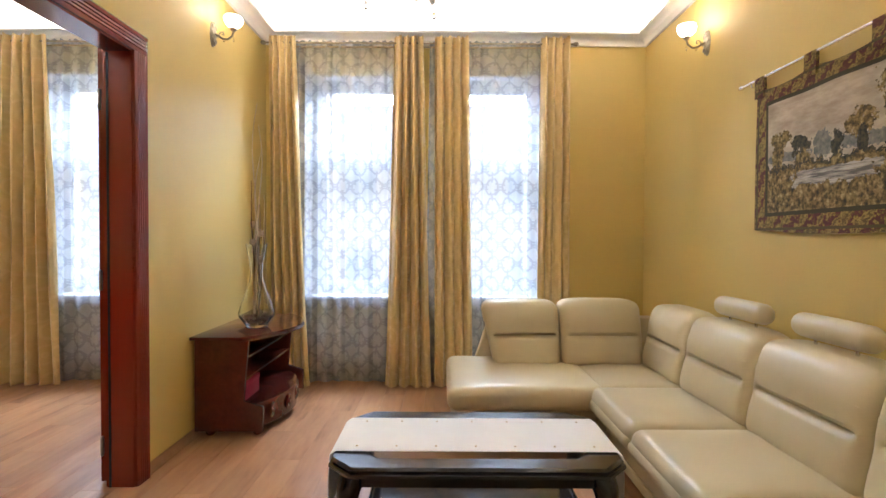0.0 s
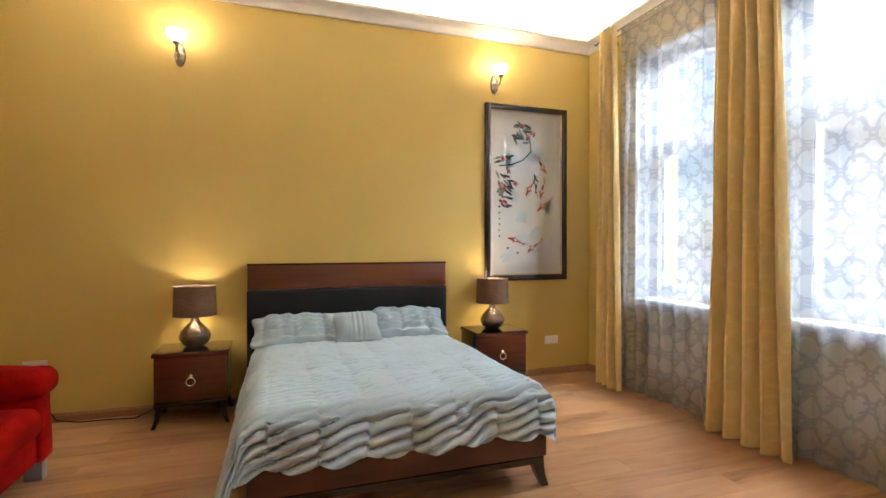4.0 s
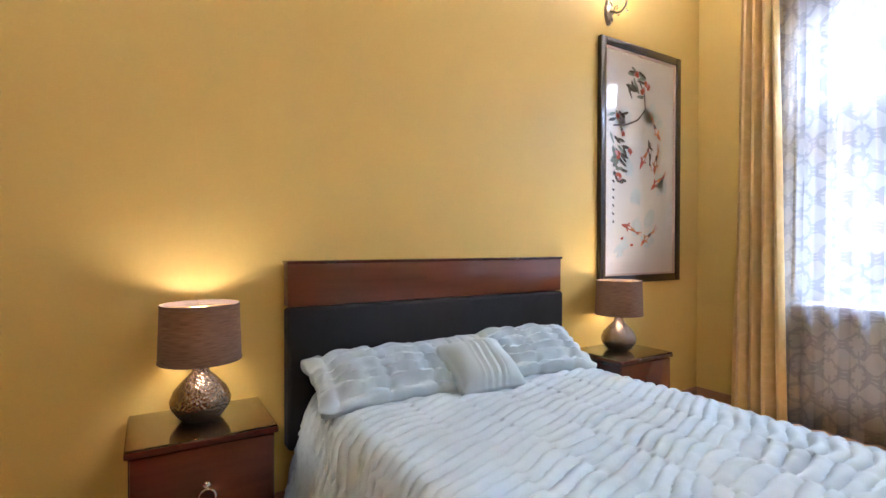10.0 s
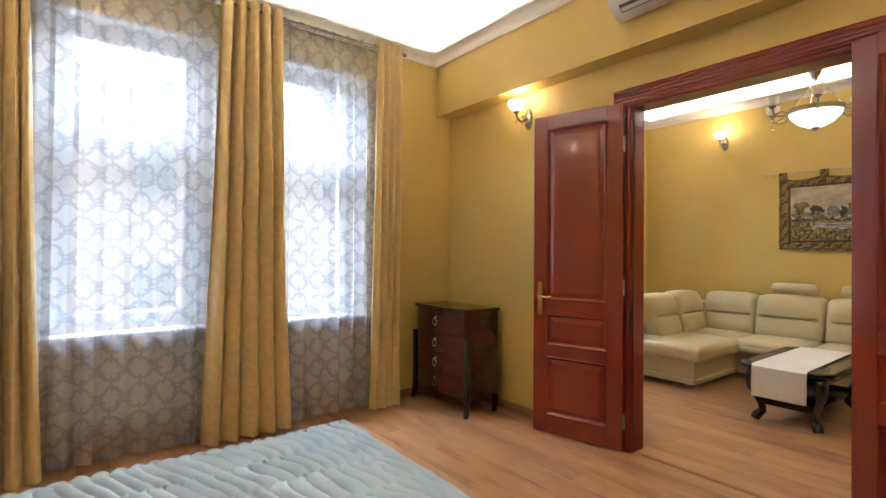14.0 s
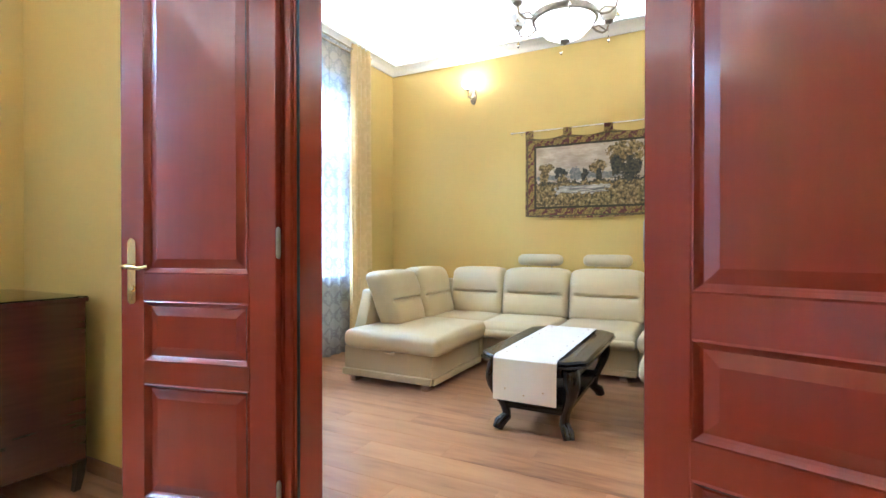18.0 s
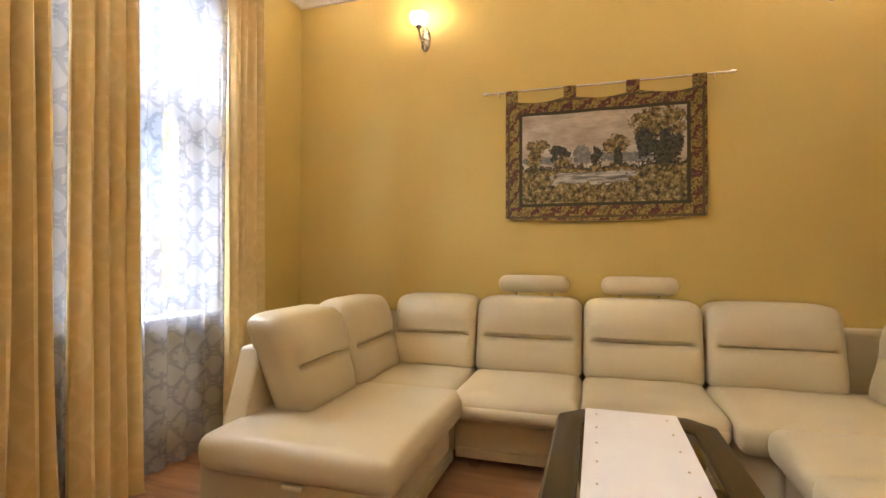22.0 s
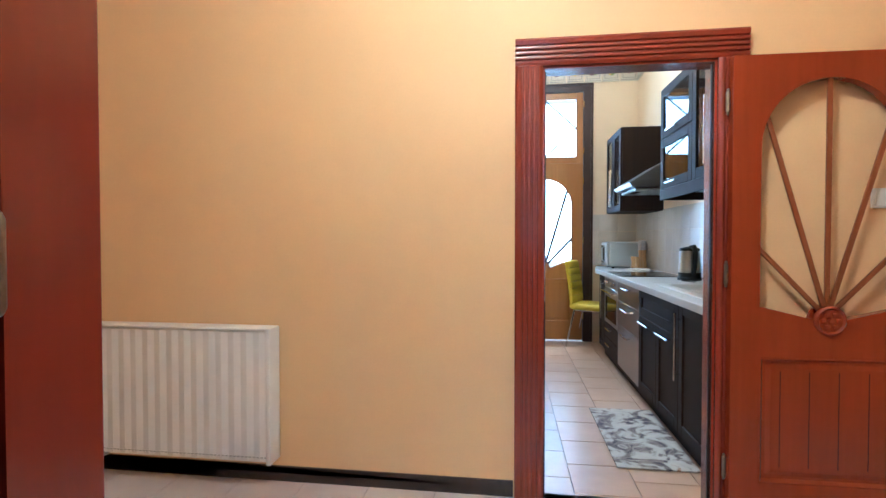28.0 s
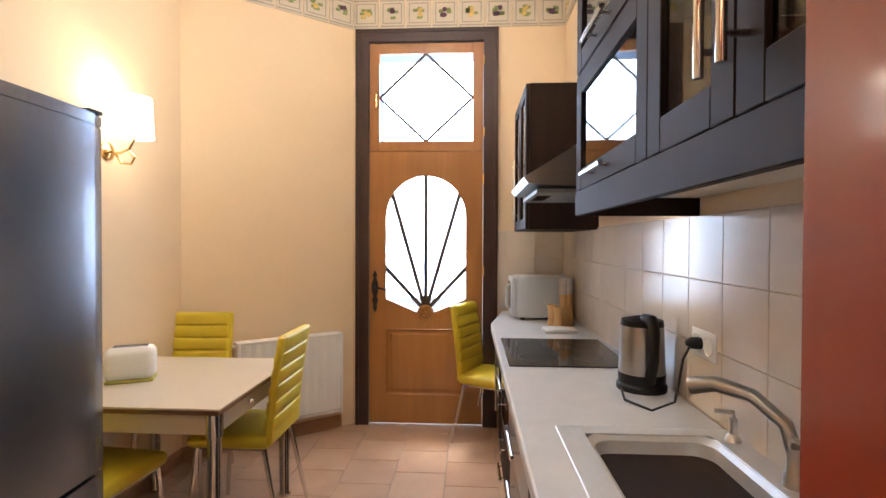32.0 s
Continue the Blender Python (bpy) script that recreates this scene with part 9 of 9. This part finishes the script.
radiator("white panel radiator on the slanting kitchen wall", 0.72, 0.60, (0.52, -6.905, 0.14), 180 + 37.4)
mt = thing("kitchen_mat", "beige printed kitchen mat with lavender and pots", "mat", (-0.76, -4.42, 0.003), 0)


def mat_print():
    m, nt, b = material("printed_mat")
    v = coords(nt, "Object", (1, 1, 1))
    n = nod(nt, "ShaderNodeTexNoise", Scale=7.0, Detail=5.0, Distortion=1.5)
    nt.links.new(v, n.inputs["Vector"])
    nt.links.new(ramp(nt, n.outputs["Fac"], [(0.36, (0.06, 0.045, 0.06)), (0.44, (0.25, 0.20, 0.17)), (0.5, (0.48, 0.44, 0.38)), (0.66, (0.58, 0.53, 0.46)), (0.72, (0.30, 0.16, 0.08))]), b.inputs["Base Color"])
    b.inputs["Roughness"].default_value = 0.8
    return m


part("sheet", Shape().soft(-0.21, 0.21, -0.46, 0.46, 0.0, 0.008, 0.003, res=8), mat_print(), mt)

# ---------- street outside ----------
setting("facade_opposite", Shape().box(-16, 12, 17.5, 18.5, -4, 12), OUTSIDE, "pale plaster facade across the street", False)
DG = surface("street_window_pane", (0.42, 0.46, 0.50), 0.1)
for i in range(9):
    for j in range(3):
        t = tagged(new("facade_window"), "tall window of the house across the street", "window", "facade windows", "structure")
        t.location = (-14.5 + 3.0 * i, 17.5, -1.2 + 3.8 * j)
        part("frame", Shape().box(-0.7, 0.7, -0.08, 0.0, -0.1, 2.3, 0.01).box(-0.85, 0.85, -0.16, 0.0, 2.3, 2.5), STUCCO, t)
        part("pane", Shape().box(-0.58, -0.03, -0.09, -0.078, 0.0, 2.2).box(0.03, 0.58, -0.09, -0.078, 0.0, 2.2), DG, t, "", False)

# ---------- floor pieces ----------


def plank_mat():
    """Laminate boards along y with beech grain; each board differs a little."""
    m, nt, b = material("beech_laminate_boards")
    info = nt.nodes.new("ShaderNodeObjectInfo")
    off = nod(nt, "ShaderNodeVectorMath")
    off.operation = "ADD"
    mul = nod(nt, "ShaderNodeMath")
    mul.operation = "MULTIPLY"
    mul.inputs[1].default_value = 37.0
    nt.links.new(info.outputs["Random"], mul.inputs[0])
    comb = nt.nodes.new("ShaderNodeCombineXYZ")
    for a in ("X", "Y", "Z"):
        nt.links.new(mul.outputs[0], comb.inputs[a])
    nt.links.new(world_coords(nt, (5.0, 0.8, 1.0)), off.inputs[0])
    nt.links.new(comb.outputs[0], off.inputs[1])
    n1 = nod(nt, "ShaderNodeTexNoise", Scale=1.2, Detail=4.0, Distortion=0.6)
    n2 = nod(nt, "ShaderNodeTexNoise", Scale=6.0, Detail=5.0)
    for n in (n1, n2):
        nt.links.new(off.outputs[0], n.inputs["Vector"])
    mx = nod(nt, "ShaderNodeMix")
    mx.inputs["Factor"].default_value = 0.3
    nt.links.new(n1.outputs["Fac"], mx.inputs["A"])
    nt.links.new(n2.outputs["Fac"], mx.inputs["B"])
    c = ramp(nt, mx.outputs["Result"], [(0.28, (0.15, 0.060, 0.026)), (0.38, (0.33, 0.155, 0.070)), (0.46, (0.43, 0.215, 0.102)), (0.64, (0.52, 0.280, 0.138))])
    hs = nod(nt, "ShaderNodeHueSaturation")
    va_ = nod(nt, "ShaderNodeMapRange")
    va_.inputs["To Min"].default_value, va_.inputs["To Max"].default_value = 0.90, 1.08
    nt.links.new(info.outputs["Random"], va_.inputs["Value"])
    nt.links.new(va_.outputs["Result"], hs.inputs["Value"])
    nt.links.new(c, hs.inputs["Color"])
    nt.links.new(hs.outputs["Color"], b.inputs["Base Color"])
    b.inputs["Roughness"].default_value = 0.30
    bump(nt, b, n2.outputs["Fac"], 0.03, 0.002)
    return m


BOARD = plank_mat()
floor_ob = bpy.data.objects["floor"]
cache = {}


def flat_piece(name, w, l, mat, parent, at, rz=0.0, th=0.008, bev=0.0012):
    """A thin bevelled piece that shares its mesh with pieces of the same size."""
    key = (name, round(w, 3), round(l, 3), mat.name)
    if key not in cache:
        i = [(-w / 2, -l / 2), (w / 2, -l / 2), (w / 2, l / 2), (-w / 2, l / 2)]
        j = [(-w / 2 + bev, -l / 2 + bev), (w / 2 - bev, -l / 2 + bev), (w / 2 - bev, l / 2 - bev), (-w / 2 + bev, l / 2 - bev)]
        s = Shape().rings([[(a, b, -th) for a, b in i], [(a, b, -bev) for a, b in i], [(a, b, 0) for a, b in j]], True, False)
        s.faces([(a, b, 0) for a, b in j], [(0, 1, 2, 3)])
        cache[key] = done(name, s, mat, False)
    o = new(name, cache[key])
    o.parent = parent
    o.matrix_basis = pose(*at, 0, 0, rz)
    return o


BW, BL = 0.192, 1.38
ncol = int((XE - XW) / BW) + 1
for i in range(ncol):
    xa, xb = XW + BW * i, min(XW + BW * (i + 1), XE)
    if xb - xa < 0.02:
        continue
    y = -1.90 - (i * 0.47 % BL)
    while y < YN:
        ya, yb = max(y, -1.90), min(y + BL, YN)
        mid = (xa + xb) / 2
        if mid < -1.35:
            ya = max(ya, YB)
        elif not -0.55 < mid < 0.62:
            ya = max(ya, YS)
        if yb - ya > 0.03:
            flat_piece("board", round(xb - xa - 0.0012, 3), round(yb - ya - 0.0012, 2), BOARD, floor_ob, ((xa + xb) / 2, (ya + yb) / 2, 0.0))
        y += BL
part("floor_strip", Shape().box(-1.38, -1.34, 0.79, 2.0, -0.002, 0.006, 0.002), SKIRT, floor_ob)
# boards in the window niches
for wx in WINDOWS:
    flat_piece("board", 1.09, 0.178, BOARD, floor_ob, (wx, YN + 0.09, 0.0))


def tile_mat(name, base_c, vary_c, rough):
    m, nt, b = material(name)
    info = nt.nodes.new("ShaderNodeObjectInfo")
    n = nod(nt, "ShaderNodeTexNoise", Scale=5.0, Detail=5.0)
    nt.links.new(world_coords(nt), n.inputs["Vector"])
    mx = nod(nt, "ShaderNodeMath")
    mx.operation = "ADD"
    k_ = nod(nt, "ShaderNodeMath")
    k_.operation = "MULTIPLY"
    k_.inputs[1].default_value = 0.25
    nt.links.new(info.outputs["Random"], k_.inputs[0])
    nt.links.new(n.outputs["Fac"], mx.inputs[0])
    nt.links.new(k_.outputs[0], mx.inputs[1])
    nt.links.new(ramp(nt, mx.outputs[0], [(0.35, base_c), (0.85, vary_c)]), b.inputs["Base Color"])
    b.inputs["Roughness"].default_value = rough
    bump(nt, b, n.outputs["Fac"], 0.05, 0.003)
    return m


HALLT = tile_mat("pale_pink_hall_tile", (0.56, 0.45, 0.40), (0.66, 0.56, 0.51), 0.22)
KITT = tile_mat("beige_kitchen_tile", (0.46, 0.28, 0.17), (0.56, 0.37, 0.24), 0.30)
SPLASH = tile_mat("cream_splash_tile", (0.62, 0.53, 0.42), (0.68, 0.60, 0.50), 0.18)
hall_ob = bpy.data.objects["floor_hall"]


def border_mat():
    m, nt, b = material("leaf_border_tile")
    v = world_coords(nt, (1, 1, 1))
    n = nod(nt, "ShaderNodeTexNoise", Scale=26.0, Detail=3.0, Distortion=2.5)
    nt.links.new(v, n.inputs["Vector"])
    nt.links.new(ramp(nt, n.outputs["Fac"], [(0.42, (0.10, 0.075, 0.06)), (0.50, (0.30, 0.24, 0.20)), (0.58, (0.52, 0.44, 0.39))]), b.inputs["Base Color"])
    b.inputs["Roughness"].default_value = 0.25
    return m


BORDT = border_mat()
for yb in (-3.16, -2.31):
    x = -2.55
    while x < 2.95:
        flat_piece("border_tile", 0.298, 0.085, BORDT, hall_ob, (x + 0.15, yb, 0.0))
        part("edge_line", Shape().box(x + 0.001, x + 0.299, yb - 0.056, yb - 0.045, -0.006, 0.0).box(x + 0.001, x + 0.299, yb + 0.045, yb + 0.056, -0.006, 0.0), IRON, hall_ob, "", False)
        x += 0.30
for y0, y1 in ((-3.66, -3.22), (-2.25, -1.95)):
    x = -2.6
    while x < 2.98:
        flat_piece("tile", 0.327, round(y1 - y0 - 0.004, 3), HALLT, hall_ob, (x + 0.165, (y0 + y1) / 2, 0.0))
        x += 0.33
# slanting tiles between the borders, clipped at the bands
D = 0.33
h = D / math.sqrt(2)
yc0, yc1 = -3.10, -2.37
for i in range(-8, 10):
    for j in range(0, 5):
        cx_ = i * 2 * h + (h if j % 2 else 0) + 0.1
        cy_ = yc0 + (j - 0.5) * h * 1.04
        pts_ = [(cx_ - h, cy_), (cx_, cy_ - h), (cx_ + h, cy_), (cx_, cy_ + h)]
        g_ = 0.0022
        pts_ = [(cx_ + (x - cx_) * (1 - g_ / h * 1.4), cy_ + (y - cy_) * (1 - g_ / h * 1.4)) for x, y in pts_]
        for lim, sg in ((yc0, 1), (yc1, -1)):
            o_ = []
            for (ax, ay), (bx, by) in zip(pts_, pts_[1:] + pts_[:1]):
                ia, ib = (ay - lim) * sg >= 0, (by - lim) * sg >= 0
                if ia:
                    o_.append((ax, ay))
                if ia != ib:
                    f_ = (lim - ay) / (by - ay)
                    o_.append((ax + (bx - ax) * f_, lim))
            pts_ = o_
            if len(pts_) < 3:
                break
        if len(pts_) >= 3 and -2.6 < cx_ < 2.95:
            part("tile", Shape().prism(pts_, -0.007, 0.0), HALLT, hall_ob, "", False)
TW = 0.312
for i in range(9):
    xa = XKW + 0.02 + TW * i - 0.1
    y = YK1 + (TW / 2 if i % 2 else 0) - TW
    while y < YK0 + 0.16:
        a, b = max(y, YK1 + 0.002), min(y + TW, YH1 - 0.0)
        xl, xr = max(xa, XKW), min(xa + TW, XKE)
        if b - a > 0.03 and xr - xl > 0.03:
            flat_piece("tile", round(xr - xl - 0.004, 3), round(b - a - 0.004, 3), KITT, hall_ob, ((xl + xr) / 2, (a + b) / 2, 0.0))
        y += TW
# splash tiles behind the worktop and on the end wall
wk = bpy.data.objects["wall_kitchen_west"]
wk2 = bpy.data.objects["wall_kitchen_south"]
for r in range(3):
    z = 0.903 + 0.20 * r
    n = 0
    y = YK1
    while y < YK0 - 0.02:
        b = min(y + 0.213, YK0 - 0.01)
        key = ("splash", round(b - y, 3))
        if key not in cache:
            cache[key] = done("tile", Shape().box(0.0005, 0.007, -(b - y) / 2 + 0.001, (b - y) / 2 - 0.001, 0.001, 0.199, 0.0015, 1), SPLASH, False)
        o = new("tile", cache[key])
        o.parent = wk
        o.location = (XKW, (y + b) / 2, z)
        y += 0.213
    x = XKW + 0.008
    while x < -0.96:
        b = min(x + 0.213, -0.957)
        key = ("splash2", round(b - x, 3))
        if key not in cache:
            cache[key] = done("tile", Shape().box(-(b - x) / 2 + 0.001, (b - x) / 2 - 0.001, 0.0005, 0.007, 0.001, 0.199, 0.0015, 1), SPLASH, False)
        o = new("tile", cache[key])
        o.parent = wk2
        o.location = ((x + b) / 2, YK1, z)
        x += 0.213
